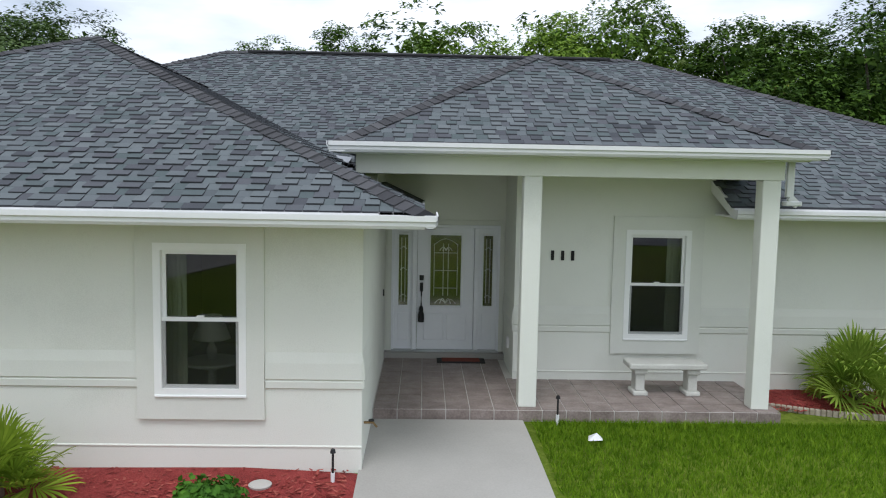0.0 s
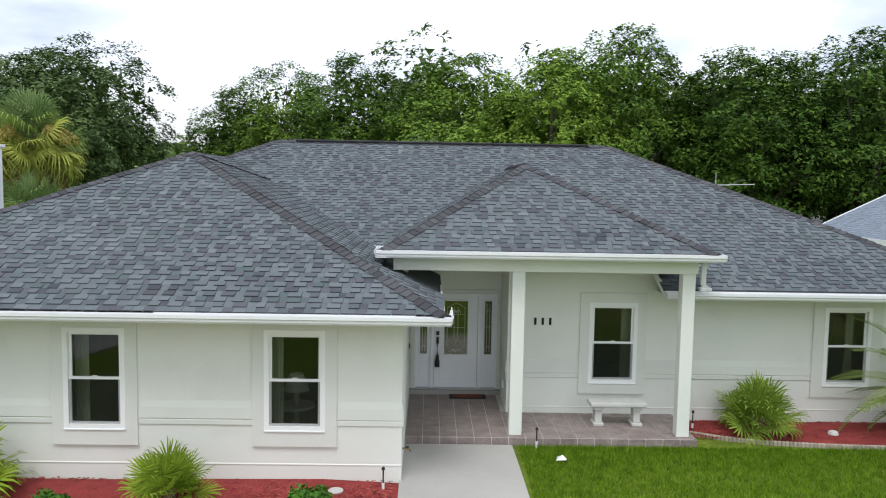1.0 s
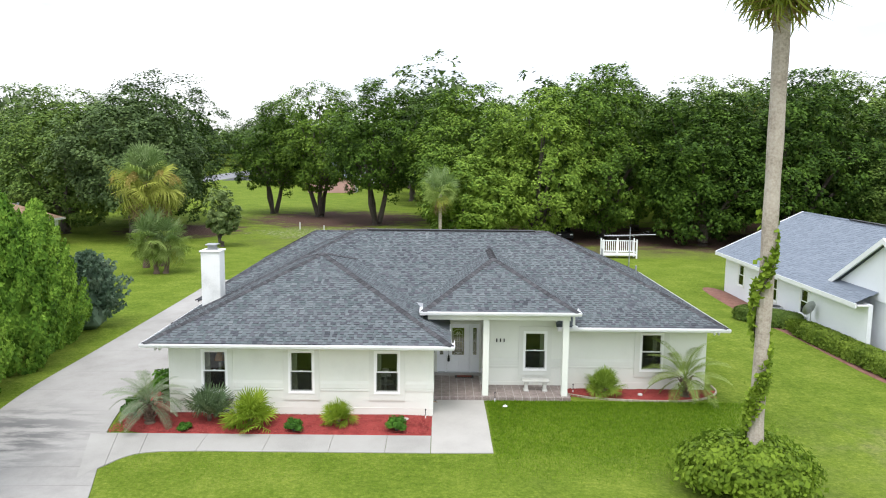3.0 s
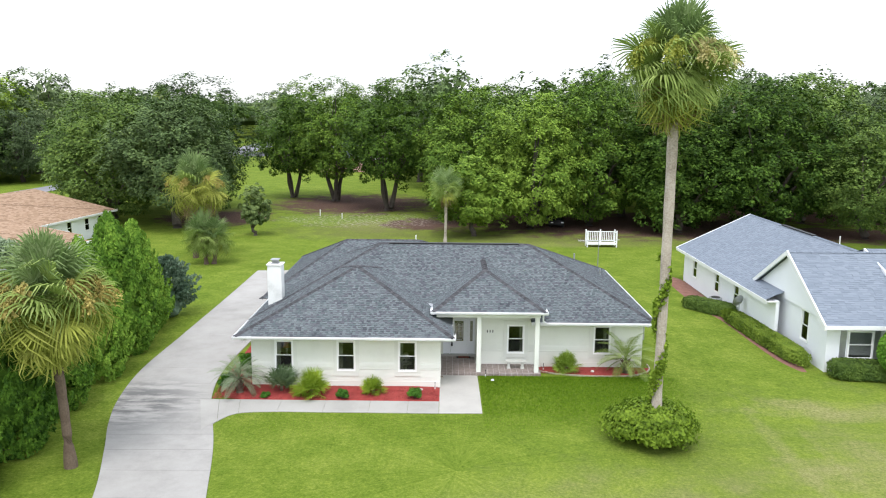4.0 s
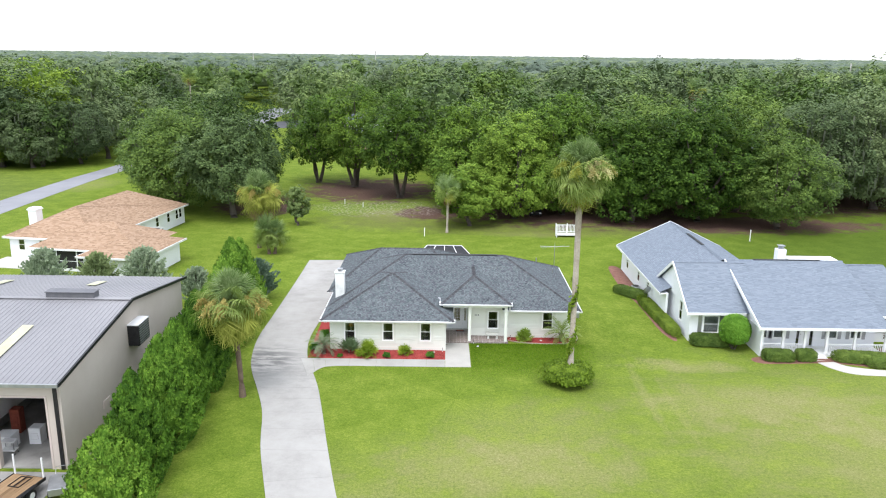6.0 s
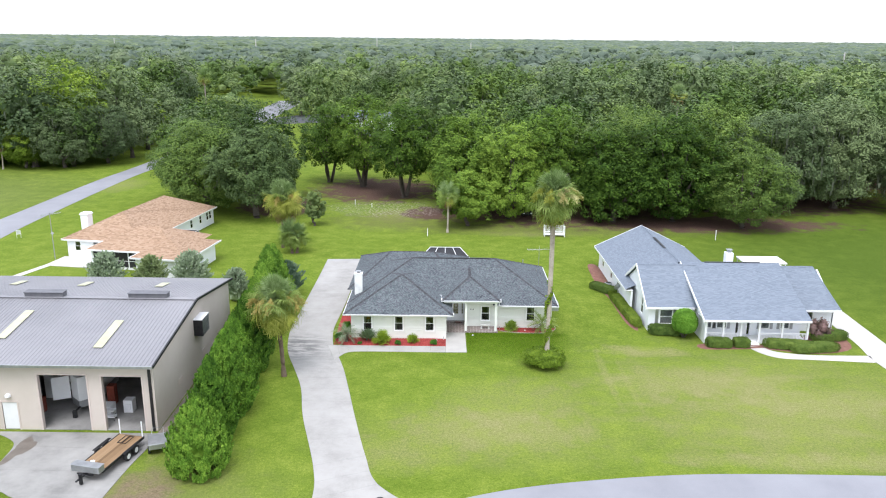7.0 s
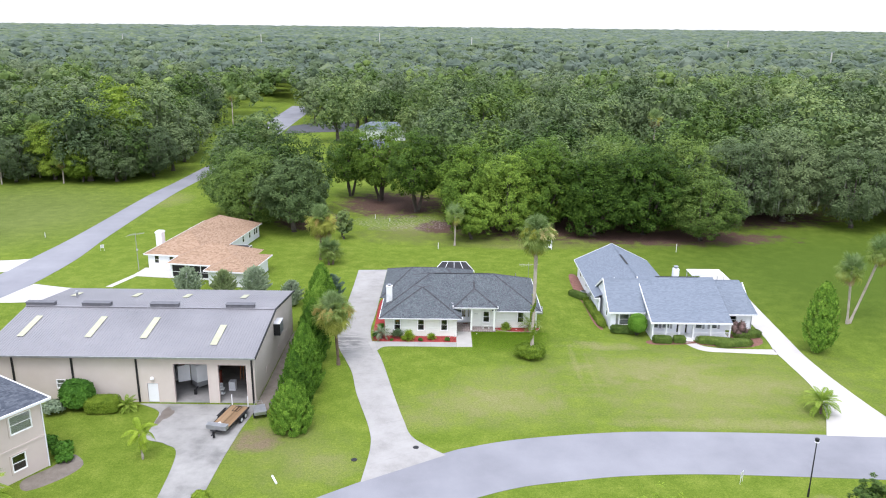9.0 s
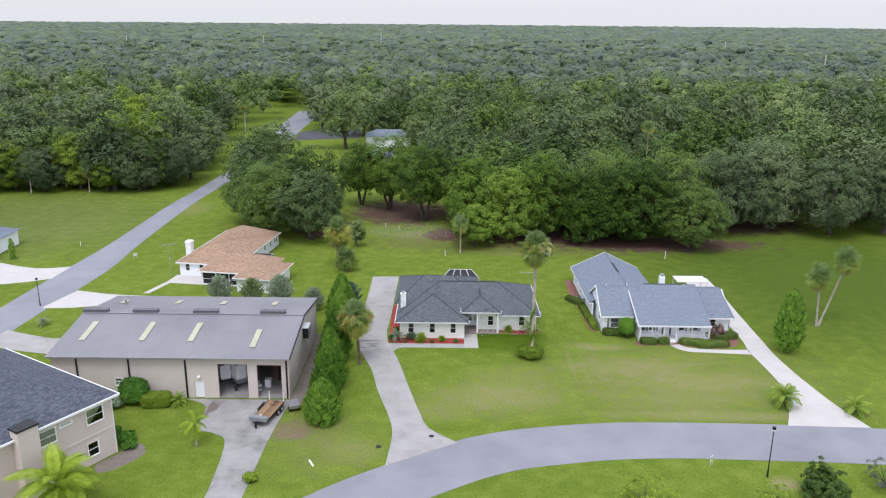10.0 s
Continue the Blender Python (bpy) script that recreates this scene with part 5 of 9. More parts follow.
for y in (23.2, 27.0, 32.0):
    window_in(nh, 19.28, y, 0.85, -90, 1.0, 1.5)
    part("blind", boxes((19.36, 19.365, y - 0.42, y + 0.42, 0.95, 2.25)), BLIND, nh, "pale grey window blind")
part("inner_wall", boxes((20.6, 20.7, 21.5, 34.6, 0.2, 2.6), (21.0, 21.1, 12.6, 21.2, 0.2, 2.7)), INTERIOR, nh)
for a, b in nwins + [(21.1, 22.5)]:
    y = 10.88 if a > 23 else 12.17
    part("blind", boxes((a + 0.06, b - 0.06, y - 0.09, y - 0.085, 0.95, 2.3)), BLIND, nh, "pale grey window blind")
nd = part("front_door", boxes((28.75, 29.65, 10.74, 10.8, 0.2, 2.28), bevel=0.01), WHITE, nh, "white front door with sidelights")
part("knob", lathe(bmesh.new(), [(0.02, 0), (0.035, 0.02), (0.02, 0.05)], 10, 28.85, 10.72, 1.2), BRASS, nd)
for x in (28.55, 29.7):
    part("pane", boxes((x, x + 0.15, 10.74, 10.76, 0.5, 2.2)), GLASS, nd)
part("porch_floor", boxes((24.87, 35.0, 8.8, 10.7, 0, 0.2), (28.4, 30.1, 8.3, 8.8, 0, 0.1), bevel=0.01), WHITE, nh)
for x in (24.9, 26.6, 28.35, 30.15, 32.4, 34.9):
    part("column", boxes((x - 0.09, x + 0.09, 8.82, 9.0, 0.2, 2.42), (x - 0.13, x + 0.13, 8.78, 9.04, 0.2, 0.34), (x - 0.12, x + 0.12, 8.79, 9.03, 2.3, 2.42), bevel=0.01), WHITE, nh)
for a, b in ((24.99, 26.51), (26.69, 28.26), (30.24, 32.31), (32.49, 34.81)):
    rail = part("railing", boxes((a, b, 8.87, 8.95, 1.02, 1.08), (a, b, 8.88, 8.94, 0.3, 0.35)), WHITE, nh, "white porch railing")
    k = int((b - a) / 0.14)
    me = mesh_from(boxes((-0.018, 0.018, 8.893, 8.927, 0.35, 1.02)), "baluster")
    me.materials.append(WHITE)
    for i in range(k):
        o = new("baluster", me)
        o.parent, o.location = rail, (a + (i + 0.5) * (b - a) / k, 0, 0)
nch = part("chimney", boxes((30.3, 31.1, 20.0, 20.8, 4.0, 6.15), bevel=0.02), WHITE_WALL, nh, "white chimney with a metal cap")
part("chimney_cap", boxes((30.5, 30.9, 20.2, 20.6, 6.15, 6.45), (30.4, 31.0, 20.1, 20.7, 6.45, 6.5), bevel=0.01), GREY_METAL, nch)
part("ridge_vent", boxes((27.0, 33.0, 17.35, 17.6, 5.82, 5.88), bevel=0.01), DARK_METAL, nh)
part("ridge_vent", boxes((24.47, 24.75, 24.0, 29.0, 5.56, 5.62), bevel=0.01), DARK_METAL, nh)
part("patio_roof", boxes((35.3, 40.4, 27.0, 30.0, 2.9, 3.05), (35.4, 35.5, 29.8, 29.9, 0, 2.9), (40.2, 40.3, 29.8, 29.9, 0, 2.9), (40.2, 40.3, 27.1, 27.2, 0, 2.9), bevel=0.01), WHITE, nh, "white flat patio roof")
part("vent_pipe", lathe(bmesh.new(), [(0.05, -0.3), (0.05, 0.4), (0.03, 0.4)], 10, 22.0, 20.5, 4.3), WHITE, nh)
ac = thing("air_conditioner", "round grey air-conditioning unit on a pad beside a wall", "appliance", 18.6, 25.2, 0)
part("casing", lathe(bmesh.new(), [(0.45, 0.05), (0.46, 0.1), (0.46, 0.85), (0.44, 0.9), (0.3, 0.92)], 20), GREY_METAL, ac)
part("fan_grille", lathe(bmesh.new(), [(0.32, 0.92), (0.3, 0.96), (0.05, 0.97)], 20), DARK_METAL, ac)
part("pad", boxes((-0.6, 0.6, -0.6, 0.6, 0, 0.06), bevel=0.01), CONCRETE, ac)
dish = thing("satellite_dish", "small grey satellite dish on a pole", "satellite dish", 18.9, 21.6, 0)
part("pole", tube(bmesh.new(), [(0, 0, 0), (0, 0, 1.5)], [0.03, 0.03], 8), GREY_METAL, dish)
part("reflector", lathe(bmesh.new(), [(0.02, 0), (0.25, 0.05), (0.42, 0.15), (0.40, 0.16), (0.24, 0.07)], 16), GREY_METAL, dish).matrix_basis = pose(0, 0, 1.5, 70, 0, 200)

# tan-roofed house, turned a little
lh = thing("house", "low white house with a tan shingled hip roof", "house")
lh.matrix_basis = pose(-32.6, 27.5, 0, 0, 0, -8)
lM = Hip(-20.4, -8.9, 6.0, 29.0, 2.55, 5.3, 5.75, 5.75, 5.75, 5.75)
lW = Hip(-14.3, -2.0, 1.9, 12.0, 2.55, 4.75, 4.8, 4.8, 5.05, 5.05)
lV = Hip(-6.9, 0.5, -0.7, 9.4, 2.55, 4.15, 3.7, 3.7, 3.7, 5.0)
shingle_roof(lh, [lM, lW, lV], SHINGLE_TAN, SHINGLE_TAN, 0.17, 0.45, thick=0.016, rng_seed=7)
wall_y(lh, -0.35, -0.15, 0.1, 8.8, 0, 2.5, WHITE_WALL)
wall_x(lh, -6.4, -0.15, -0.1, 0.1, 0, 2.5, [], WHITE_WALL)
wall_y(lh, -6.4, -6.2, 0.1, 5.0, 0, 2.5, WHITE_WALL)
wall_y(lh, -9.6, -9.4, 9.0, 28.4, 0, 2.5, WHITE_WALL, "wall", [(y - 0.45, y + 0.45, 0.9, 2.3) for y in (24.0, 26.4, 27.4, 21.0)])
wall_x(lh, -9.4, -0.35, 8.8, 9.0, 0, 2.5, [], WHITE_WALL)
wall_x(lh, -19.9, -13.9, 6.5, 6.7, 0, 2.5, [(x - 0.45, x + 0.45, 0.9, 2.3) for x in (-18.4, -15.8)], WHITE_WALL)
wall_y(lh, -19.9, -19.7, 6.7, 28.4, 0, 2.5, WHITE_WALL)
wall_x(lh, -19.9, -9.4, 28.4, 28.6, 0, 2.5, [], WHITE_WALL)
wall_x(lh, -13.7, -6.4, 5.0, 5.2, 0, 2.5, [], WHITE_WALL)
wall_y(lh, -13.9, -13.7, 2.4, 6.5, 0, 2.5, WHITE_WALL)
for x in (-13.6, -11.2, -8.8, -6.5):
    part("post", boxes((x - 0.06, x + 0.06, 2.33, 2.45, 0, 2.5)), WHITE, lh)
part("screen", boxes((-13.6, -6.45, 2.38, 2.41, 0.3, 2.4)), BLACK, lh, "dark porch screen")
part("kick_panel", boxes((-13.6, -6.45, 2.36, 2.44, 0.0, 0.3), (-13.6, -6.45, 2.36, 2.44, 1.1, 1.16)), WHITE, lh)
part("soffit", boxes((-14.2, -6.9, 2.0, 5.0, 2.5, 2.54), (-6.8, 0.4, -0.6, -0.1, 2.5, 2.54), (-20.3, -19.7, 6.1, 28.9, 2.5, 2.54), (-19.7, -14.2, 6.1, 6.5, 2.5, 2.54), (-9.4, -9.0, 9.5, 28.9, 2.5, 2.54), (-0.15, 0.4, -0.1, 9.3, 2.5, 2.54)), WHITE, lh)
for a, b in (((-14.3, 1.9, 2.6), (-6.9, 1.9, 2.6)), ((-14.3, 6.0, 2.6), (-14.3, 1.9, 2.6)), ((-6.9, -0.7, 2.6), (0.5, -0.7, 2.6)), ((-6.9, 1.9, 2.6), (-6.9, -0.7, 2.6)), ((0.5, -0.7, 2.6), (0.5, 9.4, 2.6)), ((-8.9, 9.4, 2.6), (-8.9, 29.0, 2.6)), ((-20.4, 6.0, 2.6), (-14.3, 6.0, 2.6)), ((-20.4, 29.0, 2.6), (-20.4, 6.0, 2.6))):
    board(lh, "fascia", a, b, 0.08, 0.2, WHITE)
for y in (24.0, 26.4, 27.4, 21.0):
    window_in(lh, -9.4, y, 0.9, 90, 0.9, 1.4)
for x in (-18.4, -15.8):
    window_in(lh, x, 6.5, 0.9, 0, 0.9, 1.4)
part("inner_wall", boxes((-10.7, -10.6, 9.5, 28.2, 0.0, 2.4), (-19.6, -13.9, 7.6, 7.7, 0.0, 2.4)), INTERIOR, lh)
part("chimney", boxes((-21.5, -20.42, 12.3, 13.5, 0, 4.7), (-21.6, -20.32, 12.2, 13.6, 4.4, 4.55), bevel=0.02), WHITE_WALL, lh, "white chimney with a stepped crown")
part("patio", boxes((-20.5, -13.9, 2.2, 6.5, 0.0, 0.06)), CONCRETE_PALE, lh)
cage = thing("pool_cage", "small white-framed screened patio roof beside a house", "screen enclosure")
cage.matrix_basis = pose(-32.6, 27.5, 0, 0, 0, -8)
for k in range(4):
    part("beam", boxes((-9.2, -5.2, 10.0 + k * 1.6, 10.06 + k * 1.6, 2.3, 2.36)), WHITE, cage)
for x in (-9.2, -5.26):
    part("beam", boxes((x, x + 0.06, 10.0, 14.8, 2.36, 2.42)), WHITE, cage)
for x, y in ((-5.26, 10.0), (-5.26, 14.74), (-5.26, 12.4)):
    part("post", boxes((x, x + 0.06, y, y + 0.06, 0, 2.36)), WHITE, cage)
part("screen", boxes((-9.2, -5.25, 10.0, 14.8, 2.325, 2.335), (-5.24, -5.23, 10.0, 14.8, 0, 2.3)), DARK_METAL, cage, "dark insect screen")

# steel workshop with two bays
ws = thing("workshop", "large beige workshop with a grey ribbed steel roof", "workshop")
BX0, BX1, BY0, BY1 = -51.1, -22.35, -10.0, 10.0
EH, RH = 5.55, 7.05
bays = [(-31.1, -27.25, 0.0, 4.62), (-26.35, -23.15, 0.0, 4.55)]
wall_x(ws, BX0, BX1, BY0, BY0 + 0.25, 0, EH, bays + [(-33.9, -32.75, 0.0, 2.25), (-43.6, -42.6, 1.5, 2.55)], BEIGE_WALL)
gable_wall(ws, [(BX1, BY0 + 0.25, 0), (BX1, BY1, 0), (BX1, BY1, EH), (BX1, 0, RH - 0.06), (BX1, BY0 + 0.25, EH)], 0.2, BEIGE_WALL)
gable_wall(ws, [(BX0, BY1, 0), (BX0, BY0 + 0.25, 0), (BX0, BY0 + 0.25, EH), (BX0, 0, RH - 0.06), (BX0, BY1, EH)], 0.2, BEIGE_WALL)
wall_x(ws, BX0, BX1, BY1, BY1 + 0.2, 0, EH, [], BEIGE_WALL)
bm = bmesh.new()
n_rib = 96
for sgn in (-1, 1):
    prof = []
    for i in range(n_rib):
        x = BX0 - 0.3 + (BX1 - BX0 + 0.6) * i / n_rib
        p = (BX1 - BX0 + 0.6) / n_rib
        prof += [(x, 0.0), (x + p * 0.72, 0.0), (x + p * 0.8, 0.032), (x + p * 0.92, 0.032)]
    prof.append((BX1 + 0.3, 0.0))
    y1 = sgn * 10.7
    e = [bm.verts.new((x, y1, EH - 0.02 + h)) for x, h in prof]
    r = [bm.verts.new((x, 0, RH + h)) for x, h in prof]
    for i in range(len(prof) - 1):
        bm.faces.new((e[i], e[i + 1], r[i + 1], r[i]) if sgn < 0 else (e[i + 1], e[i], r[i], r[i + 1]))
wr = part("roof", bm, STEEL_ROOF, ws, "grey ribbed steel roof")
part("ridge_cap", boxes((BX0 - 0.3, BX1 + 0.3, -0.25, 0.25, RH + 0.03, RH + 0.07)), STEEL_ROOF, wr)
for a, b in (((BX0 - 0.3, -10.72, EH + 0.04), (BX1 + 0.3, -10.72, EH + 0.04)), ((BX1 + 0.3, -10.7, EH + 0.06), (BX1 + 0.3, 0, RH + 0.1)), ((BX1 + 0.3, 0, RH + 0.1), (BX1 + 0.3, 10.7, EH + 0.06))):
    board(ws, "trim", a, b, 0.12, 0.2, GREY_METAL if a[1] < -10.71 else DARK_METAL)
slope = (RH - EH) / 10.7
for x, ya, yb in ((-48.6, -6.9, -2.4), (-41.2, -6.9, -2.4), (-35.1, -7.0, -2.5), (-27.1, -8.2, -4.0), (-48.6, 5.6, 7.6), (-41.0, 5.6, 7.6), (-34.6, 5.4, 7.4), (-27.4, 5.4, 7.4)):
    z = lambda y: RH - abs(y) * slope + 0.058
    bm = bmesh.new()
    v = [bm.verts.new(p) for p in ((x - 0.36, ya, z(ya)), (x + 0.36, ya, z(ya)), (x + 0.36, yb, z(yb)), (x - 0.36, yb, z(yb)), (x - 0.36, ya, z(ya) + 0.03), (x + 0.36, ya, z(ya) + 0.03), (x + 0.36, yb, z(yb) + 0.03), (x - 0.36, yb, z(yb) + 0.03))]
    for f in ((4, 5, 6, 7), (0, 1, 5, 4), (1, 2, 6, 5), (2, 3, 7, 6), (3, 0, 4, 7)):
        bm.faces.new([v[k] for k in f])
    part("skylight", bm, SKYLIGHT, ws, "yellowed translucent skylight")
for x in (-49.8, -43.2, -35.2, -26.3):
    part("ridge_ventilator", boxes((x - 1.65, x + 1.65, 0.0, 0.75, RH, RH + 0.42), (x - 1.7, x + 1.7, -0.08, 0.83, RH + 0.42, RH + 0.47), bevel=0.02), VENT_STEEL, ws, "grey ridge ventilator")
for x in (-48.0, -41.7, -34.85, -22.62):
    part("downspout", boxes((x - 0.09, x + 0.09, BY0 - 0.14, BY0, 0.05, EH - 0.1)), DARK_METAL, ws)
part("side_door", boxes((-33.88, -32.77, BY0 + 0.03, BY0 + 0.1, 0.02, 2.23), bevel=0.01), WHITE, ws, "white steel side door")
part("door_frame", boxes((-34.0, -33.9, BY0 - 0.04, BY0 + 0.1, 0, 2.35), (-32.75, -32.65, BY0 - 0.04, BY0 + 0.1, 0, 2.35), (-33.9, -32.75, BY0 - 0.04, BY0 + 0.1, 2.25, 2.35)), PINK_WALL, ws)
part("wall_lamp", lathe(bmesh.new(), [(0.05, 0), (0.22, 0.05), (0.2, 0.2), (0.08, 0.3)], 12, -33.3, BY0 - 0.1, 2.7), WHITE, ws)
window_in(ws, -43.1, BY0 + 0.0, 1.5, 0, 1.0, 1.05)
part("blind", boxes((-43.55, -42.65, BY0 + 0.15, BY0 + 0.16, 1.55, 2.5)), WHITE, ws, "pale window blind")
for (a, b, z0, z1) in bays:
    part("bay_frame", boxes((a, a + 0.12, BY0 - 0.03, BY0 + 0.3, 0, z1), (b - 0.12, b, BY0 - 0.03, BY0 + 0.3, 0, z1), (a + 0.12, b - 0.12, BY0 - 0.03, BY0 + 0.3, z1 - 0.12, z1)), PINK_WALL, ws)
part("bay_floor", boxes((BX0 + 0.2, BX1 - 0.2, BY0 + 0.02, BY1, 0, 0.06)), YARD_CONCRETE, ws)
part("partition", boxes((-36, BX1 - 0.25, 2.0, 2.15, 0.06, EH)), PINK_WALL, ws)
vent = part("exhaust_vent", boxes((BX1, BX1 + 0.75, -0.6, 1.3, 3.9, 5.35), bevel=0.02), DARK_METAL, ws, "dark louvred exhaust hood")
part("hood_top", boxes((BX1, BX1 + 0.78, -0.63, 1.33, 5.35, 5.42)), WHITE, vent)
for k in range(8):
    part("louvre", boxes((BX1 + 0.75, BX1 + 0.78, -0.45, 1.15, 4.0 + k * 0.165, 4.1 + k * 0.165)), GREY_METAL, vent)
for y, z in ((-4.6, 1.4), (1.6, 1.4), (6.2, 1.4)):
    part("wall_vent", boxes((BX1, BX1 + 0.05, y - 0.5, y + 0.5, z, z + 0.5), bevel=0.01), PINK_WALL, ws)

part("roof_flue", lathe(bmesh.new(), [(0.14, -0.4), (0.14, 0.55), (0.26, 0.6), (0.2, 0.78), (0.05, 0.8)], 12, -47.9, 5.2, 6.35), GREY_METAL, ws)

# enclosed white trailer inside the first bay, doors open
et = thing("enclosed_trailer", "white enclosed trailer with open doors inside a bay", "trailer", -30.3, -7.0, 0.06)
bm = bmesh.new()
plan = [(-0.1, 0.5), (0.85, -0.35), (1.8, 0.5), (1.8, 4.8), (-0.1, 4.8)]
lo, hi = [bm.verts.new((x, y, 0.95)) for x, y in plan], [bm.verts.new((x, y, 2.95)) for x, y in plan]
bm.faces.new(hi)
bm.faces.new(lo[::-1])
for k in range(5):
    bm.faces.new((lo[k], lo[(k + 1) % 5], hi[(k + 1) % 5], hi[k]))
bmesh.ops.bevel(bm, geom=list(bm.edges), offset=0.04, segments=2, affect="EDGES", profile=0.5)
part("body", bm, WHITE, et)
bm = bmesh.new()
lo, hi = [bm.verts.new((x, y, 0.42)) for x, y in plan], [bm.verts.new((x, y, 0.95)) for x, y in plan]
bm.faces.new(lo[::-1])
for k in range(5):
    bm.faces.new((lo[k], lo[(k + 1) % 5], hi[(k + 1) % 5], hi[k]))
part("stone_guard", bm, GREY_METAL, et, "grey checker-plate skirt")
part("door", boxes((-1.45, -0.15, -0.02, 0.05, 0.9, 2.8), bevel=0.02), WHITE, et).matrix_basis = pose(0, 0.5, 0, 0, 0, 25)
part("tongue", boxes((0.8, 0.9, -1.2, 0, 0.45, 0.55), (0.7, 1.0, -1.3, -1.1, 0.02, 0.6)), DARK_METAL, et)
for y in (1.6, 2.6):
    part("wheel", tube(bmesh.new(), [(-0.16, y, 0.35), (0.06, y, 0.35)], [0.35, 0.35], 18), BLACK, et)
for x, y, w, h, m, nm, lb in ((-27.2, -7.6, 0.5, 0.9, WHITE, "storage_box", "white cardboard box stacked on a pallet"), (-25.7, -6.9, 0.36, 1.05, WHITE, "cabinet", "white metal cabinet in a workshop bay"), (-27.6, -5.6, 0.3, 1.6, RED_MAT, "hand_truck", "red hand truck leaning by a wall"), (-24.5, -5.0, 0.25, 3.4, DARK_METAL, "lift_post", "dark blue vehicle lift post in a bay"), (-33.0, -4.5, 0.4, 2.2, WHITE, "shelf", "white storage shelf along a bay wall")):
    o = part(nm, boxes((-w, w, -w, w, 0, h), (-w * 1.04, w * 1.04, -w * 1.04, w * 1.04, h * 0.92, h * 0.96), (-w * 0.6, w * 0.6, -w * 1.03, -w, h * 0.3, h * 0.7), bevel=0.02), m)
    o.location = (x, y, 0.06)
    tagged(o, lb, nm.replace("_", " "))

# more of the workshop's clutter
ld = thing("ladder", "orange step ladder leaning inside a bay", "ladder", -25.3, -4.6, 0.06)
for x in (-0.2, 0.2):
    part("rail", tube(bmesh.new(), [(x, 0, 0), (x * 0.8, 0.55, 2.6)], [0.03, 0.03], 6), ORANGE, ld)
for k in range(8):
    z = 0.3 + 0.28 * k
    part("rung", tube(bmesh.new(), [(-0.2, z * 0.21, z), (0.2, z * 0.21, z)], [0.018, 0.018], 6), ORANGE, ld)
tc = thing("tool_chest", "red steel tool chest on castors", "tool chest", -32.6, -7.4, 0.06)
part("body", boxes((-0.45, 0.45, -0.28, 0.28, 0.12, 1.35), bevel=0.02), RED_MAT, tc)
for k in range(5):
    part("drawer", boxes((-0.42, 0.42, -0.30, -0.28, 0.2 + k * 0.22, 0.38 + k * 0.22), bevel=0.006), RED_MAT, tc)
for x in (-0.38, 0.38):
    for y in (-0.2, 0.2):
        part("castor", tube(bmesh.new(), [(x - 0.02, y, 0.06), (x + 0.02, y, 0.06)], [0.06, 0.06], 10), BLACK, tc)
sh = thing("shelf_rack", "grey steel rack half full of boxes", "shelf", -31.6, -3.4, 0.06)
for x in (-1.2, 1.2):
    for y in (-0.3, 0.3):
        part("post", boxes((x - 0.03, x + 0.03, y - 0.03, y + 0.03, 0, 2.3)), GREY_METAL, sh)
for z in (0.2, 0.9, 1.6, 2.25):
    part("shelf_board", boxes((-1.25, 1.25, -0.35, 0.35, z, z + 0.04)), GREY_METAL, sh)
rng = random.Random(31)
for z in (0.24, 0.94, 1.64):
    for k in range(4):
        x, w, h = -31.6 - 0.85 + k * 0.57, rng.uniform(0.18, 0.25), rng.uniform(0.3, 0.5)
        o = part("storage_box", boxes((-w, w, -0.25, 0.25, 0, h), (-w * 1.03, w * 1.03, -0.26, 0.26, h, h + 0.04), bevel=0.01), rng.choice((WHITE, EDGING, DARK_METAL, RED_MAT)))
        o.location = (x, -3.4, 0.06 + z)
        tagged(o, "lidded storage box on a steel rack", "box", group="boxes on the rack")
wc = thing("utility_cart", "small white two-shelf cart on wheels", "cart", -26.6, -8.4, 0.06)
for z in (0.25, 0.8):
    part("tray", boxes((-0.4, 0.4, -0.25, 0.25, z, z + 0.08), bevel=0.01), WHITE, wc)
for x in (-0.36, 0.36):
    for y in (-0.21, 0.21):
        part("leg", boxes((x - 0.02, x + 0.02, y - 0.02, y + 0.02, 0.08, 0.82)), GREY_METAL, wc)
        part("castor", tube(bmesh.new(), [(x - 0.015, y, 0.05), (x + 0.015, y, 0.05)], [0.05, 0.05], 10), BLACK, wc)

# two-storey house, turned to the street corner
th = thing("house", "two-storey pinkish stucco house with dark slate roof", "house")
th.matrix_basis = pose(-38.35, -22.4, 0, 0, 0, 148.5)
tH = Hip(-0.55, 20.7, -0.6, 15.0, 6.75, 9.7, 7.8, 7.8, 7.8, 7.8)
shingle_roof(th, [tH], SHINGLE_NAVY, SHINGLE_NAVY, 0.17, 0.4, thick=0.016, rng_seed=9)
twin = [(1.05, 3.05, 4.45, 6.2), (4.5, 5.9, 5.55, 6.0), (6.25, 8.15, 4.4, 6.05), (2.0, 3.3, 0.9, 2.5)]
wall_y(th, 0.0, 0.2, 0.0, 14.5, 0, 6.7, PINK_WALL, "wall", twin)
wall_x(th, 0.2, 20.2, 0.0, 0.2, 0, 6.7, [], PINK_WALL)
wall_y(th, 20.0, 20.2, 0.2, 14.5, 0, 6.7, PINK_WALL)
wall_x(th, 0.2, 20.0, 14.3, 14.5, 0, 6.7, [], PINK_WALL)
part("inner_floor", boxes((0.3, 19.9, 0.3, 14.2, 0, 0.1), (0.3, 19.9, 0.3, 14.2, 3.0, 3.1), (3.0, 3.1, 0.3, 14.2, 0.1, 6.6)), INTERIOR, th)
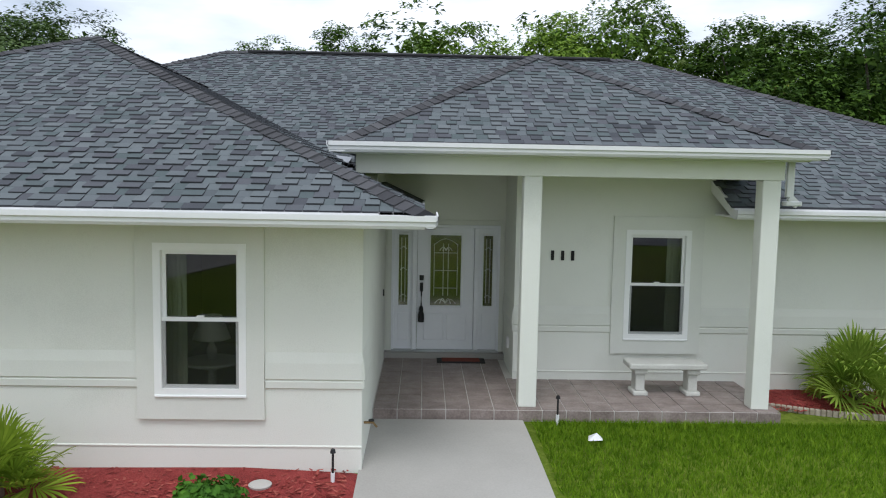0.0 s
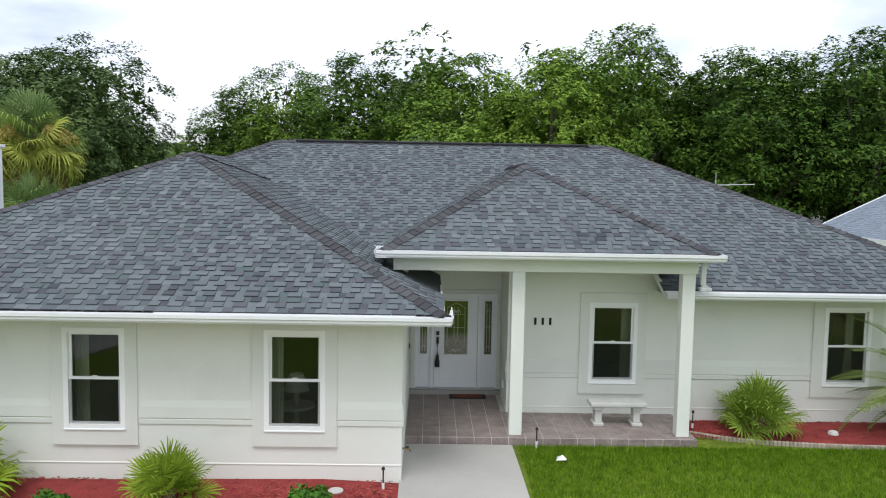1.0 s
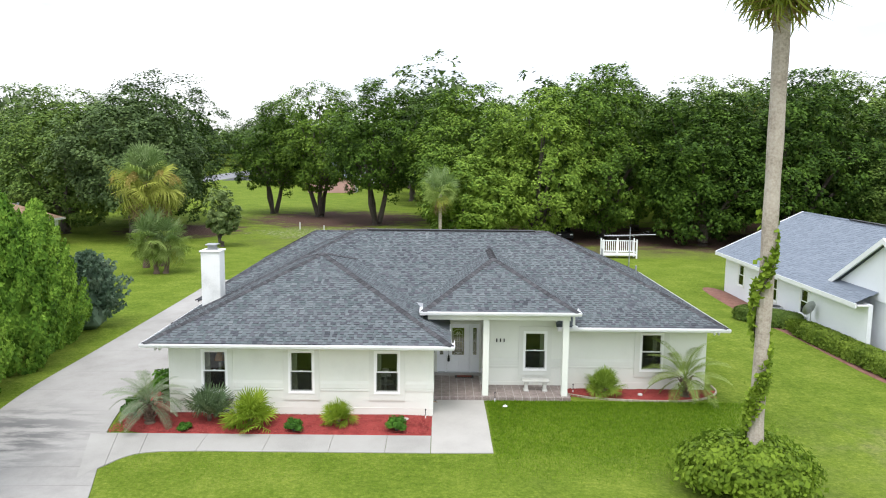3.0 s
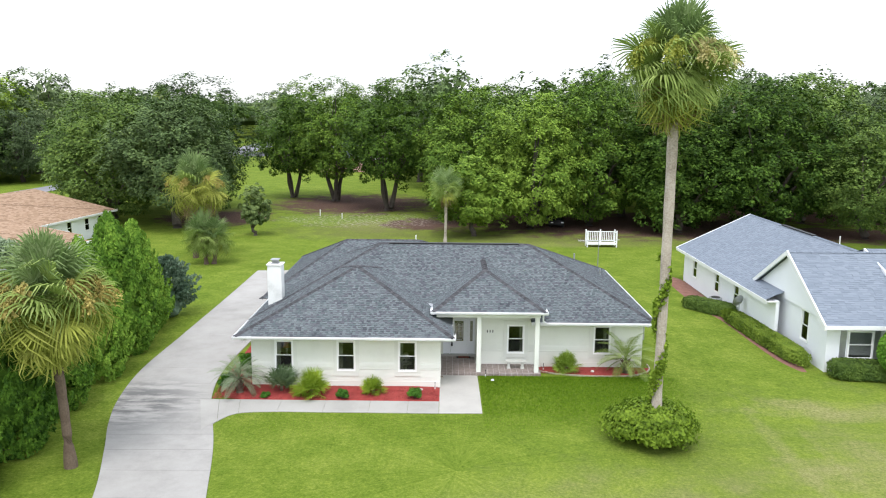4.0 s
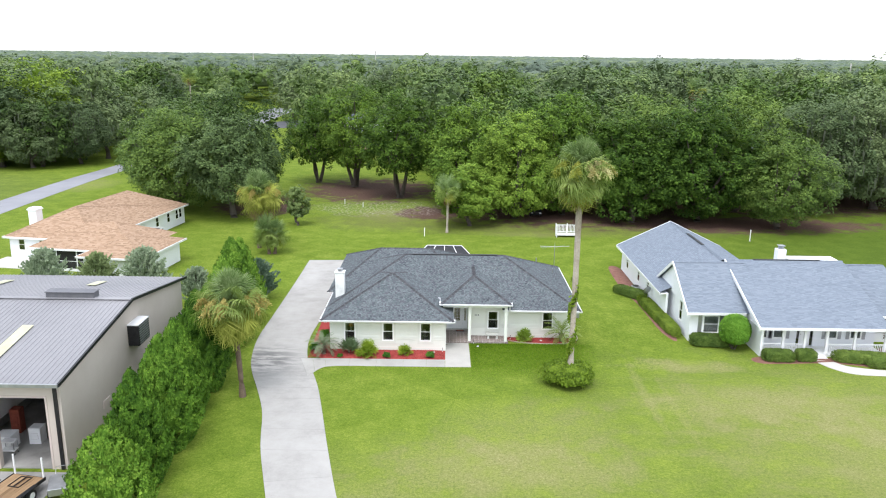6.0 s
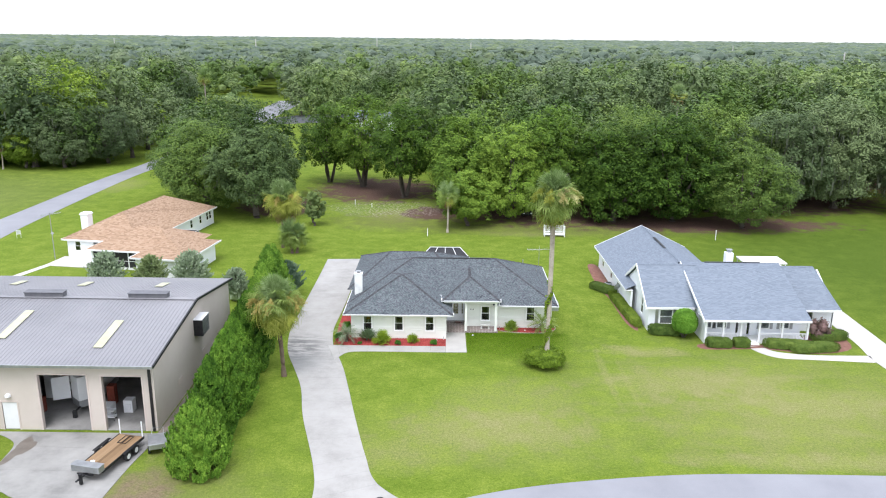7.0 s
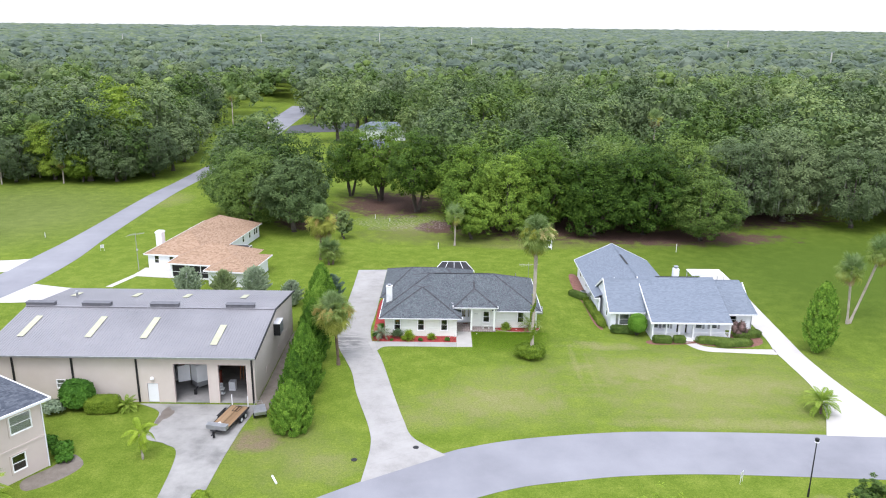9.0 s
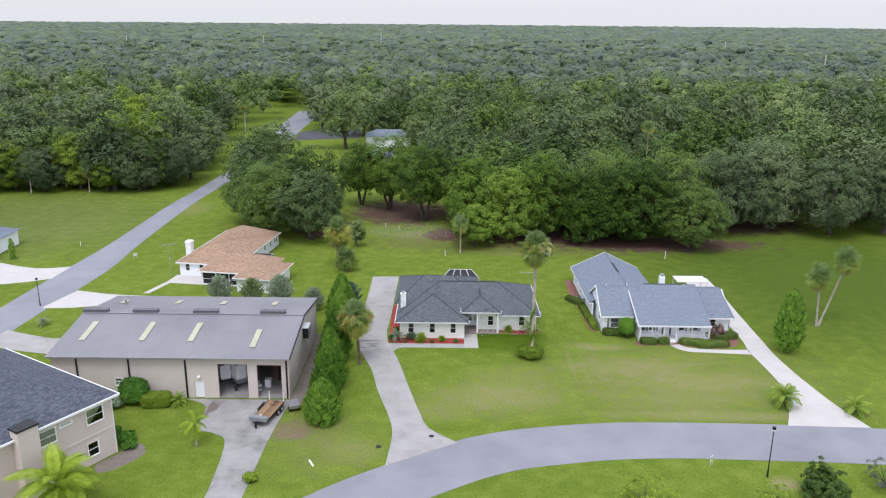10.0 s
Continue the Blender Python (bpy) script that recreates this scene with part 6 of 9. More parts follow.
part("string_course", boxes((-0.06, 0.0, 0, 14.5, 3.05, 3.25), bevel=0.01), PINK_WALL, th)
for a, b, z0, z1 in twin:
    window_in(th, 0.0, (a + b) / 2, z0, -90, b - a, z1 - z0)
    if z0 > 3:
        m = (z0 + z1) / 2
        part("blind", boxes((0.061, 0.064, a + 0.09, b - 0.09, m + 0.02, z1 - 0.09), (0.022, 0.025, a + 0.09, b - 0.09, z0 + 0.09, m - 0.02)), WHITE, th, "pale window blind")
    part("window_surround", wall_grid((a - 0.14, b + 0.14), (-0.05, 0.0), z0 - 0.14, z1 + 0.14, [(a, b, z0, z1)], True), PINK_WALL, th)
part("soffit", boxes((-0.5, 0.0, -0.5, 14.9, 6.64, 6.68), (0.0, 20.6, -0.5, 0.0, 6.64, 6.68)), WHITE, th)
for a, b in (((-0.55, 15.0, 6.8), (-0.55, -0.6, 6.8)), ((-0.55, -0.6, 6.8), (20.7, -0.6, 6.8))):
    board(th, "gutter", a, b, 0.14, 0.2, WHITE)
part("downspout", boxes((-0.1, -0.02, 0.05, 0.15, 0, 6.65)), WHITE, th)
tp = part("pier", boxes((-1.3, 0.0, 8.6, 10.6, 0, 7.7), bevel=0.02), PINK_WALL, th, "tall stucco chimney stack")
part("pier_cap", boxes((-1.4, 0.1, 8.5, 10.7, 7.7, 7.9), bevel=0.02), DARK_METAL, tp)

# white corner of a far house across the side street, and a roof in the woods
fh = thing("house", "white house corner with a grey roof across the street", "house")
wall_y(fh, -91.2, -91.0, 42, 56, 0, 3.0, WHITE_WALL)
wall_x(fh, -102, -91.2, 42, 42.2, 0, 3.0, [], WHITE_WALL)
shingle_roof(fh, [Hip(-103, -90.5, 41.5, 56.5, 3.0, 5.4, 5.5, 5.5, 5.5, 5.5)], SHINGLE_BLUE, SHINGLE_BLUE, 0.25, 0.6, rng_seed=11)
for x, y, w, d, h, m in ((-25, 190, 16, 9, 4.0, STEEL_ROOF), (62, 112, 10, 9, 5.0, SHINGLE_BLUE), (-24, 150, 10, 7, 3.2, SHINGLE_TAN)):
    b = thing("house", "pale house half hidden among the trees", "house")
    wall_x(b, x - w / 2, x + w / 2, y - d / 2, y - d / 2 + 0.2, 0, h, [], WHITE_WALL if y != 150 else SALMON_WALL)
    wall_y(b, x - w / 2, x - w / 2 + 0.2, y - d / 2 + 0.2, y + d / 2, 0, h, WHITE_WALL)
    wall_y(b, x + w / 2 - 0.2, x + w / 2, y - d / 2 + 0.2, y + d / 2, 0, h, WHITE_WALL)
    shingle_roof(b, [Hip(x - w / 2 - 0.5, x + w / 2 + 0.5, y - d / 2 - 0.5, y + d / 2 + 0.5, h, h + 2, 4, 4, d / 2 + 0.5, d / 2 + 0.5)], SHINGLE_BLUE, SHINGLE_BLUE, 0.4, 1.0, rng_seed=12)

# screened pool roof behind the grey-roofed house
pc = thing("pool_cage", "white-framed screened pool enclosure behind a house", "screen enclosure")
PX, PW, PY0, PY1, PZ0, PZ1 = -0.9, 3.1, 28.95, 31.2, 2.6, 3.4
for i in range(5):
    x = PX - PW + i * PW / 2
    part("rafter", extrude_profile(bmesh.new(), [(-0.03, 0), (0.03, 0), (0.03, 0.07), (-0.03, 0.07)], (x, PY0, PZ0), (PX + (x - PX) * 0.6, PY1, PZ1)), WHITE, pc)
part("purlin", boxes((PX - PW, PX + PW, PY0 - 0.03, PY0 + 0.03, PZ0, PZ0 + 0.07)), WHITE, pc)
part("ridge_beam", boxes((PX - PW * 0.6, PX + PW * 0.6, PY1 - 0.03, PY1 + 0.03, PZ1, PZ1 + 0.07)), WHITE, pc)
bm = bmesh.new()
bm.faces.new([bm.verts.new(p) for p in ((PX - PW, PY0, PZ0 - 0.01), (PX + PW, PY0, PZ0 - 0.01), (PX + PW * 0.6, PY1, PZ1 - 0.01), (PX - PW * 0.6, PY1, PZ1 - 0.01))])
part("screen", bm, DARK_METAL, pc, "dark insect screen")
for x in (PX - PW, PX + PW):
    part("post", boxes((x - 0.04, x + 0.04, PY0 - 0.04, PY0 + 0.04, 0.15, PZ0)), WHITE, pc)

# ---------------------------------------------------------------- plants
def rand_dir(rng):
    z = rng.uniform(-1, 1)
    a = rng.uniform(0, math.tau)
    r = math.sqrt(1 - z * z)
    return Vector((r * math.cos(a), r * math.sin(a), z))


class Leaves:
    """Collects leaf sprays and crown cores into one mesh."""

    def __init__(self, tri=False):
        self.v, self.f, self.tri = [], [], tri

    def spray(self, p, n, size, rng, long=1.6, up=0.0):
        t = rand_dir(rng)
        t = (t - n * t.dot(n))
        if up:
            t = t + Vector((0, 0, up))
        if t.length < 0.05:
            t = Vector((1, 0, 0))
        t.normalize()
        s = n.cross(t)
        if s.length < 0.05:
            s = Vector((0, 1, 0))
        s.normalize()
        k = len(self.v)
        a, b = size * long * 0.5, size * 0.5
        bend = n * (-0.25 * size)
        if self.tri:
            self.v += [tuple(p - t * a - s * b), tuple(p - t * a * 0.6 + s * b), tuple(p + t * a + bend)]
            self.f.append((k, k + 1, k + 2))
            return
        self.v += [tuple(p - t * a), tuple(p + s * b + bend * 0.4), tuple(p + t * a + bend), tuple(p - s * b + bend * 0.4)]
        self.f.append((k, k + 1, k + 2, k + 3))

    def blob(self, c, r, squash, count, size, rng, core=0.7, up=0.0, long=1.6, wild=0.55, out=None):
        c = Vector(c)
        for _ in range(count):
            d = rand_dir(rng)
            if out is None:
                if d.z < -0.45:
                    d.z *= -0.6
                    d.normalize()
            elif d.dot(out) < -0.2:
                d = -d
            q = r * (rng.uniform(0.72, 1.08) if rng.random() < 0.85 else rng.uniform(1.05, 1.28 if out is None else 1.16))
            p = c + Vector((d.x * q, d.y * q, d.z * q * squash))
            n = (d + rand_dir(rng) * wild).normalized()
            self.spray(p, n, size * rng.uniform(0.6, 1.35), rng, long, up)
        if core:
            bm = bmesh.new()
            bmesh.ops.create_icosphere(bm, subdivisions=1, radius=r * core)
            k = len(self.v)
            for v in bm.verts:
                j = 1 + rng.uniform(-0.18, 0.18)
                self.v.append((c.x + v.co.x * j, c.y + v.co.y * j, c.z + v.co.z * j * squash))
            for fc in bm.faces:
                self.f.append(tuple(k + v.index for v in fc.verts))
            bm.free()

    def mesh(self, name, mat):
        return data_mesh(name, self.v, self.f, mat)


def crown_blobs(rng, h, r, low, count):
    """Lobes over a full domed crown with an uneven outline: centre, radius and way out."""
    out = []
    mid = low + (h - low) * 0.40
    up, down = h - mid, mid - low
    waves = [(rand_dir(rng), rng.uniform(2.0, 4.5), rng.uniform(0, 6.28)) for _ in range(4)]
    span = min(0.85 * math.sqrt(6.6 / count), 0.46)
    for i in range(count):
        z = 1 - 2 * (i + 0.5) / count
        a = i * 2.39996 + rng.uniform(-0.35, 0.35)
        q = math.sqrt(1 - z * z)
        d = Vector((q * math.cos(a), q * math.sin(a), z))
        k = 1 + 0.085 * sum(math.sin(w.dot(d) * f + p) for w, f, p in waves)
        k = min(k, 1.13)
        br = r * span * (rng.choice((0.55, 0.75, 0.95, 1.15, 1.3)) if count > 40 else rng.uniform(0.85, 1.15))
        reach = max(k * (rng.uniform(0.86, 1.06) if count > 40 else rng.uniform(0.92, 1.02)) - 0.72 * br / r, 0.2)
        out.append((Vector((d.x * r * reach, d.y * r * reach, mid + d.z * (up if z > 0 else down) * reach)), br, d))
    return out


def clump(lv, c, r, way, count, size, rng):
    """A tuft of leaves that opens outwards and up from c."""
    axis = (way + Vector((0, 0, 0.55))).normalized()
    for _ in range(count):
        d = rand_dir(rng)
        if d.dot(axis) < -0.15:
            d = -d
        q = r * (rng.uniform(0.60, 1.04) if rng.random() < 0.92 else rng.uniform(1.0, 1.12))
        n = (d * 0.35 + axis * 0.35 + Vector((0, 0, 0.65)) + rand_dir(rng) * 0.40).normalized()
        lv.spray(c + Vector((d.x * q, d.y * q, d.z * q * 0.8)), n, size * rng.uniform(0.6, 1.35), rng, 1.5)


def make_tree(seed, h, r, low, leaf_mat, lobes_n=30, tufts=9, leaves=85, size=0.24, moss=0, stems=1, core=44, bark=None, limb_n=7, ragged=0.10):
    """Trunk, limbs and a crown of lobes, each a cluster of leaf tufts; returns the meshes."""
    rng = random.Random(seed)
    lobes = crown_blobs(rng, h, r, low, lobes_n)
    bm = bmesh.new()
    for s in range(stems):
        a = s * math.tau / stems + rng.random()
        off = Vector((math.cos(a), math.sin(a), 0)) * (0.0 if stems == 1 else 0.35)
        tr = (0.035 if stems == 1 else 0.02) * h * rng.uniform(0.85, 1.1)
        lean = off * rng.uniform(2, 4.5) if stems > 1 else Vector((rng.uniform(-0.5, 0.5), rng.uniform(-0.5, 0.5), 0))
        fork = off + lean + Vector((0, 0, low * 1.0))
        tube(bm, [off + Vector((0, 0, -0.1)), off + Vector((0, 0, 0.4)), (off + fork) / 2 + Vector((rng.uniform(-0.2, 0.2), rng.uniform(-0.2, 0.2), low * 0.06)), fork], [tr * 1.5, tr, tr * 0.85, tr * 0.7], 9)
        for c, br, d in rng.sample(lobes, min(limb_n, len(lobes))):
            m = fork.lerp(c, 0.5) + Vector((0, 0, 0.05 * h * rng.random()))
            tube(bm, [fork - Vector((0, 0, 0.25)), m, c], [tr * 0.45, tr * 0.28, tr * 0.08], 6)
    lv = Leaves(True)
    for c, br, d in lobes:
        k = 0
        while k < tufts:
            w = rand_dir(rng)
            if w.dot(d) < -0.1:
                continue
            k += 1
            reach = br * (rng.uniform(0.55, 0.95) + (ragged * 2.2 if rng.random() < ragged else 0.0))
            clump(lv, c + Vector((w.x, w.y, w.z * 0.9)) * reach, br * rng.uniform(0.25, 0.42), (w * 0.5 + d).normalized(), leaves, size, rng)
        for _ in range(int(core)):
            q = c - d * br * 0.3 + rand_dir(rng) * br * 0.62 * rng.random() ** 0.5
            lv.spray(q, (d * 0.4 + rand_dir(rng)).normalized(), size * rng.uniform(1.6, 2.8), rng, 1.3)
    meshes = [mesh_from(bm, "trunk"), lv.mesh("crown", leaf_mat)]
    meshes[0].materials.append(bark or BARK)
    if moss:
        ms = Leaves()
        for c, br, d in lobes:
            for _ in range(moss):
                d = rand_dir(rng)
                p = c + Vector((d.x * br, d.y * br, -abs(d.z) * br * 0.5))
                w, l = rng.uniform(0.06, 0.16), rng.uniform(0.7, 2.4)
                s = Vector((math.cos(rng.random() * 6.28), math.sin(rng.random() * 6.28), 0)) * w
                k = len(ms.v)
                ms.v += [tuple(p - s), tuple(p + s), tuple(p + s * 0.6 - Vector((0, 0, l * 0.6))), tuple(p - Vector((0, 0, l)))]
                ms.f.append((k, k + 1, k + 2, k + 3))
        meshes.append(ms.mesh("moss", MOSS))
    return meshes


def plant(name, meshes, label, category, x, y, z=0.0, turn=0.0, scale=1.0, tall=1.0, group=""):
    base = thing(name, label, category, x, y, z, group)
    base.rotation_euler = (0, 0, turn)
    base.scale = (scale, scale, scale * tall)
    for me in meshes:
        o = part(me.name.split(".")[0], me, None, base)
        if o.name.startswith("moss"):
            tagged(o, "grey hanging moss", kind="stuff")
    return base


# fronds, built once and shared
def fan_frond(seed, blades=36, petiole=0.85, rad=1.2, droop=0.5, wide=0.025, spread=140):
    """A folded fan leaf: blades spring from a short arched rib, and those at the sides hang the most."""
    rng = random.Random(seed)
    v, f = [], []

    def strip(pts, ws, side):
        k = len(v)
        for p, w in zip(pts, ws):
            v.append(tuple(p - side * w))
            v.append(tuple(p + side * w))
        for i in range(len(pts) - 1):
            f.append((k + 2 * i, k + 2 * i + 1, k + 2 * i + 3, k + 2 * i + 2))

    strip([Vector((0, 0, 0)), Vector((petiole * 0.5, 0, 0.05)), Vector((petiole, 0, 0.0))], [0.032, 0.022, 0.018], Vector((0, 1, 0)))
    for i in range(blades):
        a = radians(-spread + 2 * spread * (i + 0.5) / blades) + rng.uniform(-0.05, 0.05)
        hub = Vector((petiole + 0.28 * rad * max(math.cos(a), 0.0), 0, -0.10 * rad * droop * max(math.cos(a), 0.0)))
        l = rad * (0.98 - 0.22 * abs(a) / 2.4) * rng.uniform(0.86, 1.08)
        d = Vector((math.cos(a), math.sin(a), 0.22 - 0.30 * droop * abs(math.sin(a))))
        side = Vector((-d.y, d.x, rng.uniform(-0.25, 0.25))).normalized()
        tip = -droop * (0.35 + 0.55 * abs(math.sin(a))) * rng.uniform(0.6, 1.4)
        strip([hub, hub + d * l * 0.5, hub + d * l * (0.84 + 0.1 * tip) + Vector((0, 0, tip * 0.34 * l)), hub + d * l * (0.98 + 0.22 * tip) + Vector((0, 0, tip * l))], [0.012, wide * rad, wide * 0.66 * rad, 0.003], side)
    return v, f


def feather_frond(seed, pairs=26, length=2.0, arch=0.8, leaflet=0.45, leaf_w=0.018, sag=0.22):
    rng = random.Random(seed)
    v, f = [], []

    def strip(pts, ws, side):
        k = len(v)
        for p, w in zip(pts, ws):
            v.append(tuple(p - side * w))
            v.append(tuple(p + side * w))
        for i in range(len(pts) - 1):
            f.append((k + 2 * i, k + 2 * i + 1, k + 2 * i + 3, k + 2 * i + 2))

    def along(t):
        return Vector((length * (t - 0.22 * arch * t ** 3), 0, -arch * length * 0.55 * t ** 2.2))

    strip([along(t / 6) for t in range(7)], [0.03, 0.026, 0.022, 0.018, 0.014, 0.01, 0.006], Vector((0, 1, 0)))
    for i in range(pairs):
        t = 0.16 + 0.84 * i / pairs
        p = along(t)
        d = (along(min(t + 0.03, 1.03)) - p).normalized()
        l = leaflet * math.sin(math.pi * min(0.25 + 0.7 * t, 0.96)) * rng.uniform(0.85, 1.1)
        for s in (-1, 1):
            out = (d * 0.75 + Vector((0, s, 0)) * 0.75 + Vector((0, 0, 0.28))).normalized()
            strip([p, p + out * l * 0.55, p + out * l + Vector((0, 0, -sag * l))], [0.010, leaf_w, 0.003], d)
    return v, f


def frond_mesh(kind, mat, *args, **kw):
    v, f = kind(*args, **kw)
    return data_mesh("frond", v, f, mat)


FAN = {m: [frond_mesh(fan_frond, mat, s, droop=dr) for s, dr in ((1, 0.3), (2, 0.65), (3, 1.05))] for m, mat in (("green", PALM_LEAF), ("yellow", PALM_YELLOW), ("dead", PALM_DEAD), ("top", PALM_TOP))}
HAND = {m: [frond_mesh(fan_frond, mat, s, 24, 0.72, 0.98, dr, 0.036, 130) for s, dr in ((4, 0.15), (5, 0.3), (6, 0.5))] for m, mat in (("green", PALM_LEAF), ("yellow", PALM_YELLOW), ("blue", PALM_BLUE), ("bright", PALM_BRIGHT), ("lime", LIME_FROND))}
FEATHER = {"lime": [frond_mesh(feather_frond, LIME_FROND, s, pairs=60, leaflet=0.62, leaf_w=0.017, arch=1.1, sag=0.7) for s in (16, 17)], "bright": [frond_mesh(feather_frond, PALM_BRIGHT, s, leaflet=0.55, leaf_w=0.034) for s in (14, 15)], "green": [frond_mesh(feather_frond, PALM_LEAF, s) for s in (4, 5)], "silver": [frond_mesh(feather_frond, PALM_SILVER, s, arch=1.0) for s in (6, 7)], "yellow": [frond_mesh(feather_frond, PALM_YELLOW, 8)]}


def put_frond(parent, me, at, turn, up, scale, roll=0.0):
    o = new("frond", me)
    o.parent = parent
    o.matrix_basis = Matrix.Translation(at) @ Euler((0, 0, turn)).to_matrix().to_4x4() @ Euler((0, -up, 0)).to_matrix().to_4x4() @ Euler((roll, 0, 0)).to_matrix().to_4x4() @ Matrix.Scale(scale, 4)
    return o


def cabbage_palm(x, y, h, r, label, seed, fronds=38, lean=(0, 0), bark=None, yellow=0.25, dead=0.12, trunk_r=0.17, name="palm_tree", flowers=0, z=0.0):
    rng = random.Random(seed)
    base = thing(name, label, "palm tree", x, y, z)
    bm = bmesh.new()
    pts, rad = [], []
    for i in range(15):
        t = i / 14
        pts.append(Vector((lean[0] * t + 0.05 * math.sin(3 * t), lean[1] * t, h * t - 0.1)))
        rad.append(trunk_r * (1.35 - 0.5 * min(t * 6, 1) + 0.12 * t) * (1 + (0.05 if i % 2 else -0.03)))
    tube(bm, pts, rad, 12)
    part("trunk", bm, bark or PALM_BARK, base)
    top = pts[-1]
    for i in range(fronds):
        t = (i + 0.5) / fronds
        up = radians(84 - 132 * t ** 0.85) + rng.uniform(-0.16, 0.16) - (0.45 if t > 1 - dead else 0.0)
        kind = "top" if t < 0.36 else "green"
        long = 1.08 - 0.2 * t
        if flowers:
            # a narrow tuft of new leaves over a wide hanging skirt, the blossom between
            up = radians(86 - 105 * t) + rng.uniform(-0.12, 0.12) if t < 0.40 else radians(26 - 112 * (t - 0.40) / 0.6) + rng.uniform(-0.14, 0.14)
            long = 0.86 if t < 0.40 else 1.0
        if t > 1 - dead:
            kind = "dead"
        elif t > 1 - dead - yellow:
            kind = "yellow"
        put_frond(base, FAN[kind][min(int(t * 2.8 + rng.uniform(0, 0.6)), 2)], top + Vector((0, 0, 0.45 * (1 - t) - 0.1)), i * 2.399 + rng.uniform(-0.3, 0.3), up, r / 2.1 * rng.uniform(0.85, 1.1) * long, rng.uniform(-0.9, 0.9))
    if flowers:
        for k in range(flowers):
            lv = Leaves(True)
            a = k * 2.399 + rng.uniform(-0.3, 0.3)
            out = Vector((math.cos(a), math.sin(a), 0))
            for _ in range(40):
                # fine strands hanging from an arched stalk
                t = rng.uniform(0.45, 1.0)
                p = top + out * (0.25 + 0.74 * r * t) + Vector((0, 0, 0.42 + 0.70 * math.sin(t * 2.4) - 0.66 * t * t))
                way = (rand_dir(rng) * 0.6 + out * 0.30 + Vector((0, 0, -0.8))).normalized()
                for j in range(20):
                    lv.spray(p + way * 0.032 * j + rand_dir(rng) * 0.05, rand_dir(rng), 0.075, rng, 2.0)
            mat = (BLOSSOM_TAN, PALM_YELLOW, BLOSSOM_PALE)[k % 3] if bark is None else BLOSSOM_TAN
            part("blossom", lv.mesh("blossom", mat), None, base, "yellow-green blossom spray" if mat is PALM_YELLOW else "tan blossom spray")
    return base


def fan_shrub(x, y, r, label, seed, kind="green", n=26, z=None, name="fan_palm"):
    """A low fan palm with many stiff leaves."""
    rng = random.Random(seed)
    z0 = land(x, y) + 0.04 if z is None else z
    base = thing(name, label, "shrub", x, y, z0)
    bm = bmesh.new()
    tube(bm, [(0, 0, -0.05), (0, 0, 0.12), (0.02, 0, 0.24)], [0.10, 0.09, 0.06], 8)
    part("stem", bm, BROWN_PALM_BARK, base)
    for i in range(n):
        t = (i + 0.5) / n
        put_frond(base, rng.choice(HAND["yellow" if (kind == "green" and t > 0.9) else kind]), Vector((0, 0, 0.20)), i * 2.399 + rng.uniform(-0.4, 0.4), radians(84 - (98 if kind != "blue" else 62) * t + rng.uniform(-9, 9)), r / 1.62 * rng.uniform(0.8, 1.1), rng.uniform(-0.8, 0.8))
    return base


def feather_palm(x, y, stem, r, label, seed, kind="green", n=24, z=None, low=-25, name="feather_palm", bark=None, stem_r=0.13):
    rng = random.Random(seed)
    z0 = land(x, y) if z is None else z
    base = thing(name, label, "palm tree", x, y, z0)
    bm = bmesh.new()
    k = 9
    tube(bm, [(0.02 * math.sin(i * 2), 0, -0.05 + stem * i / k) for i in range(k + 1)], [stem_r * (1.15 if i % 2 else 0.92) for i in range(k + 1)], 10)
    for i in range(14):
        a = i * 2.399
        p = Vector((math.cos(a) * stem_r * 0.8, math.sin(a) * stem_r * 0.8, stem * (0.3 + 0.7 * i / 14)))
        tube(bm, [p, p + Vector((math.cos(a) * 0.16, math.sin(a) * 0.16, 0.2))], [0.045, 0.015], 5)
    part("trunk", bm, bark or BROWN_PALM_BARK, base)
    for i in range(n):
        t = (i + 0.5) / n
        put_frond(base, rng.choice(FEATHER[kind]), Vector((0, 0, stem)), i * 2.399 + rng.uniform(-0.3, 0.3), radians(84 - (84 - low) * t + rng.uniform(-6, 6)), r / 2.0 * rng.uniform(0.85, 1.1), rng.uniform(-0.3, 0.3))
    return base


def round_shrub(x, y, r, h, mat, label, seed, leaves=700, size=0.07, blobs=7, name="shrub", z=None, sx=1.0, sy=1.0, group=""):
    rng = random.Random(seed)
    lv = Leaves()
    for i in range(blobs):
        a = i * 2.399
        u = 1 - 1.6 * (i + 0.5) / blobs
        q = r * 0.62 * math.sqrt(max(1 - u * u, 0))
        lv.blob((q * math.cos(a) * sx, q * math.sin(a) * sy, h * (0.46 + 0.31 * u)), r * 0.44 * rng.uniform(0.85, 1.15), min(h / r * 0.6, 1.2), leaves // blobs, size, rng, 0.82)
    base = thing(name, label, "shrub", x, y, land(x, y) if z is None else z, group)
    bm = bmesh.new()
    for i in range(4):
        a = i * 1.7
        tube(bm, [(0, 0, -0.05), (math.cos(a) * r * 0.25, math.sin(a) * r * 0.25, h * 0.5)], [0.03, 0.012], 5)
    part("stem", bm, BARK, base)
    part("foliage", lv.mesh("foliage", mat), None, base)
    return base


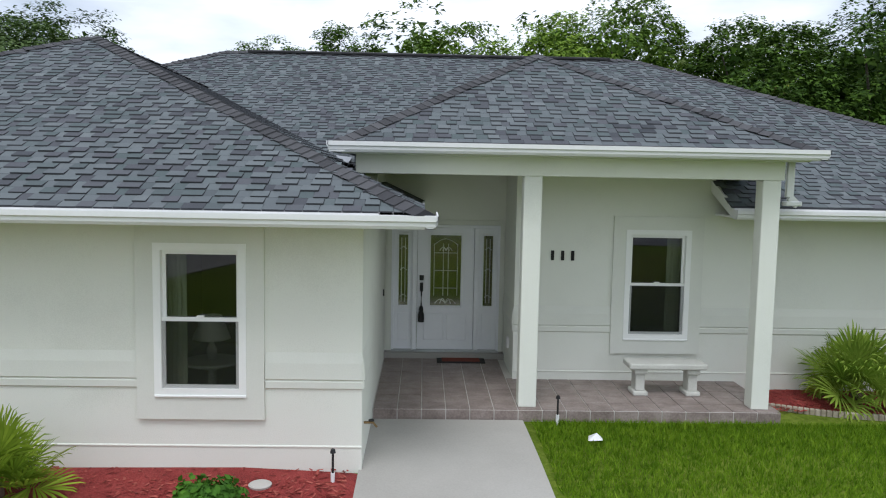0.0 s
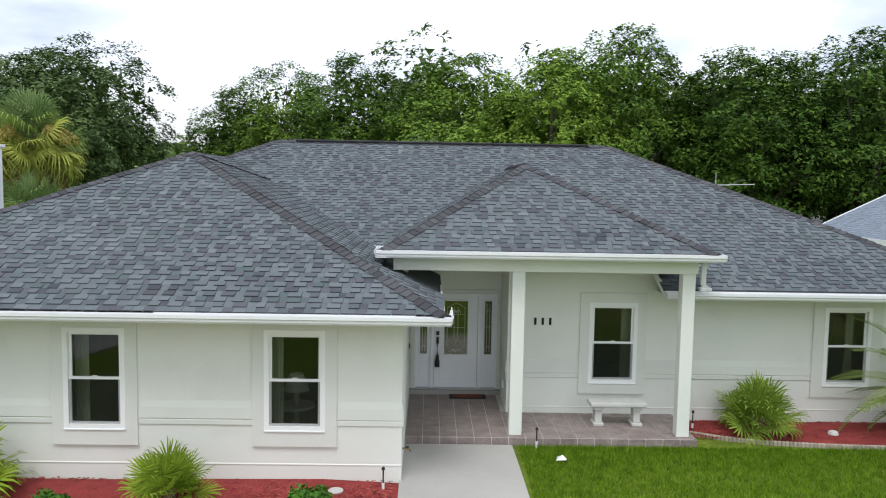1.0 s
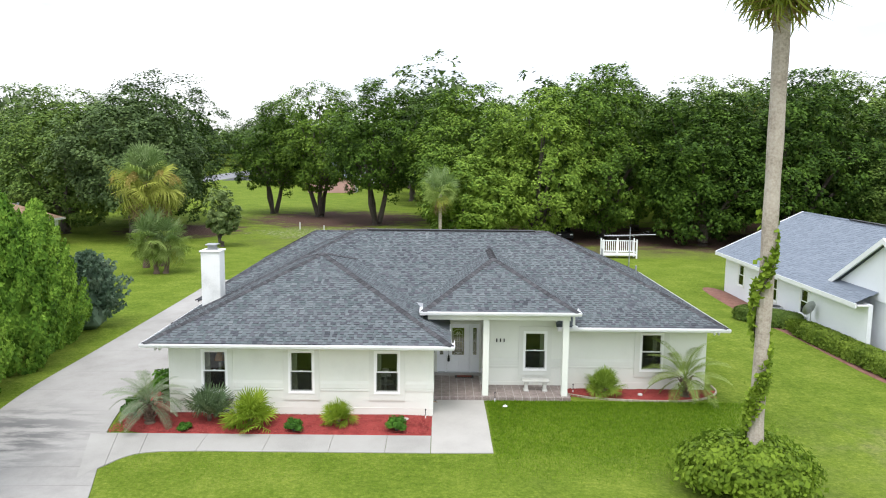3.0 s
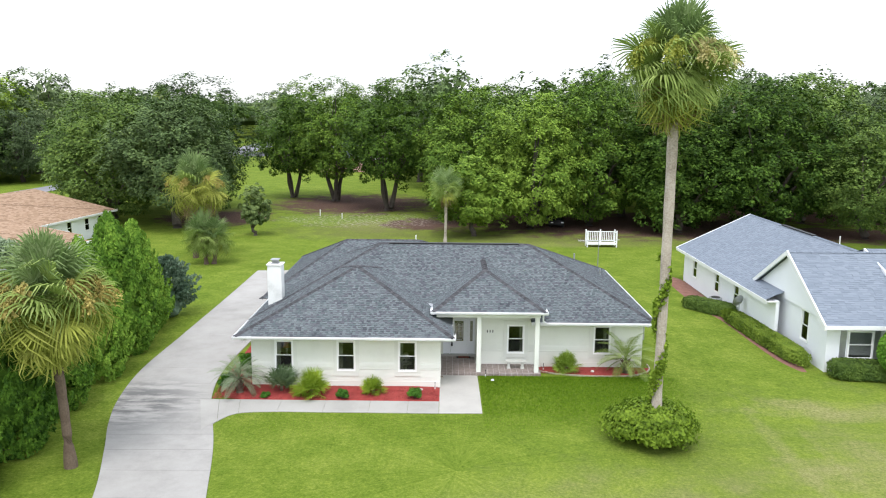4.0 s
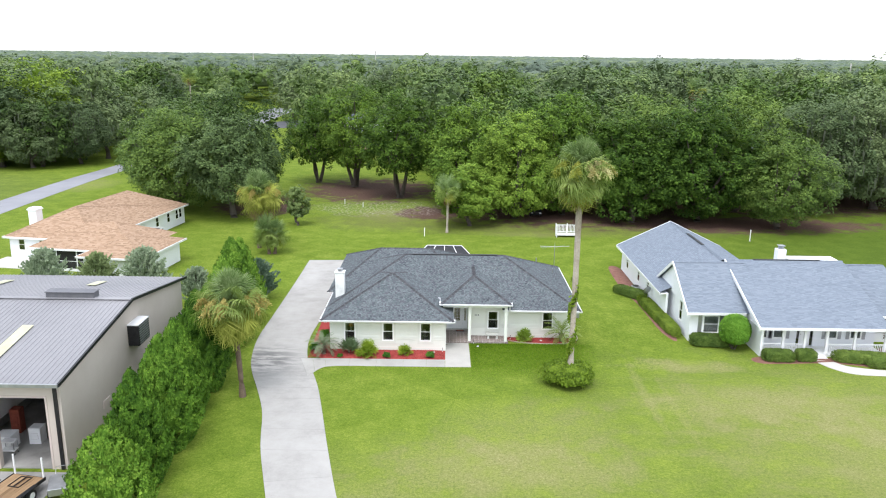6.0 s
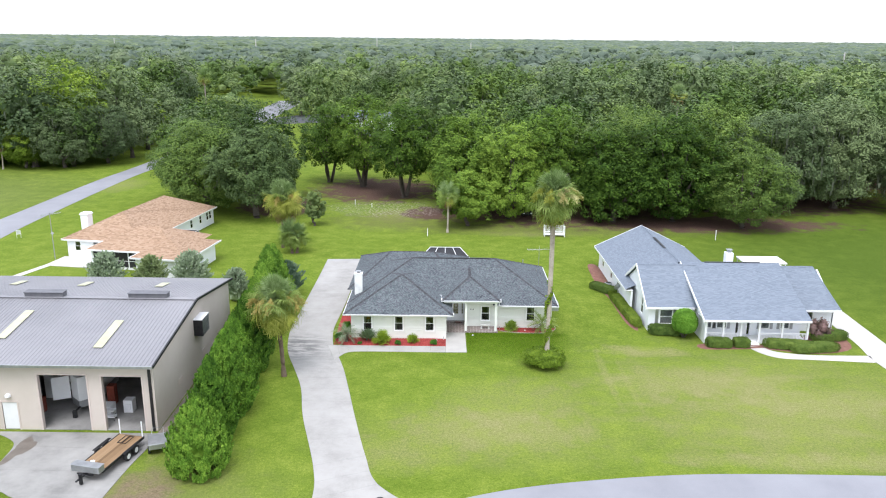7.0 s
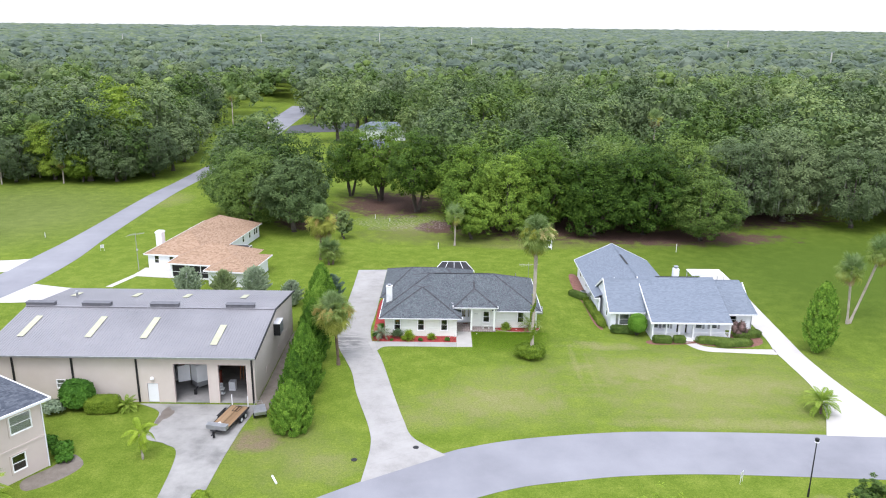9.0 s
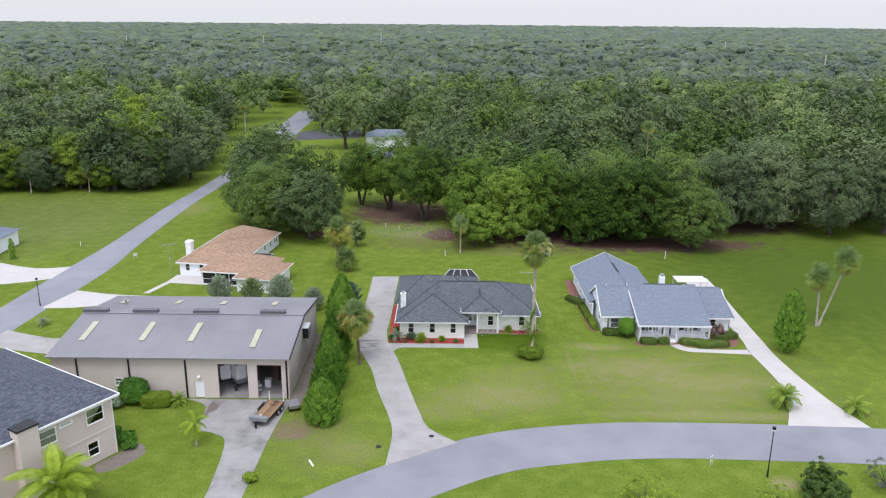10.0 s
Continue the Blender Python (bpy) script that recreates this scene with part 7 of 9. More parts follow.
def cypress_meshes(seed, h, r, mat, plumes=260, leaves=95, size=0.085, blunt=0.75, taper=1.6, loose=0.8, foot=0.78, long=0.85):
    """A dense ovoid evergreen, widest low down, made of upswept plumes with dark gaps between them."""
    rng = random.Random(seed)
    lv = Leaves(True)
    for i in range(plumes):
        t = (i + 0.5) / plumes
        a = i * 2.39996 + rng.uniform(-0.3, 0.3)
        env = foot + (1 - foot) * math.sin(t / 0.3 * 1.57) if t < 0.3 else max(1 - ((t - 0.3) / 0.7) ** taper, 0.0) ** blunt
        q = max(r * env * rng.uniform(loose, 1.04), 0.05)
        out = Vector((math.cos(a), math.sin(a), 0))
        way = (out * (0.75 - 0.4 * t) + Vector((0, 0, 0.75 + 0.4 * t)) + rand_dir(rng) * 0.15).normalized()
        tip = out * q + Vector((0, 0, h * (0.05 + 0.95 * t) + rng.uniform(-0.05, 0.18)))
        ln, wd = long * rng.uniform(0.75, 1.25) * (0.6 + 0.4 * env), rng.uniform(0.20, 0.33)
        for _ in range(leaves):
            u = rng.random() ** 0.7
            d = rand_dir(rng)
            d = (d - way * d.dot(way)).normalized()
            if d.dot(out) < -0.3:
                d = -d
            p = tip - way * ln * u + d * wd * (0.25 + 0.95 * u ** 0.7) * rng.uniform(0.7, 1.1)
            lv.spray(p, (d * 0.7 + way * 0.5 + rand_dir(rng) * 0.5).normalized(), size * rng.uniform(0.6, 1.35), rng, 1.9, 1.0)
    for t, w in ((0.22, 0.56), (0.40, 0.58), (0.58, 0.42), (0.72, 0.24)):
        lv.blob((0, 0, h * t), r * w, 0.9, 10, size, rng, 1.0)
    bm = bmesh.new()
    tube(bm, [(0, 0, -0.1), (0, 0, h * 0.7)], [0.16, 0.06], 8)
    me = mesh_from(bm, "trunk")
    me.materials.append(BARK)
    return [me, lv.mesh("foliage", mat)]


# -- hedge of evergreens between drive and workshop
HEDGE = [cypress_meshes(s, 6.9, 2.25, HEDGE_LEAF, 235, 110, 0.095, 0.80, 1.25, 0.82, 0.70, 1.0) for s in (21, 22, 23)]
rng = random.Random(77)
for i, (x, y, s) in enumerate(((-17.9, -11.0, 0.93), (-17.8, -6.9, 1.04), (-18.4, -2.7, 0.98), (-18.3, 1.5, 1.02), (-18.8, 5.7, 0.95), (-18.8, 9.9, 1.06), (-19.2, 14.3, 1.15), (-19.7, 18.5, 1.0))):
    plant("evergreen_tree", HEDGE[i % 3], "dense bright green evergreen in a tall hedge row", "evergreen", x, y, 0, i * 1.3, s, rng.uniform(0.97, 1.06), "hedge row along the driveway")
plant("evergreen_tree", cypress_meshes(24, 5.7, 2.4, HEDGE_LEAF, 260, 100, 0.095, 0.75, 1.6, 0.84, 0.70, 0.9), "dense green egg-shaped evergreen at a hedge's end", "evergreen", -17.5, -15.4, 0, 0, 0.97, 1.0, "hedge row along the driveway")
def cedar_meshes(seed, h, r, mat, boughs=150, sprays=58, size=0.13):
    """A loose pyramidal cedar: boughs that sweep up and out, each a spike of fine sprays."""
    rng = random.Random(seed)
    lv = Leaves(True)
    bm = bmesh.new()
    tube(bm, [(0, 0, -0.1), (0, 0, h * 0.85)], [0.14, 0.03], 8)
    for i in range(boughs):
        t = ((i + 0.5) / boughs) ** 1.15
        a = i * 2.39996 + rng.uniform(-0.5, 0.5)
        reach = r * (1 - t) ** 0.62 * rng.uniform(0.72, 1.12) + 0.12
        rise = reach * rng.uniform(0.45, 0.95) + 0.15
        p0 = Vector((0, 0, h * (0.03 + 0.86 * t)))
        p1 = p0 + Vector((math.cos(a) * reach, math.sin(a) * reach, rise))
        way = (p1 - p0).normalized()
        if i % 4 == 0:
            tube(bm, [p0, p0.lerp(p1, 0.7)], [0.03, 0.01], 4)
        for _ in range(sprays):
            u = rng.uniform(0.25, 1.0) ** 0.7
            d = rand_dir(rng)
            d = (d - way * d.dot(way)).normalized()
            w = (1.08 - u) * 0.34 * rng.uniform(0.3, 1.0)
            lv.spray(p0.lerp(p1, u) + d * w, (d + Vector((0, 0, 0.3)) + rand_dir(rng) * 0.5).normalized(), size * rng.uniform(0.6, 1.3), rng, 2.2, 0.8)
    for t, w in ((0.18, 0.5), (0.4, 0.42)):
        lv.blob((0, 0, h * t), r * w, 0.9, 10, size, rng, 1.0)
    me = mesh_from(bm, "trunk")
    me.materials.append(BARK)
    return [me, lv.mesh("foliage", mat)]


SILVER = [cedar_meshes(s, 4.4, 2.1, m) for s, m in ((31, SILVER_LEAF), (32, CEDAR_LEAF), (34, SILVER_LEAF), (35, CEDAR_DARK))]
for i, (x, y, s, k) in enumerate(((-40.2, 22.8, 1.1, 0), (-35.0, 22.8, 1.02, 1), (-30.2, 22.5, 1.18, 2), (-19.0, 22.0, 0.98, 3), (-24.4, 20.0, 0.9, 2))):
    plant("cedar_tree", SILVER[k], ("loose silvery green cedar behind a workshop", "loose olive-green cedar behind a workshop", "loose silvery green cedar behind a workshop", "dark blue-green cedar at the end of a hedge row")[k], "evergreen", x, y, 0, i * 2.1, s, 1.0, "silvery cedars")
plant("cedar_tree", cypress_meshes(33, 4.2, 0.7, HEDGE_LEAF, 60, 20, 0.14, 0.6), "slim dark columnar evergreen by a white house", "evergreen", -86.5, 45.5, 0, 0, 1.0, 1.0)

# -- trees behind the houses
NEAR = {
    "dark": [make_tree(s, 17.6, 8.2, 2.0, OAK_LEAF, 36, 14, 50, 0.24) for s in (41, 42)],
    "mid": [make_tree(s, 17.4, 7.2, 4.6, OAK_LEAF_LIGHT, 32, 13, 48, 0.24, stems=3, core=40, ragged=0.10) for s in (43, 44)],
    "full": [make_tree(s, 17.4, 7.6, 1.6, OAK_LEAF_LIGHT, 36, 14, 50, 0.24, ragged=0.10) for s in (47, 48)],
    "lime": [make_tree(s, 16.0, 7.0, 1.8, LIME_OAK, 34, 13, 44, 0.25, ragged=0.12) for s in (49, 50)],
    "grey": [make_tree(s, 17.0, 7.8, 2.4, OAK_LEAF_GREY, 40, 14, 44, 0.23, moss=10) for s in (145, 146)],
}
LABELS = {"lime": "yellow-green oak at the edge of the woods", "dark": "broad dark green oak at the edge of the woods", "mid": "tall bright green oak with several stems", "full": "full bright green oak leafy to the ground", "grey": "grey-green live oak hung with moss"}
near_trees = [("dark", -41.5, 66.0, 0.92, 0.98), ("dark", -34.0, 73.0, 0.95, 1.04), ("dark", -48.0, 75.0, 0.8, 1.05),
              ("mid", -24.8, 94.0, 0.92, 1.0), ("mid", -17.4, 89.3, 0.95, 1.08), ("mid", -8.6, 79.0, 0.98, 1.05),
              ("full", 9.5, 62.5, 0.86, 1.12), ("full", 2.0, 70.0, 0.95, 1.12), ("full", 17.0, 66.0, 0.95, 1.18), ("full", 26.5, 61.0, 0.98, 1.02), ("full", 36.5, 62.0, 1.02, 1.06), ("dark", 46.5, 57.5, 0.82, 0.92), ("dark", 32.0, 73.0, 1.0, 1.04), ("dark", 45.0, 70.0, 1.0, 1.02),
              ("grey", 57.0, 71.0, 1.05, 1.0), ("grey", 69.0, 74.0, 1.1, 1.05), ("grey", 81.0, 69.0, 1.0, 1.0), ("grey", 94.0, 71.0, 1.05, 1.0),
              ("grey", -79.5, 115.0, 0.85, 0.95), ("grey", -86.5, 108.5, 0.85, 0.90), ("lime", -94.5, 107.0, 0.72, 0.85), ("lime", -103.0, 110.0, 0.9, 1.0), ("grey", -111.0, 106.0, 0.85, 0.85), ("lime", -119.0, 107.0, 0.85, 0.95), ("grey", -128.0, 103.0, 1.0, 0.95)]
rng = random.Random(5)
for i, (k, x, y, s, t) in enumerate(near_trees):
    plant("oak_tree", NEAR[k][i % 2], LABELS[k], "tree", x, y, 0, rng.uniform(0, 6.28), s, t, "trees at the wood's edge")
plant("oak_tree", make_tree(58, 16.2, 6.9, 3.0, OAK_LEAF_MIX, 36, 14, 46, 0.24, core=40), "rounded olive-green oak with a bare trunk on a lawn", "tree", -32.0, 61.0, 0, 0, 1.0, 1.0, "trees at the wood's edge")
plant("oak_tree", make_tree(51, 9.0, 4.6, 1.6, OAK_LEAF_LIGHT, 20, 8, 60, 0.25, core=30), "small bright green tree beside a palm", "tree", 2.6, 57.0, 0, 0, 1.0, 1.0)
plant("shade_tree", cypress_meshes(52, 9.5, 2.2, HEDGE_LEAF, 230, 60, 0.12, 0.60, 1.7, 0.80, 0.22, 1.0), "young round-headed dark green tree on a lawn", "tree", 44.8, 5.4, 0, 0, 1.0, 1.0)
plant("shade_tree", make_tree(53, 6.0, 1.6, 0.8, OAK_LEAF_MIX, 22, 7, 40, 0.17, core=24), "small dense tree on the back lawn", "tree", -21.6, 56.0, 0, 0, 1.0, 1.0)
plant("shade_tree", make_tree(54, 3.9, 2.3, 0.4, OAK_LEAF, 20, 8, 50, 0.18, core=24, ragged=0.3), "spreading dark green tree beside the street", "tree", 33.6, -29.3, 0, 0, 0.85, 0.95)
plant("shade_tree", make_tree(55, 4.0, 1.9, 0.6, MOSS, 12, 6, 26, 0.13, core=0, ragged=0.4), "sparse pale grey leafless-looking shrub tree", "tree", 40.5, -27.5, 0, 0, 0.8, 1.0)
plant("shade_tree", make_tree(56, 2.6, 2.1, 0.4, LIME_LEAF, 14, 6, 20, 0.14, core=0, ragged=0.5), "yellow-green young tree beside the street", "tree", 15.5, -31.0, 0, 0, 1.0, 1.0)
plant("shade_tree", make_tree(57, 1.9, 1.4, 0.3, LIME_LEAF, 10, 6, 20, 0.14, core=0, ragged=0.5), "low yellow-green sapling beside the street", "tree", 28.5, -31.0, 0, 1, 1.0, 1.0)

# -- woodland fill, coarser with distance
FILL = [make_tree(60 + k, 17.0, 7.0, 3.2, m, 18, 9, 19, 0.43, core=26, limb_n=2, ragged=0.08, moss=(3 if m is OAK_LEAF_GREY else 0)) for k, m in enumerate((OAK_LEAF, OAK_LEAF_GREY, OAK_LEAF_MIX, OAK_LEAF_MIX, OAK_LEAF_GREY, LIME_OAK))]


def open_ground(x, y):
    """Where the woods leave room: road, clearings and lawns."""
    if y < 150 and -78 < x < -52:
        return True
    if y < 238 and -80 < x < -50:
        return True
    if y < 300 and -80 < x + (y - 180) * 0.06 < -61:
        return True
    if -62 < x < -8 and 92 < y < 172:
        return True
    if -75 < x < -40 and 195 < y < 232:
        return True
    if -36 < x < -14 and 180 < y < 202:
        return True
    if -62 < x < 6 and y < 100:
        return True
    if 56 < x < 68 and 100 < y < 116:
        return True
    return y < 78 + (0 if x > 0 else 30)


rng = random.Random(8)
spots = [(0, x, y, k, x, sc, t) for k, x, y, sc, t in ((0, -40.0, 83.0, 0.95, 1.0), (3, -1.0, 86.0, 1.0, 1.24), (0, 13.5, 76.0, 1.05, 1.15), (3, 23.0, 75.0, 1.0, 1.0), (2, 60.0, 84.0, 1.0, 1.1), (1, 76.0, 88.0, 1.0, 1.1), (0, 108.0, 84.0, 1.0, 1.0), (4, 122.0, 88.0, 1.1, 1.0), (3, -87.0, 118.0, 0.95, 1.05), (1, -77.5, 124.0, 0.85, 1.0), (3, -99.0, 118.0, 1.0, 1.1), (0, -111.0, 118.0, 1.0, 1.05), (0, -118.0, 82.0, 0.75, 0.9), (4, -79.0, 138.0, 0.9, 1.0), (1, -81.0, 154.0, 0.95, 1.0), (1, -56.0, 230.0, 1.15, 1.0), (1, -54.0, 101.0, 0.9, 1.0), (0, -57.0, 113.0, 1.0, 1.0), (2, -56.0, 128.0, 1.0, 1.0), (3, -56.5, 142.0, 0.9, 1.0), (3, -92.0, 128.0, 1.0, 1.0), (3, -104.0, 112.0, 0.9, 1.0), (3, -118.0, 112.0, 1.0, 1.0), (3, -128.0, 108.0, 1.0, 1.0), (5, -121.0, 190.0, 1.0, 1.12), (5, -104.0, 196.0, 0.9, 1.12), (5, -132.0, 176.0, 1.0, 1.1), (5, -104.0, 124.0, 0.8, 0.9))]
y = 84.0
while y < 340:
    step = 12.2 + (y - 84) * 0.012
    x = -0.72 * (y + 95) - 25
    while x < 0.72 * (y + 95) + 20:
        px, py = x + rng.uniform(-0.42, 0.42) * step, y + rng.uniform(-0.42, 0.42) * step
        if not open_ground(px, py):
            spots.append((math.hypot(px, py), px, py, rng.choice((0, 0, 1, 1, 2, 3, 4) if px > -60 or py > 210 else (1, 1, 2, 3, 4, 5, 0)), rng.uniform(0, 6.28), rng.uniform(0.8, 1.3), rng.uniform(0.9, 1.12) * (1.08 if px > 45 and py < 190 else 1.0)))
        x += step
    y += step
spots.sort()
for d, px, py, k, turn, sc, tall in spots[:240]:
    plant("woodland_tree", FILL[k], "tree crown in the dense green woods", "tree", px, py, 0, turn, sc, tall, "woodland trees")

# -- the woods behind, crowns of clumps joined into one thicket for each leaf colour
rng = random.Random(9)
for k, mat in enumerate(WOODS_LEAF):
    lv = Leaves(True)
    for d, px, py, kk, turn, sc, tall in spots[240:]:
        if (0, 1, 0, 2, 1, 2)[kk] != k:
            continue
        h, r = 17 * sc * tall, 7.0 * sc
        for c, br, d in crown_blobs(rng, h, r, h * 0.3, 11):
            c = c + Vector((px, py, 0))
            if d.z < -0.35 or d.y > 0.75:
                continue
            lv.blob(c - d * br * 0.36, br, 0.85, 0, 0.7, rng, 0.62)
            for _ in range(6):
                w = rand_dir(rng)
                w = w if w.dot(d) > 0 else -w
                clump(lv, c + w * br * rng.uniform(0.5, 0.95), br * rng.uniform(0.34, 0.5), (w * 0.5 + d).normalized(), 17, 0.62, rng)
    tagged(new("woods", lv.mesh("woods", mat)), "dense green woods behind the first trees", "woods", kind="stuff")

# -- far woods to the horizon, rolling canopy of crowns, tufted where they are nearer
bmi = bmesh.new()
bmesh.ops.create_icosphere(bmi, subdivisions=1, radius=1.0)
bmi.verts.index_update()
iv = [q.co.copy() for q in bmi.verts]
jf = [tuple(q.index for q in fc.verts) for fc in bmi.faces if fc.calc_center_median().z > -0.2]
bmi.free()
# both leaf colours already hold the haze of distance
for mat, seed in ((FAR_HAZE_LEAF, 1), (FAR_HAZE_OLIVE, 2)):
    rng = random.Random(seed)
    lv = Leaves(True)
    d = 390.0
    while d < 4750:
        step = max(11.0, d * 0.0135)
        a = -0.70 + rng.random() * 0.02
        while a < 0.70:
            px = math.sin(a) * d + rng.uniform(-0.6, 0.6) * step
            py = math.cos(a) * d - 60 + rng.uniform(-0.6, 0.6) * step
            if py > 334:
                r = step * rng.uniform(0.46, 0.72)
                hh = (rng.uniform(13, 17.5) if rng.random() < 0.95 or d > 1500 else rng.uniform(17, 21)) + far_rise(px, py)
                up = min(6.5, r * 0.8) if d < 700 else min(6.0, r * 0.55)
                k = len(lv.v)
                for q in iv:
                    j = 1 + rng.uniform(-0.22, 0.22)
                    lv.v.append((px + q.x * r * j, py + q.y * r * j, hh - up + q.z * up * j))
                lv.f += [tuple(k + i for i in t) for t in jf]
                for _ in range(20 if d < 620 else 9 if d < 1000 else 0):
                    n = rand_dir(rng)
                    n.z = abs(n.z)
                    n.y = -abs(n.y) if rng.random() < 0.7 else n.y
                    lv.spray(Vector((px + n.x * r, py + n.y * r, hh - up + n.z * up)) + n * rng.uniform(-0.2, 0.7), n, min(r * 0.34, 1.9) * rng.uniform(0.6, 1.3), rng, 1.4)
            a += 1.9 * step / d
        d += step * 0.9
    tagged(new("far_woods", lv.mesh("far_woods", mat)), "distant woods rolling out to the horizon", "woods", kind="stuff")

# -- palms
cabbage_palm(8.5, 3.2, 15.72, 2.45, "tall cabbage palm with a vine on its pale trunk", 101, 90, (-0.02, 0.0), None, 0.16, 0.03, 0.225, flowers=9)
cabbage_palm(-14.92, 0.0, 6.7, 2.6, "cabbage palm with tan blossom beside the driveway", 102, 84, (-0.45, 0.1), BROWN_PALM_BARK, 0.40, 0.0, 0.2, flowers=10)
cabbage_palm(-23.9, 42.7, 6.9, 3.0, "yellowing cabbage palm on the back lawn", 103, 58, (0.2, 0), BROWN_PALM_BARK, 0.42, 0.16, 0.22, flowers=6)
cabbage_palm(-23.0, 43.6, 5.8, 2.3, "yellowing cabbage palm on the back lawn", 104, 36, (0.1, 0), BROWN_PALM_BARK, 0.4, 0.16, 0.2)
cabbage_palm(-22.0, 39.8, 2.5, 2.1, "low cabbage palm with two short trunks", 105, 32, (-0.3, 0), BROWN_PALM_BARK, 0.0, 0.0, 0.2)
cabbage_palm(-21.4, 40.0, 2.3, 1.9, "low cabbage palm with two short trunks", 106, 30, (0.3, 0), BROWN_PALM_BARK, 0.05, 0.0, 0.2)
cabbage_palm(-0.6, 52.5, 5.6, 2.1, "slim cabbage palm before the woods", 107, 28, (0, 0), None, 0.1, 0.1, 0.16)
cabbage_palm(53.5, 15.3, 7.7, 2.2, "leaning cabbage palm pair on a lawn", 108, 40, (-0.6, 0), None, 0.15, 0.1, 0.17)
cabbage_palm(53.9, 15.5, 10.3, 2.3, "leaning cabbage palm pair on a lawn", 109, 40, (2.8, 0), None, 0.15, 0.1, 0.17)
cabbage_palm(50.0, 110.0, 17.2, 2.4, "cabbage palm standing out of the woods", 110, 34, (0, 0), None, 0.2, 0.3, 0.18)
for k, (x, y, h) in enumerate(((-98.5, 105.0, 6.0), (-113.0, 103.0, 7.5), (-108.0, 112.0, 14.0), (-72.5, 168.0, 17.0))):
    cabbage_palm(x, y, h, 2.6, "cabbage palm among the oaks at the wood's edge", 180 + k, 34, (0.2, 0), None, 0.15, 0.1, 0.17)
feather_palm(37.7, -10.8, 1.3, 2.1, "small date palm beside a driveway", 111, "bright", 26, low=-20)
feather_palm(45.4, -12.4, 0.9, 1.8, "small date palm leaning beside a driveway", 112, "bright", 18, low=-10)
feather_palm(-30.3, -21.2, 2.7, 1.7, "small yellow-green queen palm on a lawn", 113, "lime", 12, low=-40, stem_r=0.11, bark=PALM_BARK)
feather_palm(-38.7, -34.0, 3.4, 4.2, "full yellow-green feather palm by a house", 114, "lime", 30, low=-48)
feather_palm(-64.0, 12.6, 0.4, 1.3, "tuft of pampas grass on a lawn", 116, "silver", 26, low=10, name="pampas_grass")

# -- dark car parked in the shade of the trees
car = thing("car", "dark car parked in deep shade under trees", "car", 12.8, 65.6, 0.0)
bm = bmesh.new()
extrude_profile(bm, [(-2.1, 0.35), (-2.15, 0.62), (-2.0, 0.80), (-1.1, 0.92), (1.9, 0.95), (2.1, 0.85), (2.12, 0.40)], Vector((0.86, 0, 0)), Vector((-0.86, 0, 0)))
part("body", bm, BLACK, car)
bm = bmesh.new()
extrude_profile(bm, [(-1.15, 0.92), (-0.45, 1.42), (0.9, 1.45), (1.6, 0.95)], Vector((0.70, 0, 0)), Vector((-0.70, 0, 0)))
part("cabin", bm, DARK_GLASS, car, "dark tinted glass cabin")
for sx in (-1, 1):
    part("headlight", boxes((sx * 0.62 - 0.15, sx * 0.62 + 0.15, -2.17, -2.10, 0.62, 0.74), bevel=0.02), WHITE, car, "pale headlight")
    for wy in (-1.3, 1.35):
        part("wheel", tube(bmesh.new(), [(sx * 0.66, wy, 0.31), (sx * 0.88, wy, 0.31)], [0.31, 0.31], 16), BLACK, car)

# -- beds by the front wall
bed("mulch_bed", [(-11.55, 8.6), (-11.35, 7.7), (-10.75, 7.1), (-9.5, 6.95), (-5, 6.95), (-0.80, 6.95), (-0.76, 7.6), (-0.76, 8.64), (-5.0, 8.64), (-9.9, 8.64), (-10.1, 9.0), (-11.2, 9.6)], MULCH, "red wood mulch bed along a stucco wall")
bed("mulch_bed", [(-11.5, 9.3), (-10.1, 9.3), (-10.1, 14), (-10.1, 22), (-11.7, 22), (-11.75, 14)], MULCH, "red wood mulch strip beside a driveway")
bed("mulch_bed", [(4.5, 11.78), (4.48, 11.1), (5.5, 10.68), (7.2, 10.42), (8.8, 10.45), (9.8, 10.85), (10.35, 11.5), (10.2, 11.8), (7.0, 11.8)], MULCH, "red wood mulch bed with scalloped edging")
edge = curve_points([(4.45, 11.1, 0), (5.5, 10.62, 0), (7.2, 10.36, 0), (8.8, 10.39, 0), (9.85, 10.80, 0), (10.42, 11.5, 0), (10.5, 12.3, 0)], 20)
border = tagged(new("bed_edging"), "scalloped tan concrete edging blocks", "edging", kind="structure")
blk_me = mesh_from(boxes((-0.032, 0.032, -0.03, 0.03, 0.0, 0.10), bevel=0.012), "block")
blk_me.materials.append(EDGING)
acc = 0.0
for a, b in zip(edge, edge[1:]):
    d, way = (b - a).length, (b - a).normalized()
    while acc < d:
        p = a + way * acc
        o = new("block", blk_me)
        o.parent, o.location, o.rotation_euler = border, (p.x, p.y, land(p.x, p.y) - 0.02), (0, 0, math.atan2(way.y, way.x))
        acc += 0.069
    acc -= d
rng = random.Random(12)
cv, cf = [], []
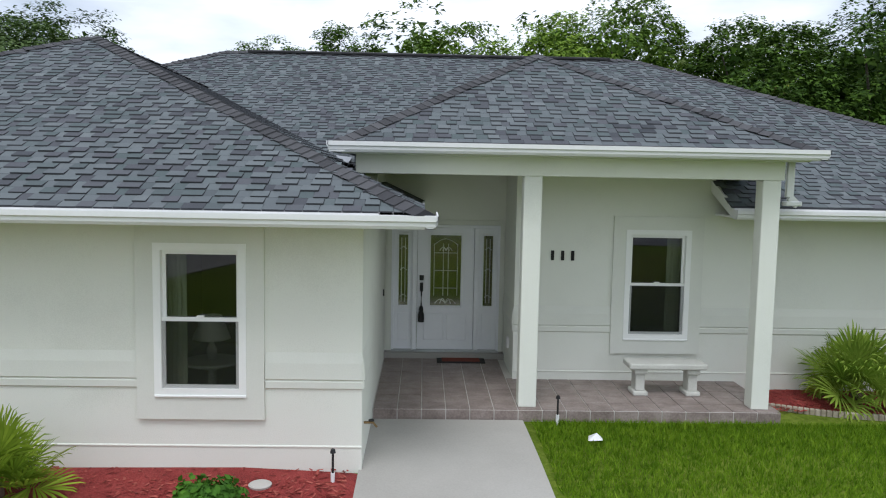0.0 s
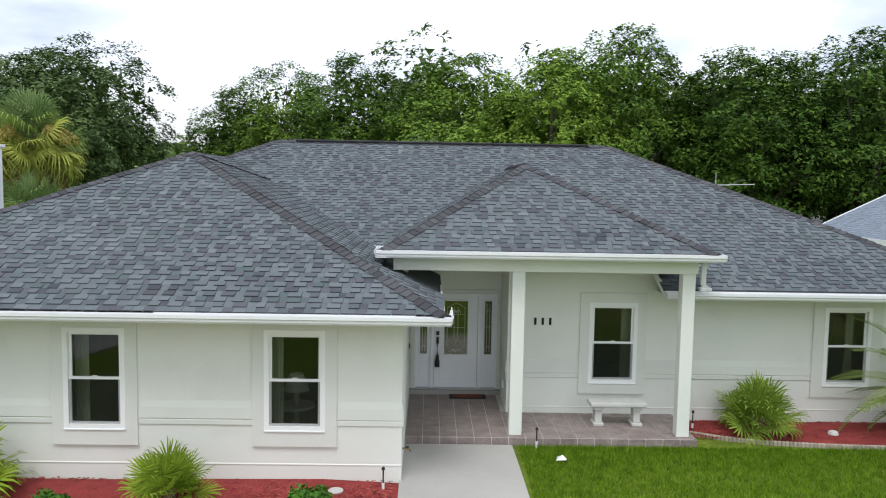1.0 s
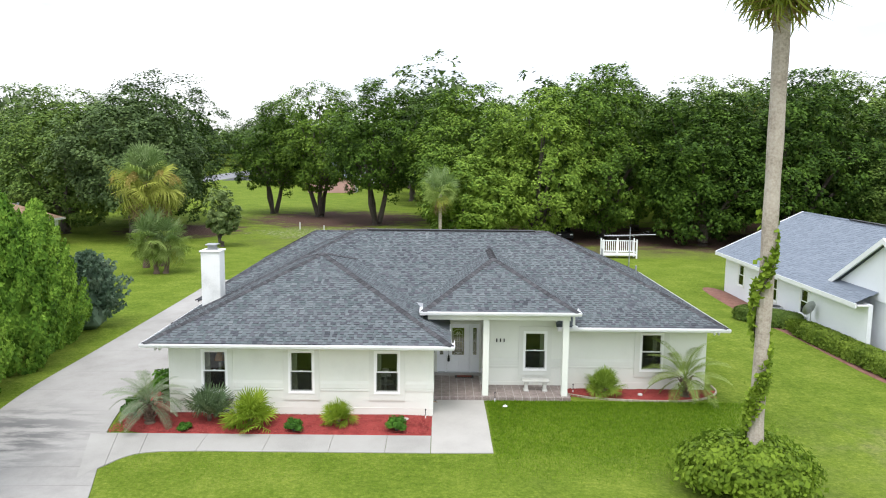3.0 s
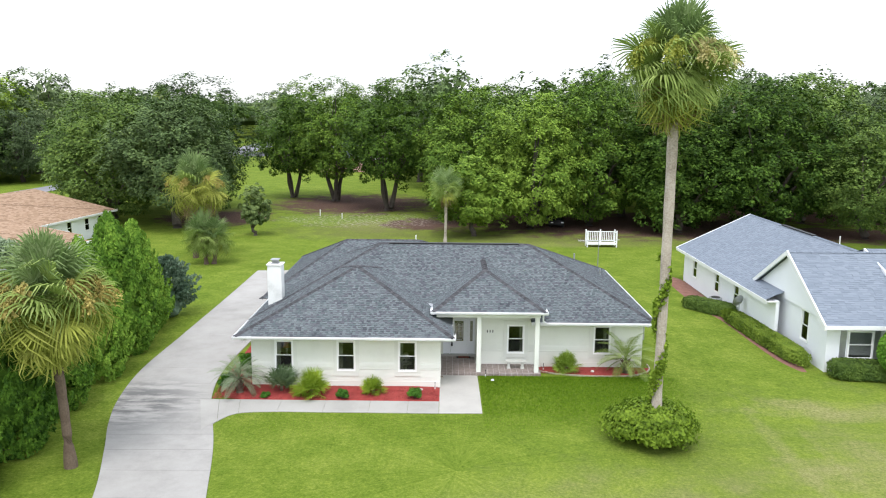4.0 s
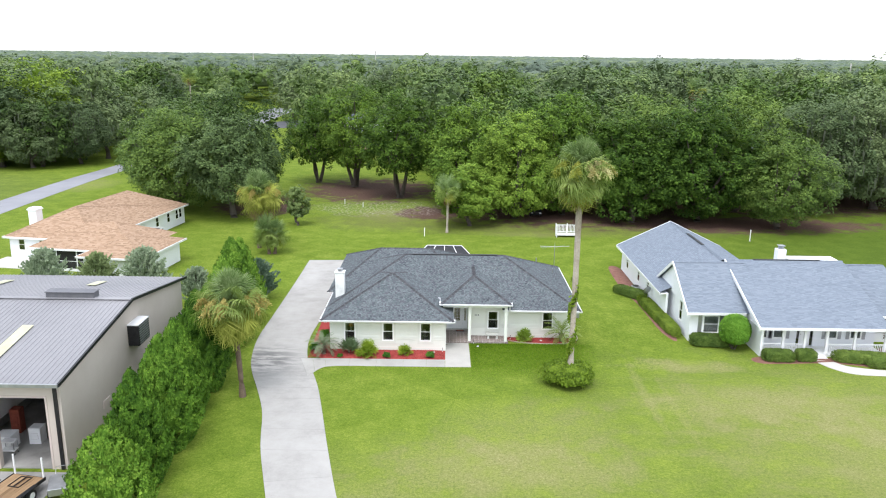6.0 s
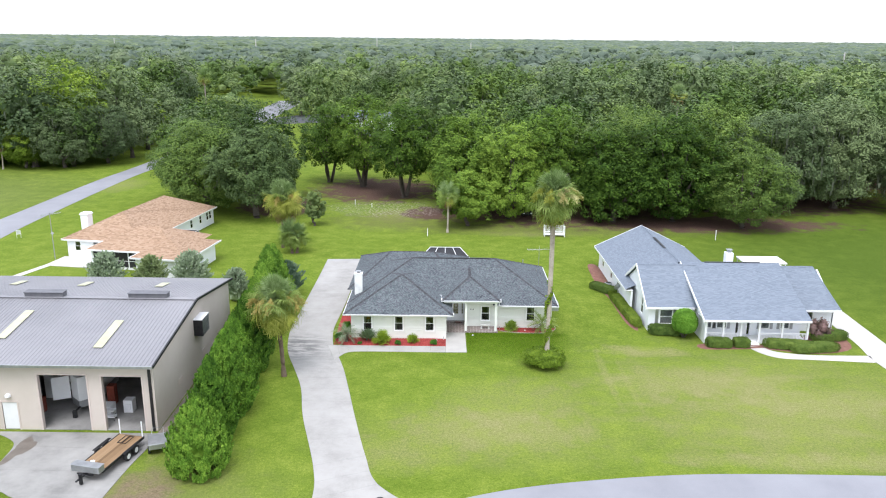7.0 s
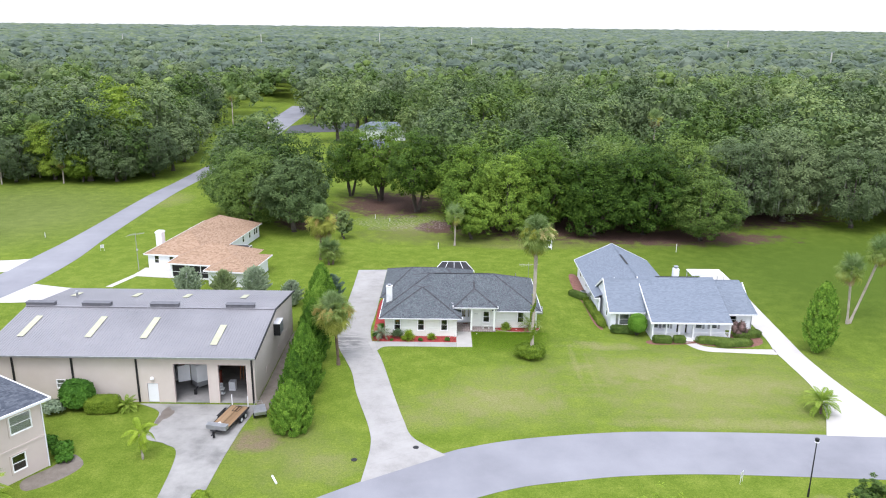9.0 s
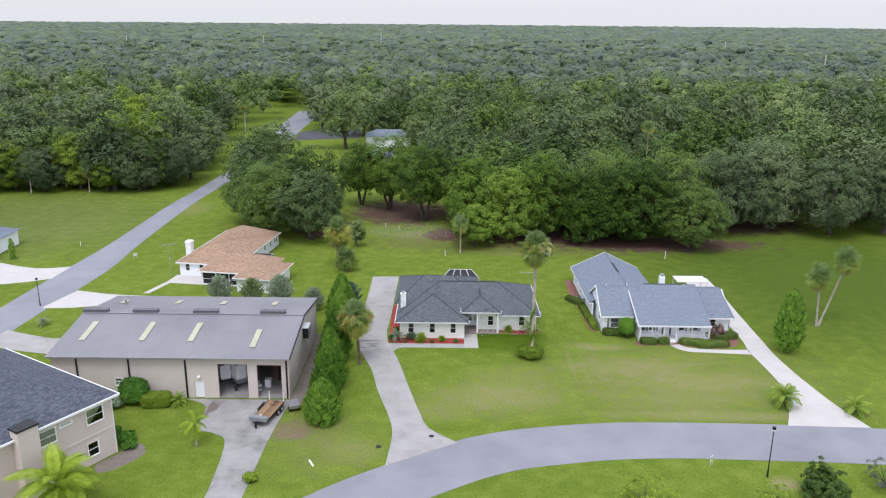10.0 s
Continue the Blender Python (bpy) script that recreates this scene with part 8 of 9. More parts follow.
for _ in range(13000):
    if rng.random() < 0.68:
        x, y = rng.uniform(-11.6, -0.82), rng.uniform(7.0, 8.62)
    else:
        x, y = rng.uniform(4.6, 10.2), rng.uniform(10.75, 11.78)
        if y < 10.5 + 0.02 * (x - 7.5) ** 2:
            continue
    z = land(x, y) + 0.035 + rng.random() * 0.02
    a, l, w, t = rng.uniform(0, 6.28), rng.uniform(0.018, 0.045), rng.uniform(0.006, 0.014), rng.uniform(-0.015, 0.02)
    c, s = math.cos(a), math.sin(a)
    k = len(cv)
    cv += [(x - c * l - s * w, y - s * l + c * w, z), (x + c * l - s * w, y + s * l + c * w, z + t), (x + c * l + s * w, y + s * l - c * w, z + t), (x - c * l + s * w, y - s * l - c * w, z + 0.008)]
    cf.append((k, k + 1, k + 2, k + 3))
tagged(new("mulch_chips", data_mesh("mulch_chips", cv, cf, CHIP)), "loose red mulch chips on the beds", "mulch", kind="stuff")

feather_palm(-10.45, 7.75, 0.75, 1.5, "silvery pindo palm with arching fronds", 120, "silver", 28, low=-8, stem_r=0.17)
feather_palm(9.0, 10.95, 0.75, 2.0, "green pindo palm with arching fronds", 121, "green", 24, low=-30, stem_r=0.17)
fan_shrub(-8.45, 7.95, 1.0, "upright blue-green fan palm in red mulch", 122, "blue", 24)
fan_shrub(-6.95, 7.65, 0.96, "full bright green fan palm in red mulch", 123, "lime", 40)
fan_shrub(-3.95, 7.75, 0.62, "small bright green fan palm in red mulch", 124, "lime", 34)
fan_shrub(5.92, 11.1, 0.78, "rounded green fan palm in red mulch", 125, "bright", 42)
round_shrub(-9.05, 7.2, 0.26, 0.3, SHRUB_GREEN, "small round green shrub in red mulch", 126, 800, 0.042, 5)
round_shrub(-5.35, 7.15, 0.33, 0.5, SHRUB_GREEN, "small round green shrub in red mulch", 127, 1300, 0.042, 7)
round_shrub(-1.9, 7.25, 0.36, 0.55, SHRUB_GREEN, "small round green shrub in red mulch", 128, 1500, 0.042, 7)
round_shrub(-11.2, 8.4, 0.5, 0.75, SHRUB_GREEN, "dark green shrub beside a driveway", 129, 700, 0.08, 5)
round_shrub(-10.6, 9.6, 0.5, 1.5, SHRUB_GREEN, "dark upright shrub at a house corner", 130, 900, 0.09, 6)
round_shrub(8.3, 3.05, 1.95, 1.6, LIME_LEAF, "wide lime-green shrub round a palm trunk", 131, 8000, 0.11, 20)

# -- vine on the tall palm
rng = random.Random(14)
lv = Leaves()
for i in range(1100):
    t = rng.random() ** 1.25
    a = t * 14 + rng.gauss(0, 0.55)
    rr = 0.24 + rng.random() * 0.08
    lv.spray(Vector((-0.05 * t + rr * math.cos(a), rr * math.sin(a), 0.6 + 7.4 * t)), rand_dir(rng), 0.16, rng, 1.3)
vine = thing("vine", "bright green vine winding up a palm trunk", "vine", 8.5, 3.2, 0)
part("foliage", lv.mesh("foliage", LIME_LEAF), None, vine)
part("stem", tube(bmesh.new(), [(-0.05 * t / 30 + 0.25 * math.cos(t * 14 / 30), 0.25 * math.sin(t * 14 / 30), 0.2 + 7.6 * t / 30) for t in range(31)], [0.018] * 31, 5), BARK, vine)

# -- clipped hedges and shrubs at the white house
def clipped(lv, at, half, turn, count, size, rng, power=4.0):
    """Leaves over a dense rounded block, clipped smooth but a little shaggy."""
    co, si = math.cos(turn), math.sin(turn)

    def place(d, k):
        q = (abs(d.x) ** power + abs(d.y) ** power + abs(d.z) ** power) ** (-1 / power) * k
        x, y, z = d.x * q * half[0], d.y * q * half[1], d.z * q * half[2]
        return Vector((at[0] + x * co - y * si, at[1] + x * si + y * co, at[2] + z))

    for _ in range(count):
        # even cover over the long block: aim at a point of its box
        c = Vector((rng.uniform(-1, 1), rng.uniform(-1, 1), rng.uniform(-0.8, 1)))
        side = rng.random()
        tot = half[0] * half[1] + 2 * half[0] * half[2] + 2 * half[1] * half[2]
        if side < half[0] * half[1] / tot:
            c.z = 1
        elif side < (half[0] * half[1] + 2 * half[0] * half[2]) / tot:
            c.y = rng.choice((-1, 1))
        else:
            c.x = rng.choice((-1, 1))
        p = place(c, rng.uniform(0.93, 1.04))
        n = Vector((c.x ** 5, c.y ** 5, c.z ** 5))
        n = Vector((n.x * co - n.y * si, n.x * si + n.y * co, n.z))
        lv.spray(p, (n.normalized() + Vector((0, 0, 0.3)) + rand_dir(rng) * 0.6).normalized(), size * rng.uniform(0.6, 1.4), rng, 1.6)
    bm = bmesh.new()
    bmesh.ops.create_icosphere(bm, subdivisions=3, radius=1.0)
    k = len(lv.v)
    lv.v += [tuple(place(v.co, 0.90)) for v in bm.verts]
    lv.f += [tuple(k + v.index for v in fc.verts) for fc in bm.faces]
    bm.free()


def box_hedge(x0, y0, x1, y1, w, h, seed, label, mat=None):
    rng = random.Random(seed)
    dx, dy = x1 - x0, y1 - y0
    long = math.hypot(dx, dy)
    lv = Leaves(True)
    clipped(lv, (dx / 2, dy / 2, h * 0.5), (long / 2 + w * 0.45, w * 0.58, h * 0.53), math.atan2(dy, dx), int(900 + 1100 * long * w), 0.085, rng)
    base = thing("hedge", label, "hedge", x0, y0, 0)
    part("foliage", lv.mesh("foliage", mat or SHRUB_OLIVE), None, base)
    return base


HL = "clipped dark green hedge along a white wall"
box_hedge(17.0, 25.6, 19.0, 23.2, 1.1, 0.9, 140, HL)
box_hedge(18.6, 22.5, 19.2, 13.0, 1.0, 0.85, 141, "long clipped yellow-green hedge along a white wall", LIME_HEDGE)
box_hedge(20.4, 11.2, 22.6, 11.0, 1.2, 0.95, 142, HL)
box_hedge(25.2, 8.0, 26.7, 7.9, 1.1, 0.85, 143, HL)
box_hedge(27.8, 8.0, 28.5, 8.0, 1.0, 0.9, 144, HL)
box_hedge(30.8, 8.0, 34.8, 7.3, 1.1, 0.85, 145, HL)
box_hedge(33.0, 6.9, 36.8, 7.4, 1.2, 0.8, 146, HL)
box_hedge(36.4, 9.6, 39.0, 10.4, 1.3, 0.9, 147, HL)
ball = thing("shrub", "large round clipped shrub before a window", "shrub", 23.2, 10.3, 0)
lv = Leaves(True)
clipped(lv, (0, 0, 1.66), (1.25, 1.25, 1.36), 0, 4800, 0.10, random.Random(148), 2.0)
part("foliage", lv.mesh("foliage", SHRUB_BRIGHT), None, ball)
bm = bmesh.new()
for k in range(5):
    tube(bm, [(0.1 * math.cos(k * 1.3), 0.1 * math.sin(k * 1.3), -0.05), (0.6 * math.cos(k * 1.3), 0.6 * math.sin(k * 1.3), 1.0)], [0.05, 0.03], 6)
part("stem", bm, BARK, ball)
round_shrub(36.6, 10.0, 1.2, 2.4, MYRTLE, "crape myrtle with reddish sparse leaves", 149, 500, 0.13, 8)
bed("mulch_bed", [(24.5, 7.2), (30, 7.4), (35, 6.4), (39, 8.0), (39, 12.2), (35, 10.5), (30, 8.4), (24.5, 8.6)], BROWN_MULCH, "reddish brown mulch bed before a white porch", 0.03)
bed("mulch_bed", [(17.9, 35.2), (19.2, 35.2), (19.25, 28), (19.25, 13), (18.3, 14), (18.1, 22), (17.6, 26)], BROWN_MULCH, "reddish brown mulch bed along a white wall", 0.03)

# -- shrubs before the workshop and the two-storey house
big = thing("shrub", "tall round dark green shrub against a workshop wall", "shrub", -40.7, -11.6, 0)
lv = Leaves(True)
rng = random.Random(151)
clipped(lv, (0, 0, 1.65), (1.75, 1.3, 1.6), 0, 2600, 0.20, rng, 2.2)
for k in range(26):
    d = rand_dir(rng)
    clump(lv, Vector((d.x * 1.55, d.y * 1.15, 1.75 + abs(d.z) * 1.45)), 0.42, d, 46, 0.17, rng)
part("foliage", lv.mesh("foliage", SHRUB_GREEN), None, big)
box_hedge(-38.9, -12.2, -36.9, -12.0, 1.7, 1.6, 153, "block of bright lime-green shrubs before a workshop", LIME_LEAF)
feather_palm(-35.5, -11.7, 0.5, 1.35, "small feathery palm against a workshop wall", 159, "bright", 26, low=-30)
for x, y, r, h, m, s in ((-49.0, -12.0, 1.8, 2.6, SHRUB_BRIGHT, 150), (-42.8, -12.6, 1.2, 1.4, SILVER_LEAF, 152), (-40.2, -19.2, 0.9, 1.1, SHRUB_GREEN, 154), (-38.2, -20.4, 1.0, 1.2, SHRUB_GREEN, 155), (-37.4, -21.6, 0.8, 0.8, SHRUB_GREEN, 156), (-46.8, -31.4, 1.2, 1.4, SHRUB_GREEN, 157), (-22.9, -27.6, 0.7, 0.9, LIME_LEAF, 158)):
    round_shrub(x, y, r, h, m, "leafy garden shrub beside a building", s, 1500, 0.16, 9, group="garden shrubs")
bed("dirt_bed", [(-37.2, -20.5), (-35.4, -22.2), (-36.2, -24.5), (-38.4, -26.5), (-39.6, -25.0), (-38.0, -22.6)], DIRT, "bare brown bed at a house corner", 0.03)

# -- lawn blades close to the porch
rng = random.Random(15)
gv, gf = [], []
for _ in range(120000):
    x, y = rng.uniform(1.32, 12.0), 10.26 - 7.0 * rng.random() ** 1.3
    if (x > 4.3 and y > 10.3) or rng.random() > sstep(12.0, 8.5, x) * sstep(3.2, 6.5, y):
        continue
    z = land(x, y)
    a, h, w = rng.uniform(0, 6.28), rng.uniform(0.035, 0.09), rng.uniform(0.006, 0.011)
    dx, dy = math.cos(a), math.sin(a)
    lx, ly = rng.gauss(0, 0.03), rng.gauss(0, 0.03)
    k = len(gv)
    gv += [(x - dx * w, y - dy * w, z - 0.01), (x + dx * w, y + dy * w, z - 0.01), (x + lx, y + ly, z + h)]
    gf.append((k, k + 1, k + 2))
for _ in range(16000):
    x, y = rng.uniform(-12.0, 1.5), rng.uniform(2.2, 5.55)
    if x < -10.0 and y > 4.4 or x < -10.9 + (5 - y) * 0.35 or rng.random() > sstep(2.2, 5.0, y):
        continue
    z = land(x, y)
    a, h, w = rng.uniform(0, 6.28), rng.uniform(0.03, 0.07), rng.uniform(0.004, 0.008)
    k = len(gv)
    gv += [(x - math.cos(a) * w, y - math.sin(a) * w, z - 0.01), (x + math.cos(a) * w, y + math.sin(a) * w, z - 0.01), (x + rng.gauss(0, 0.03), y + rng.gauss(0, 0.03), z + h)]
    gf.append((k, k + 1, k + 2))
tagged(new("grass", data_mesh("grass", gv, gf, GRASS_BLADE)), "thick green lawn grass before a porch", "grass", kind="stuff")

bed("dirt_bed", [(-22.2, -11.6), (-20.9, -11.9), (-20.5, -6), (-20.4, 2), (-20.5, 9.6), (-22.2, 10.0), (-22.25, 2), (-22.25, -6)], DIRT, "strip of bare earth along a workshop wall", 0.03)

# ---------------------------------------------------------------- small things
# porch bench, mat, path lights
bench = thing("bench", "cast stone garden bench on a tiled porch", "bench", 3.25, 11.15, FL)
part("seat", boxes((-0.53, 0.53, -0.19, 0.19, 0.37, 0.45), bevel=0.02), STONE, bench)
for x in (-0.36, 0.36):
    part("leg", boxes((x - 0.10, x + 0.10, -0.15, 0.15, 0, 0.06), (x - 0.065, x + 0.065, -0.11, 0.11, 0.06, 0.30), (x - 0.09, x + 0.09, -0.15, 0.15, 0.30, 0.37), bevel=0.015), STONE, bench)
mat = thing("doormat", "dark red doormat with a black border", "doormat", 0.54, 12.93, FL)
part("pile", boxes((-0.30, 0.30, -0.14, 0.14, 0.004, 0.018), bevel=0.004), RED_MAT, mat)
part("border", boxes((-0.38, 0.38, -0.21, -0.14, 0.0, 0.014), (-0.38, 0.38, 0.14, 0.21, 0.0, 0.014), (-0.38, -0.30, -0.14, 0.14, 0.0, 0.014), (0.30, 0.38, -0.14, 0.14, 0.0, 0.014)), BLACK, mat)
for x, y in ((1.62, 10.18), (-0.95, 8.35), (4.75, 11.3)):
    lamp = thing("path_light", "small black path light on a white stake", "light", x, y, land(x, y), "path lights")
    part("stake", tube(bmesh.new(), [(0, 0, -0.05), (0, 0, 0.14)], [0.018, 0.022], 8), WHITE, lamp)
    part("stem", tube(bmesh.new(), [(0, 0, 0.14), (0, 0, 0.34)], [0.012, 0.012], 8), DARK_METAL, lamp)
    part("cap", lathe(bmesh.new(), [(0.012, 0.34), (0.03, 0.345), (0.022, 0.38), (0.008, 0.39)], 10), DARK_METAL, lamp)
faucet = thing("hose_bib", "small brass wall faucet beside the entry", "faucet", WR, 8.95, 0.62)
part("spout", tube(bmesh.new(), [(0, 0, 0), (0.1, 0, 0), (0.14, 0, -0.05)], [0.014, 0.014, 0.012], 8), BRASS, faucet)
part("wheel", lathe(bmesh.new(), [(0.03, 0), (0.034, 0.006), (0.03, 0.012)], 10, 0.08, 0, 0.02), DARK_METAL, faucet)
drain = thing("valve_cover", "round pale plastic valve cover in red mulch", "cover", -1.75 + 0.1, 8.25, land(-1.7, 8.2) + 0.045)
part("lid", lathe(bmesh.new(), [(0.11, 0), (0.115, 0.02), (0.10, 0.03), (0.02, 0.034)], 18), CONCRETE_PALE, drain)
paper = part("paper_scrap", data_mesh("paper_scrap", [(-0.09, -0.05, 0.05), (0.08, -0.06, 0.06), (0.1, 0.06, 0.05), (-0.06, 0.07, 0.07), (0.02, 0.0, 0.13)], [(0, 1, 4), (1, 2, 4), (2, 3, 4), (3, 0, 4)]), WHITE)
paper.location = (1.95, 9.55, land(1.95, 9.55))
tagged(paper, "crumpled white paper scrap on the grass", "litter")
for x, y, s in ((7.3, 11.0, 1.0), (3.4, -1.0, 0.0)):
    if s:
        rk = part("stone", lathe(bmesh.new(), [(0.05, 0), (0.1, 0.03), (0.08, 0.08), (0.03, 0.1)], 8, x, y, land(x, y) + 0.03), STONE)
        tagged(rk, "small pale stone lying on red mulch", "stone")


# curtains and lamps behind the windows
def curtain(x, y, z0, z1, w, seed):
    rng = random.Random(seed)
    n = 14
    v, f = [], []
    for i in range(n + 1):
        dx = -w / 2 + w * i / n
        dy = 0.025 * math.sin(i * 2.1 + rng.random())
        v += [(dx, dy, 0), (dx, dy, z1 - z0), (dx, dy + 0.006, 0), (dx, dy + 0.006, z1 - z0)]
    for i in range(n):
        a = i * 4
        f += [(a, a + 4, a + 5, a + 1), (a + 2, a + 3, a + 7, a + 6), (a + 1, a + 5, a + 7, a + 3)]
    o = part("curtain", data_mesh("curtain", v, f, CURTAIN, True), CURTAIN)
    o.location = (x, y, z0)
    return tagged(o, "pale green cloth curtain drawn aside", "curtain", "curtains")


for x, y, w, s in ((-2.66, WF + 0.28, 0.22, 1), (-5.68, WF + 0.28, 0.24, 2), (-8.75, WF + 0.28, 0.2, 3), (-1.98, WF + 0.28, 0.1, 4), (3.62, MF + 0.28, 0.2, 5), (8.1, MF + 0.28, 0.16, 6)):
    curtain(x, y, 0.75, 2.55, w, s)


def table_lamp(x, y, z, label, cloth):
    lp = thing("table_lamp", label, "lamp", x, y, z)
    part("base", lathe(bmesh.new(), [(0.07, 0), (0.075, 0.02), (0.03, 0.05), (0.045, 0.14), (0.06, 0.22), (0.03, 0.30), (0.012, 0.34)], 14), STONE, lp)
    part("shade", lathe(bmesh.new(), [(0.21, 0.36), (0.205, 0.37), (0.11, 0.62), (0.105, 0.615), (0.20, 0.365)], 20), cloth, lp, "cone-shaped cloth shade")
    return lp


table_lamp(-2.44, 9.45, 1.05, "cream table lamp on a small round table", SHADE_CLOTH)
tb = thing("side_table", "small round pedestal table behind a window", "table", -2.44, 9.45, FL + 0.03)
part("tabletop", lathe(bmesh.new(), [(0.29, 0.74), (0.31, 0.76), (0.30, 0.78), (0.02, 0.785)], 22), STONE, tb)
part("pedestal", lathe(bmesh.new(), [(0.16, 0), (0.05, 0.05), (0.035, 0.3), (0.05, 0.5), (0.03, 0.74)], 12), STONE, tb)
table_lamp(-8.42, 9.32, 1.62, "orange-shaded table lamp on a tall chest", SHADE_WARM)
chest = thing("chest", "dark wooden chest behind a window", "chest", -8.42, 9.34, FL)
part("body", boxes((-0.4, 0.4, -0.22, 0.22, 0.0, 1.26), bevel=0.01), DARK_WOOD, chest)
for k in range(4):
    part("drawer", boxes((-0.37, 0.37, -0.235, -0.22, 0.05 + k * 0.3, 0.32 + k * 0.3), bevel=0.006), DARK_WOOD, chest)


# roof-top aerial on a mast
ae = thing("tv_aerial", "grey television aerial on a tall mast", "aerial", 10.2, 25.30, 0.1)
part("mast", tube(bmesh.new(), [(0, 0, 0), (0, 0, 5.00)], [0.03, 0.025], 8), GREY_METAL, ae)
part("boom", tube(bmesh.new(), [(-1.45, 0, 4.75), (1.45, 0, 4.85)], [0.022, 0.022], 6), GREY_METAL, ae)
for k in range(9):
    x = -1.35 + k * 0.16
    part("rod", tube(bmesh.new(), [(x, -0.75 + 0.04 * k, 4.77), (x, 0.75 - 0.04 * k, 4.77)], [0.008, 0.008], 5), GREY_METAL, ae)
for k in range(6):
    x = 0.1 + k * 0.2
    part("rod", tube(bmesh.new(), [(x - 0.1, -0.25, 4.65 + 0.07 * k), (x - 0.1, 0.25, 4.65 + 0.07 * k)], [0.008, 0.008], 5), GREY_METAL, ae)
part("reflector", tube(bmesh.new(), [(0.0, 0, 4.50), (0.0, 0, 5.25)], [0.014, 0.014], 5), GREY_METAL, ae)

am = thing("tv_aerial", "tall television aerial mast beside a tan-roofed house", "aerial", -52.6, 35.4, 0)
part("mast", tube(bmesh.new(), [(0, 0, 0), (0, 0, 6.4)], [0.06, 0.045], 8), GREY_METAL, am)
part("boom", tube(bmesh.new(), [(-1.3, 0.2, 5.9), (1.5, -0.2, 6.4)], [0.03, 0.03], 6), GREY_METAL, am)
for k in range(8):
    u = -1.2 + k * 0.36
    part("rod", tube(bmesh.new(), [(u, -0.9 + 0.06 * k, 5.95 + 0.06 * k), (u, 0.9 - 0.06 * k, 5.95 + 0.06 * k)], [0.018, 0.018], 5), GREY_METAL, am)
part("dish", lathe(bmesh.new(), [(0.02, 0), (0.12, 0.03), (0.18, 0.07), (0.17, 0.08)], 14), GREY_METAL, am).matrix_basis = pose(0.1, -0.1, 3.6, 80, 0, 20)

# white garden swing frame behind the house
gs = thing("garden_deck", "white railed garden seat behind the lawn", "garden seat", 15.6, 51.0, 0)
for x in (-1.5, 0.0, 1.5):
    for y in (-0.5, 0.5):
        if x or y > 0:
            part("post", boxes((x - 0.06, x + 0.06, y - 0.06, y + 0.06, 0, 1.72), bevel=0.01), WHITE, gs)
for z in (0.5, 1.45):
    part("rail", boxes((-1.5, 1.5, 0.47, 0.53, z, z + 0.08)), WHITE, gs)
    for x in (-1.5, 1.5):
        part("rail", boxes((x - 0.03, x + 0.03, -0.5, 0.5, z, z + 0.08)), WHITE, gs)
me = mesh_from(boxes((-0.03, 0.03, 0.485, 0.515, 0.55, 1.45)), "picket")
me.materials.append(WHITE)
for k in range(16):
    o = new("picket", me)
    o.parent, o.location = gs, (-1.38 + k * 0.184, 0, 0)
part("platform", boxes((-1.5, 1.5, -0.5, 0.5, 0.25, 0.4), bevel=0.01), WHITE, gs)

# flat trailer in the workshop yard
tr = thing("utility_trailer", "flat utility trailer with a wooden deck and steel toolbox", "trailer")
tr.matrix_basis = pose(-24.1, -14.2, 0.05, 0, 0, -12)
for k in range(9):
    part("plank", boxes((-0.95 + k * 0.212, -0.95 + k * 0.212 + 0.2, -2.2, 2.4, 0.56, 0.61), bevel=0.005), WOOD, tr)
part("frame", boxes((-1.0, -0.94, -2.3, 2.45, 0.46, 0.64), (0.96, 1.02, -2.3, 2.45, 0.46, 0.64), (-0.94, 0.96, -2.3, -2.24, 0.46, 0.6), (-0.94, 0.96, 2.4, 2.45, 0.46, 0.6)), DARK_METAL, tr)
part("tongue", boxes((-0.05, 0.05, -3.7, -2.3, 0.46, 0.54), (-0.09, 0.09, -3.3, -3.15, 0.05, 0.8), (-0.6, 0.6, -2.8, -2.7, 0.46, 0.54)), DARK_METAL, tr)
part("toolbox", boxes((-1.05, 1.05, -2.75, -2.15, 0.62, 1.05), (-1.08, 1.08, -2.78, -2.12, 1.05, 1.1), bevel=0.02), GREY_METAL, tr, "pale steel toolbox")
for x in (-1.15, 1.15):
    for y in (0.2, 1.1):
        w = part("wheel", tube(bmesh.new(), [(x - 0.11, y, 0.33), (x + 0.11, y, 0.33)], [0.33, 0.33], 18), BLACK, tr)
        part("rim", tube(bmesh.new(), [(x - 0.115, y, 0.33), (x + 0.115, y, 0.33)], [0.19, 0.19], 14), WHITE, w, "white steel rim")
    part("mudguard", boxes((x - 0.13, x + 0.13, -0.25, 1.55, 0.68, 0.72), bevel=0.01), DARK_METAL, tr)
for x in (-0.9, 0.9):
    part("ramp_post", boxes((x - 0.04, x + 0.04, 2.4, 2.46, 0.5, 1.8)), WHITE, tr)
part("ramp_grid", boxes((-0.35, 0.35, 1.2, 1.25, 0.615, 0.65), (-0.35, 0.35, 2.2, 2.25, 0.615, 0.65), (-0.35, -0.3, 1.25, 2.2, 0.615, 0.65), (0.3, 0.35, 1.25, 2.2, 0.615, 0.65), (-0.03, 0.03, 1.25, 2.2, 0.615, 0.65)), DARK_METAL, tr)
part("bucket", lathe(bmesh.new(), [(0.13, 0), (0.16, 0.3), (0.15, 0.3)], 12, -0.1, -1.8, 0.62), WHITE, tr)
cart = thing("garden_cart", "small covered garden cart beside a hedge", "cart")
cart.matrix_basis = pose(-21.4, -12.6, 0.0, 0, 0, 20)
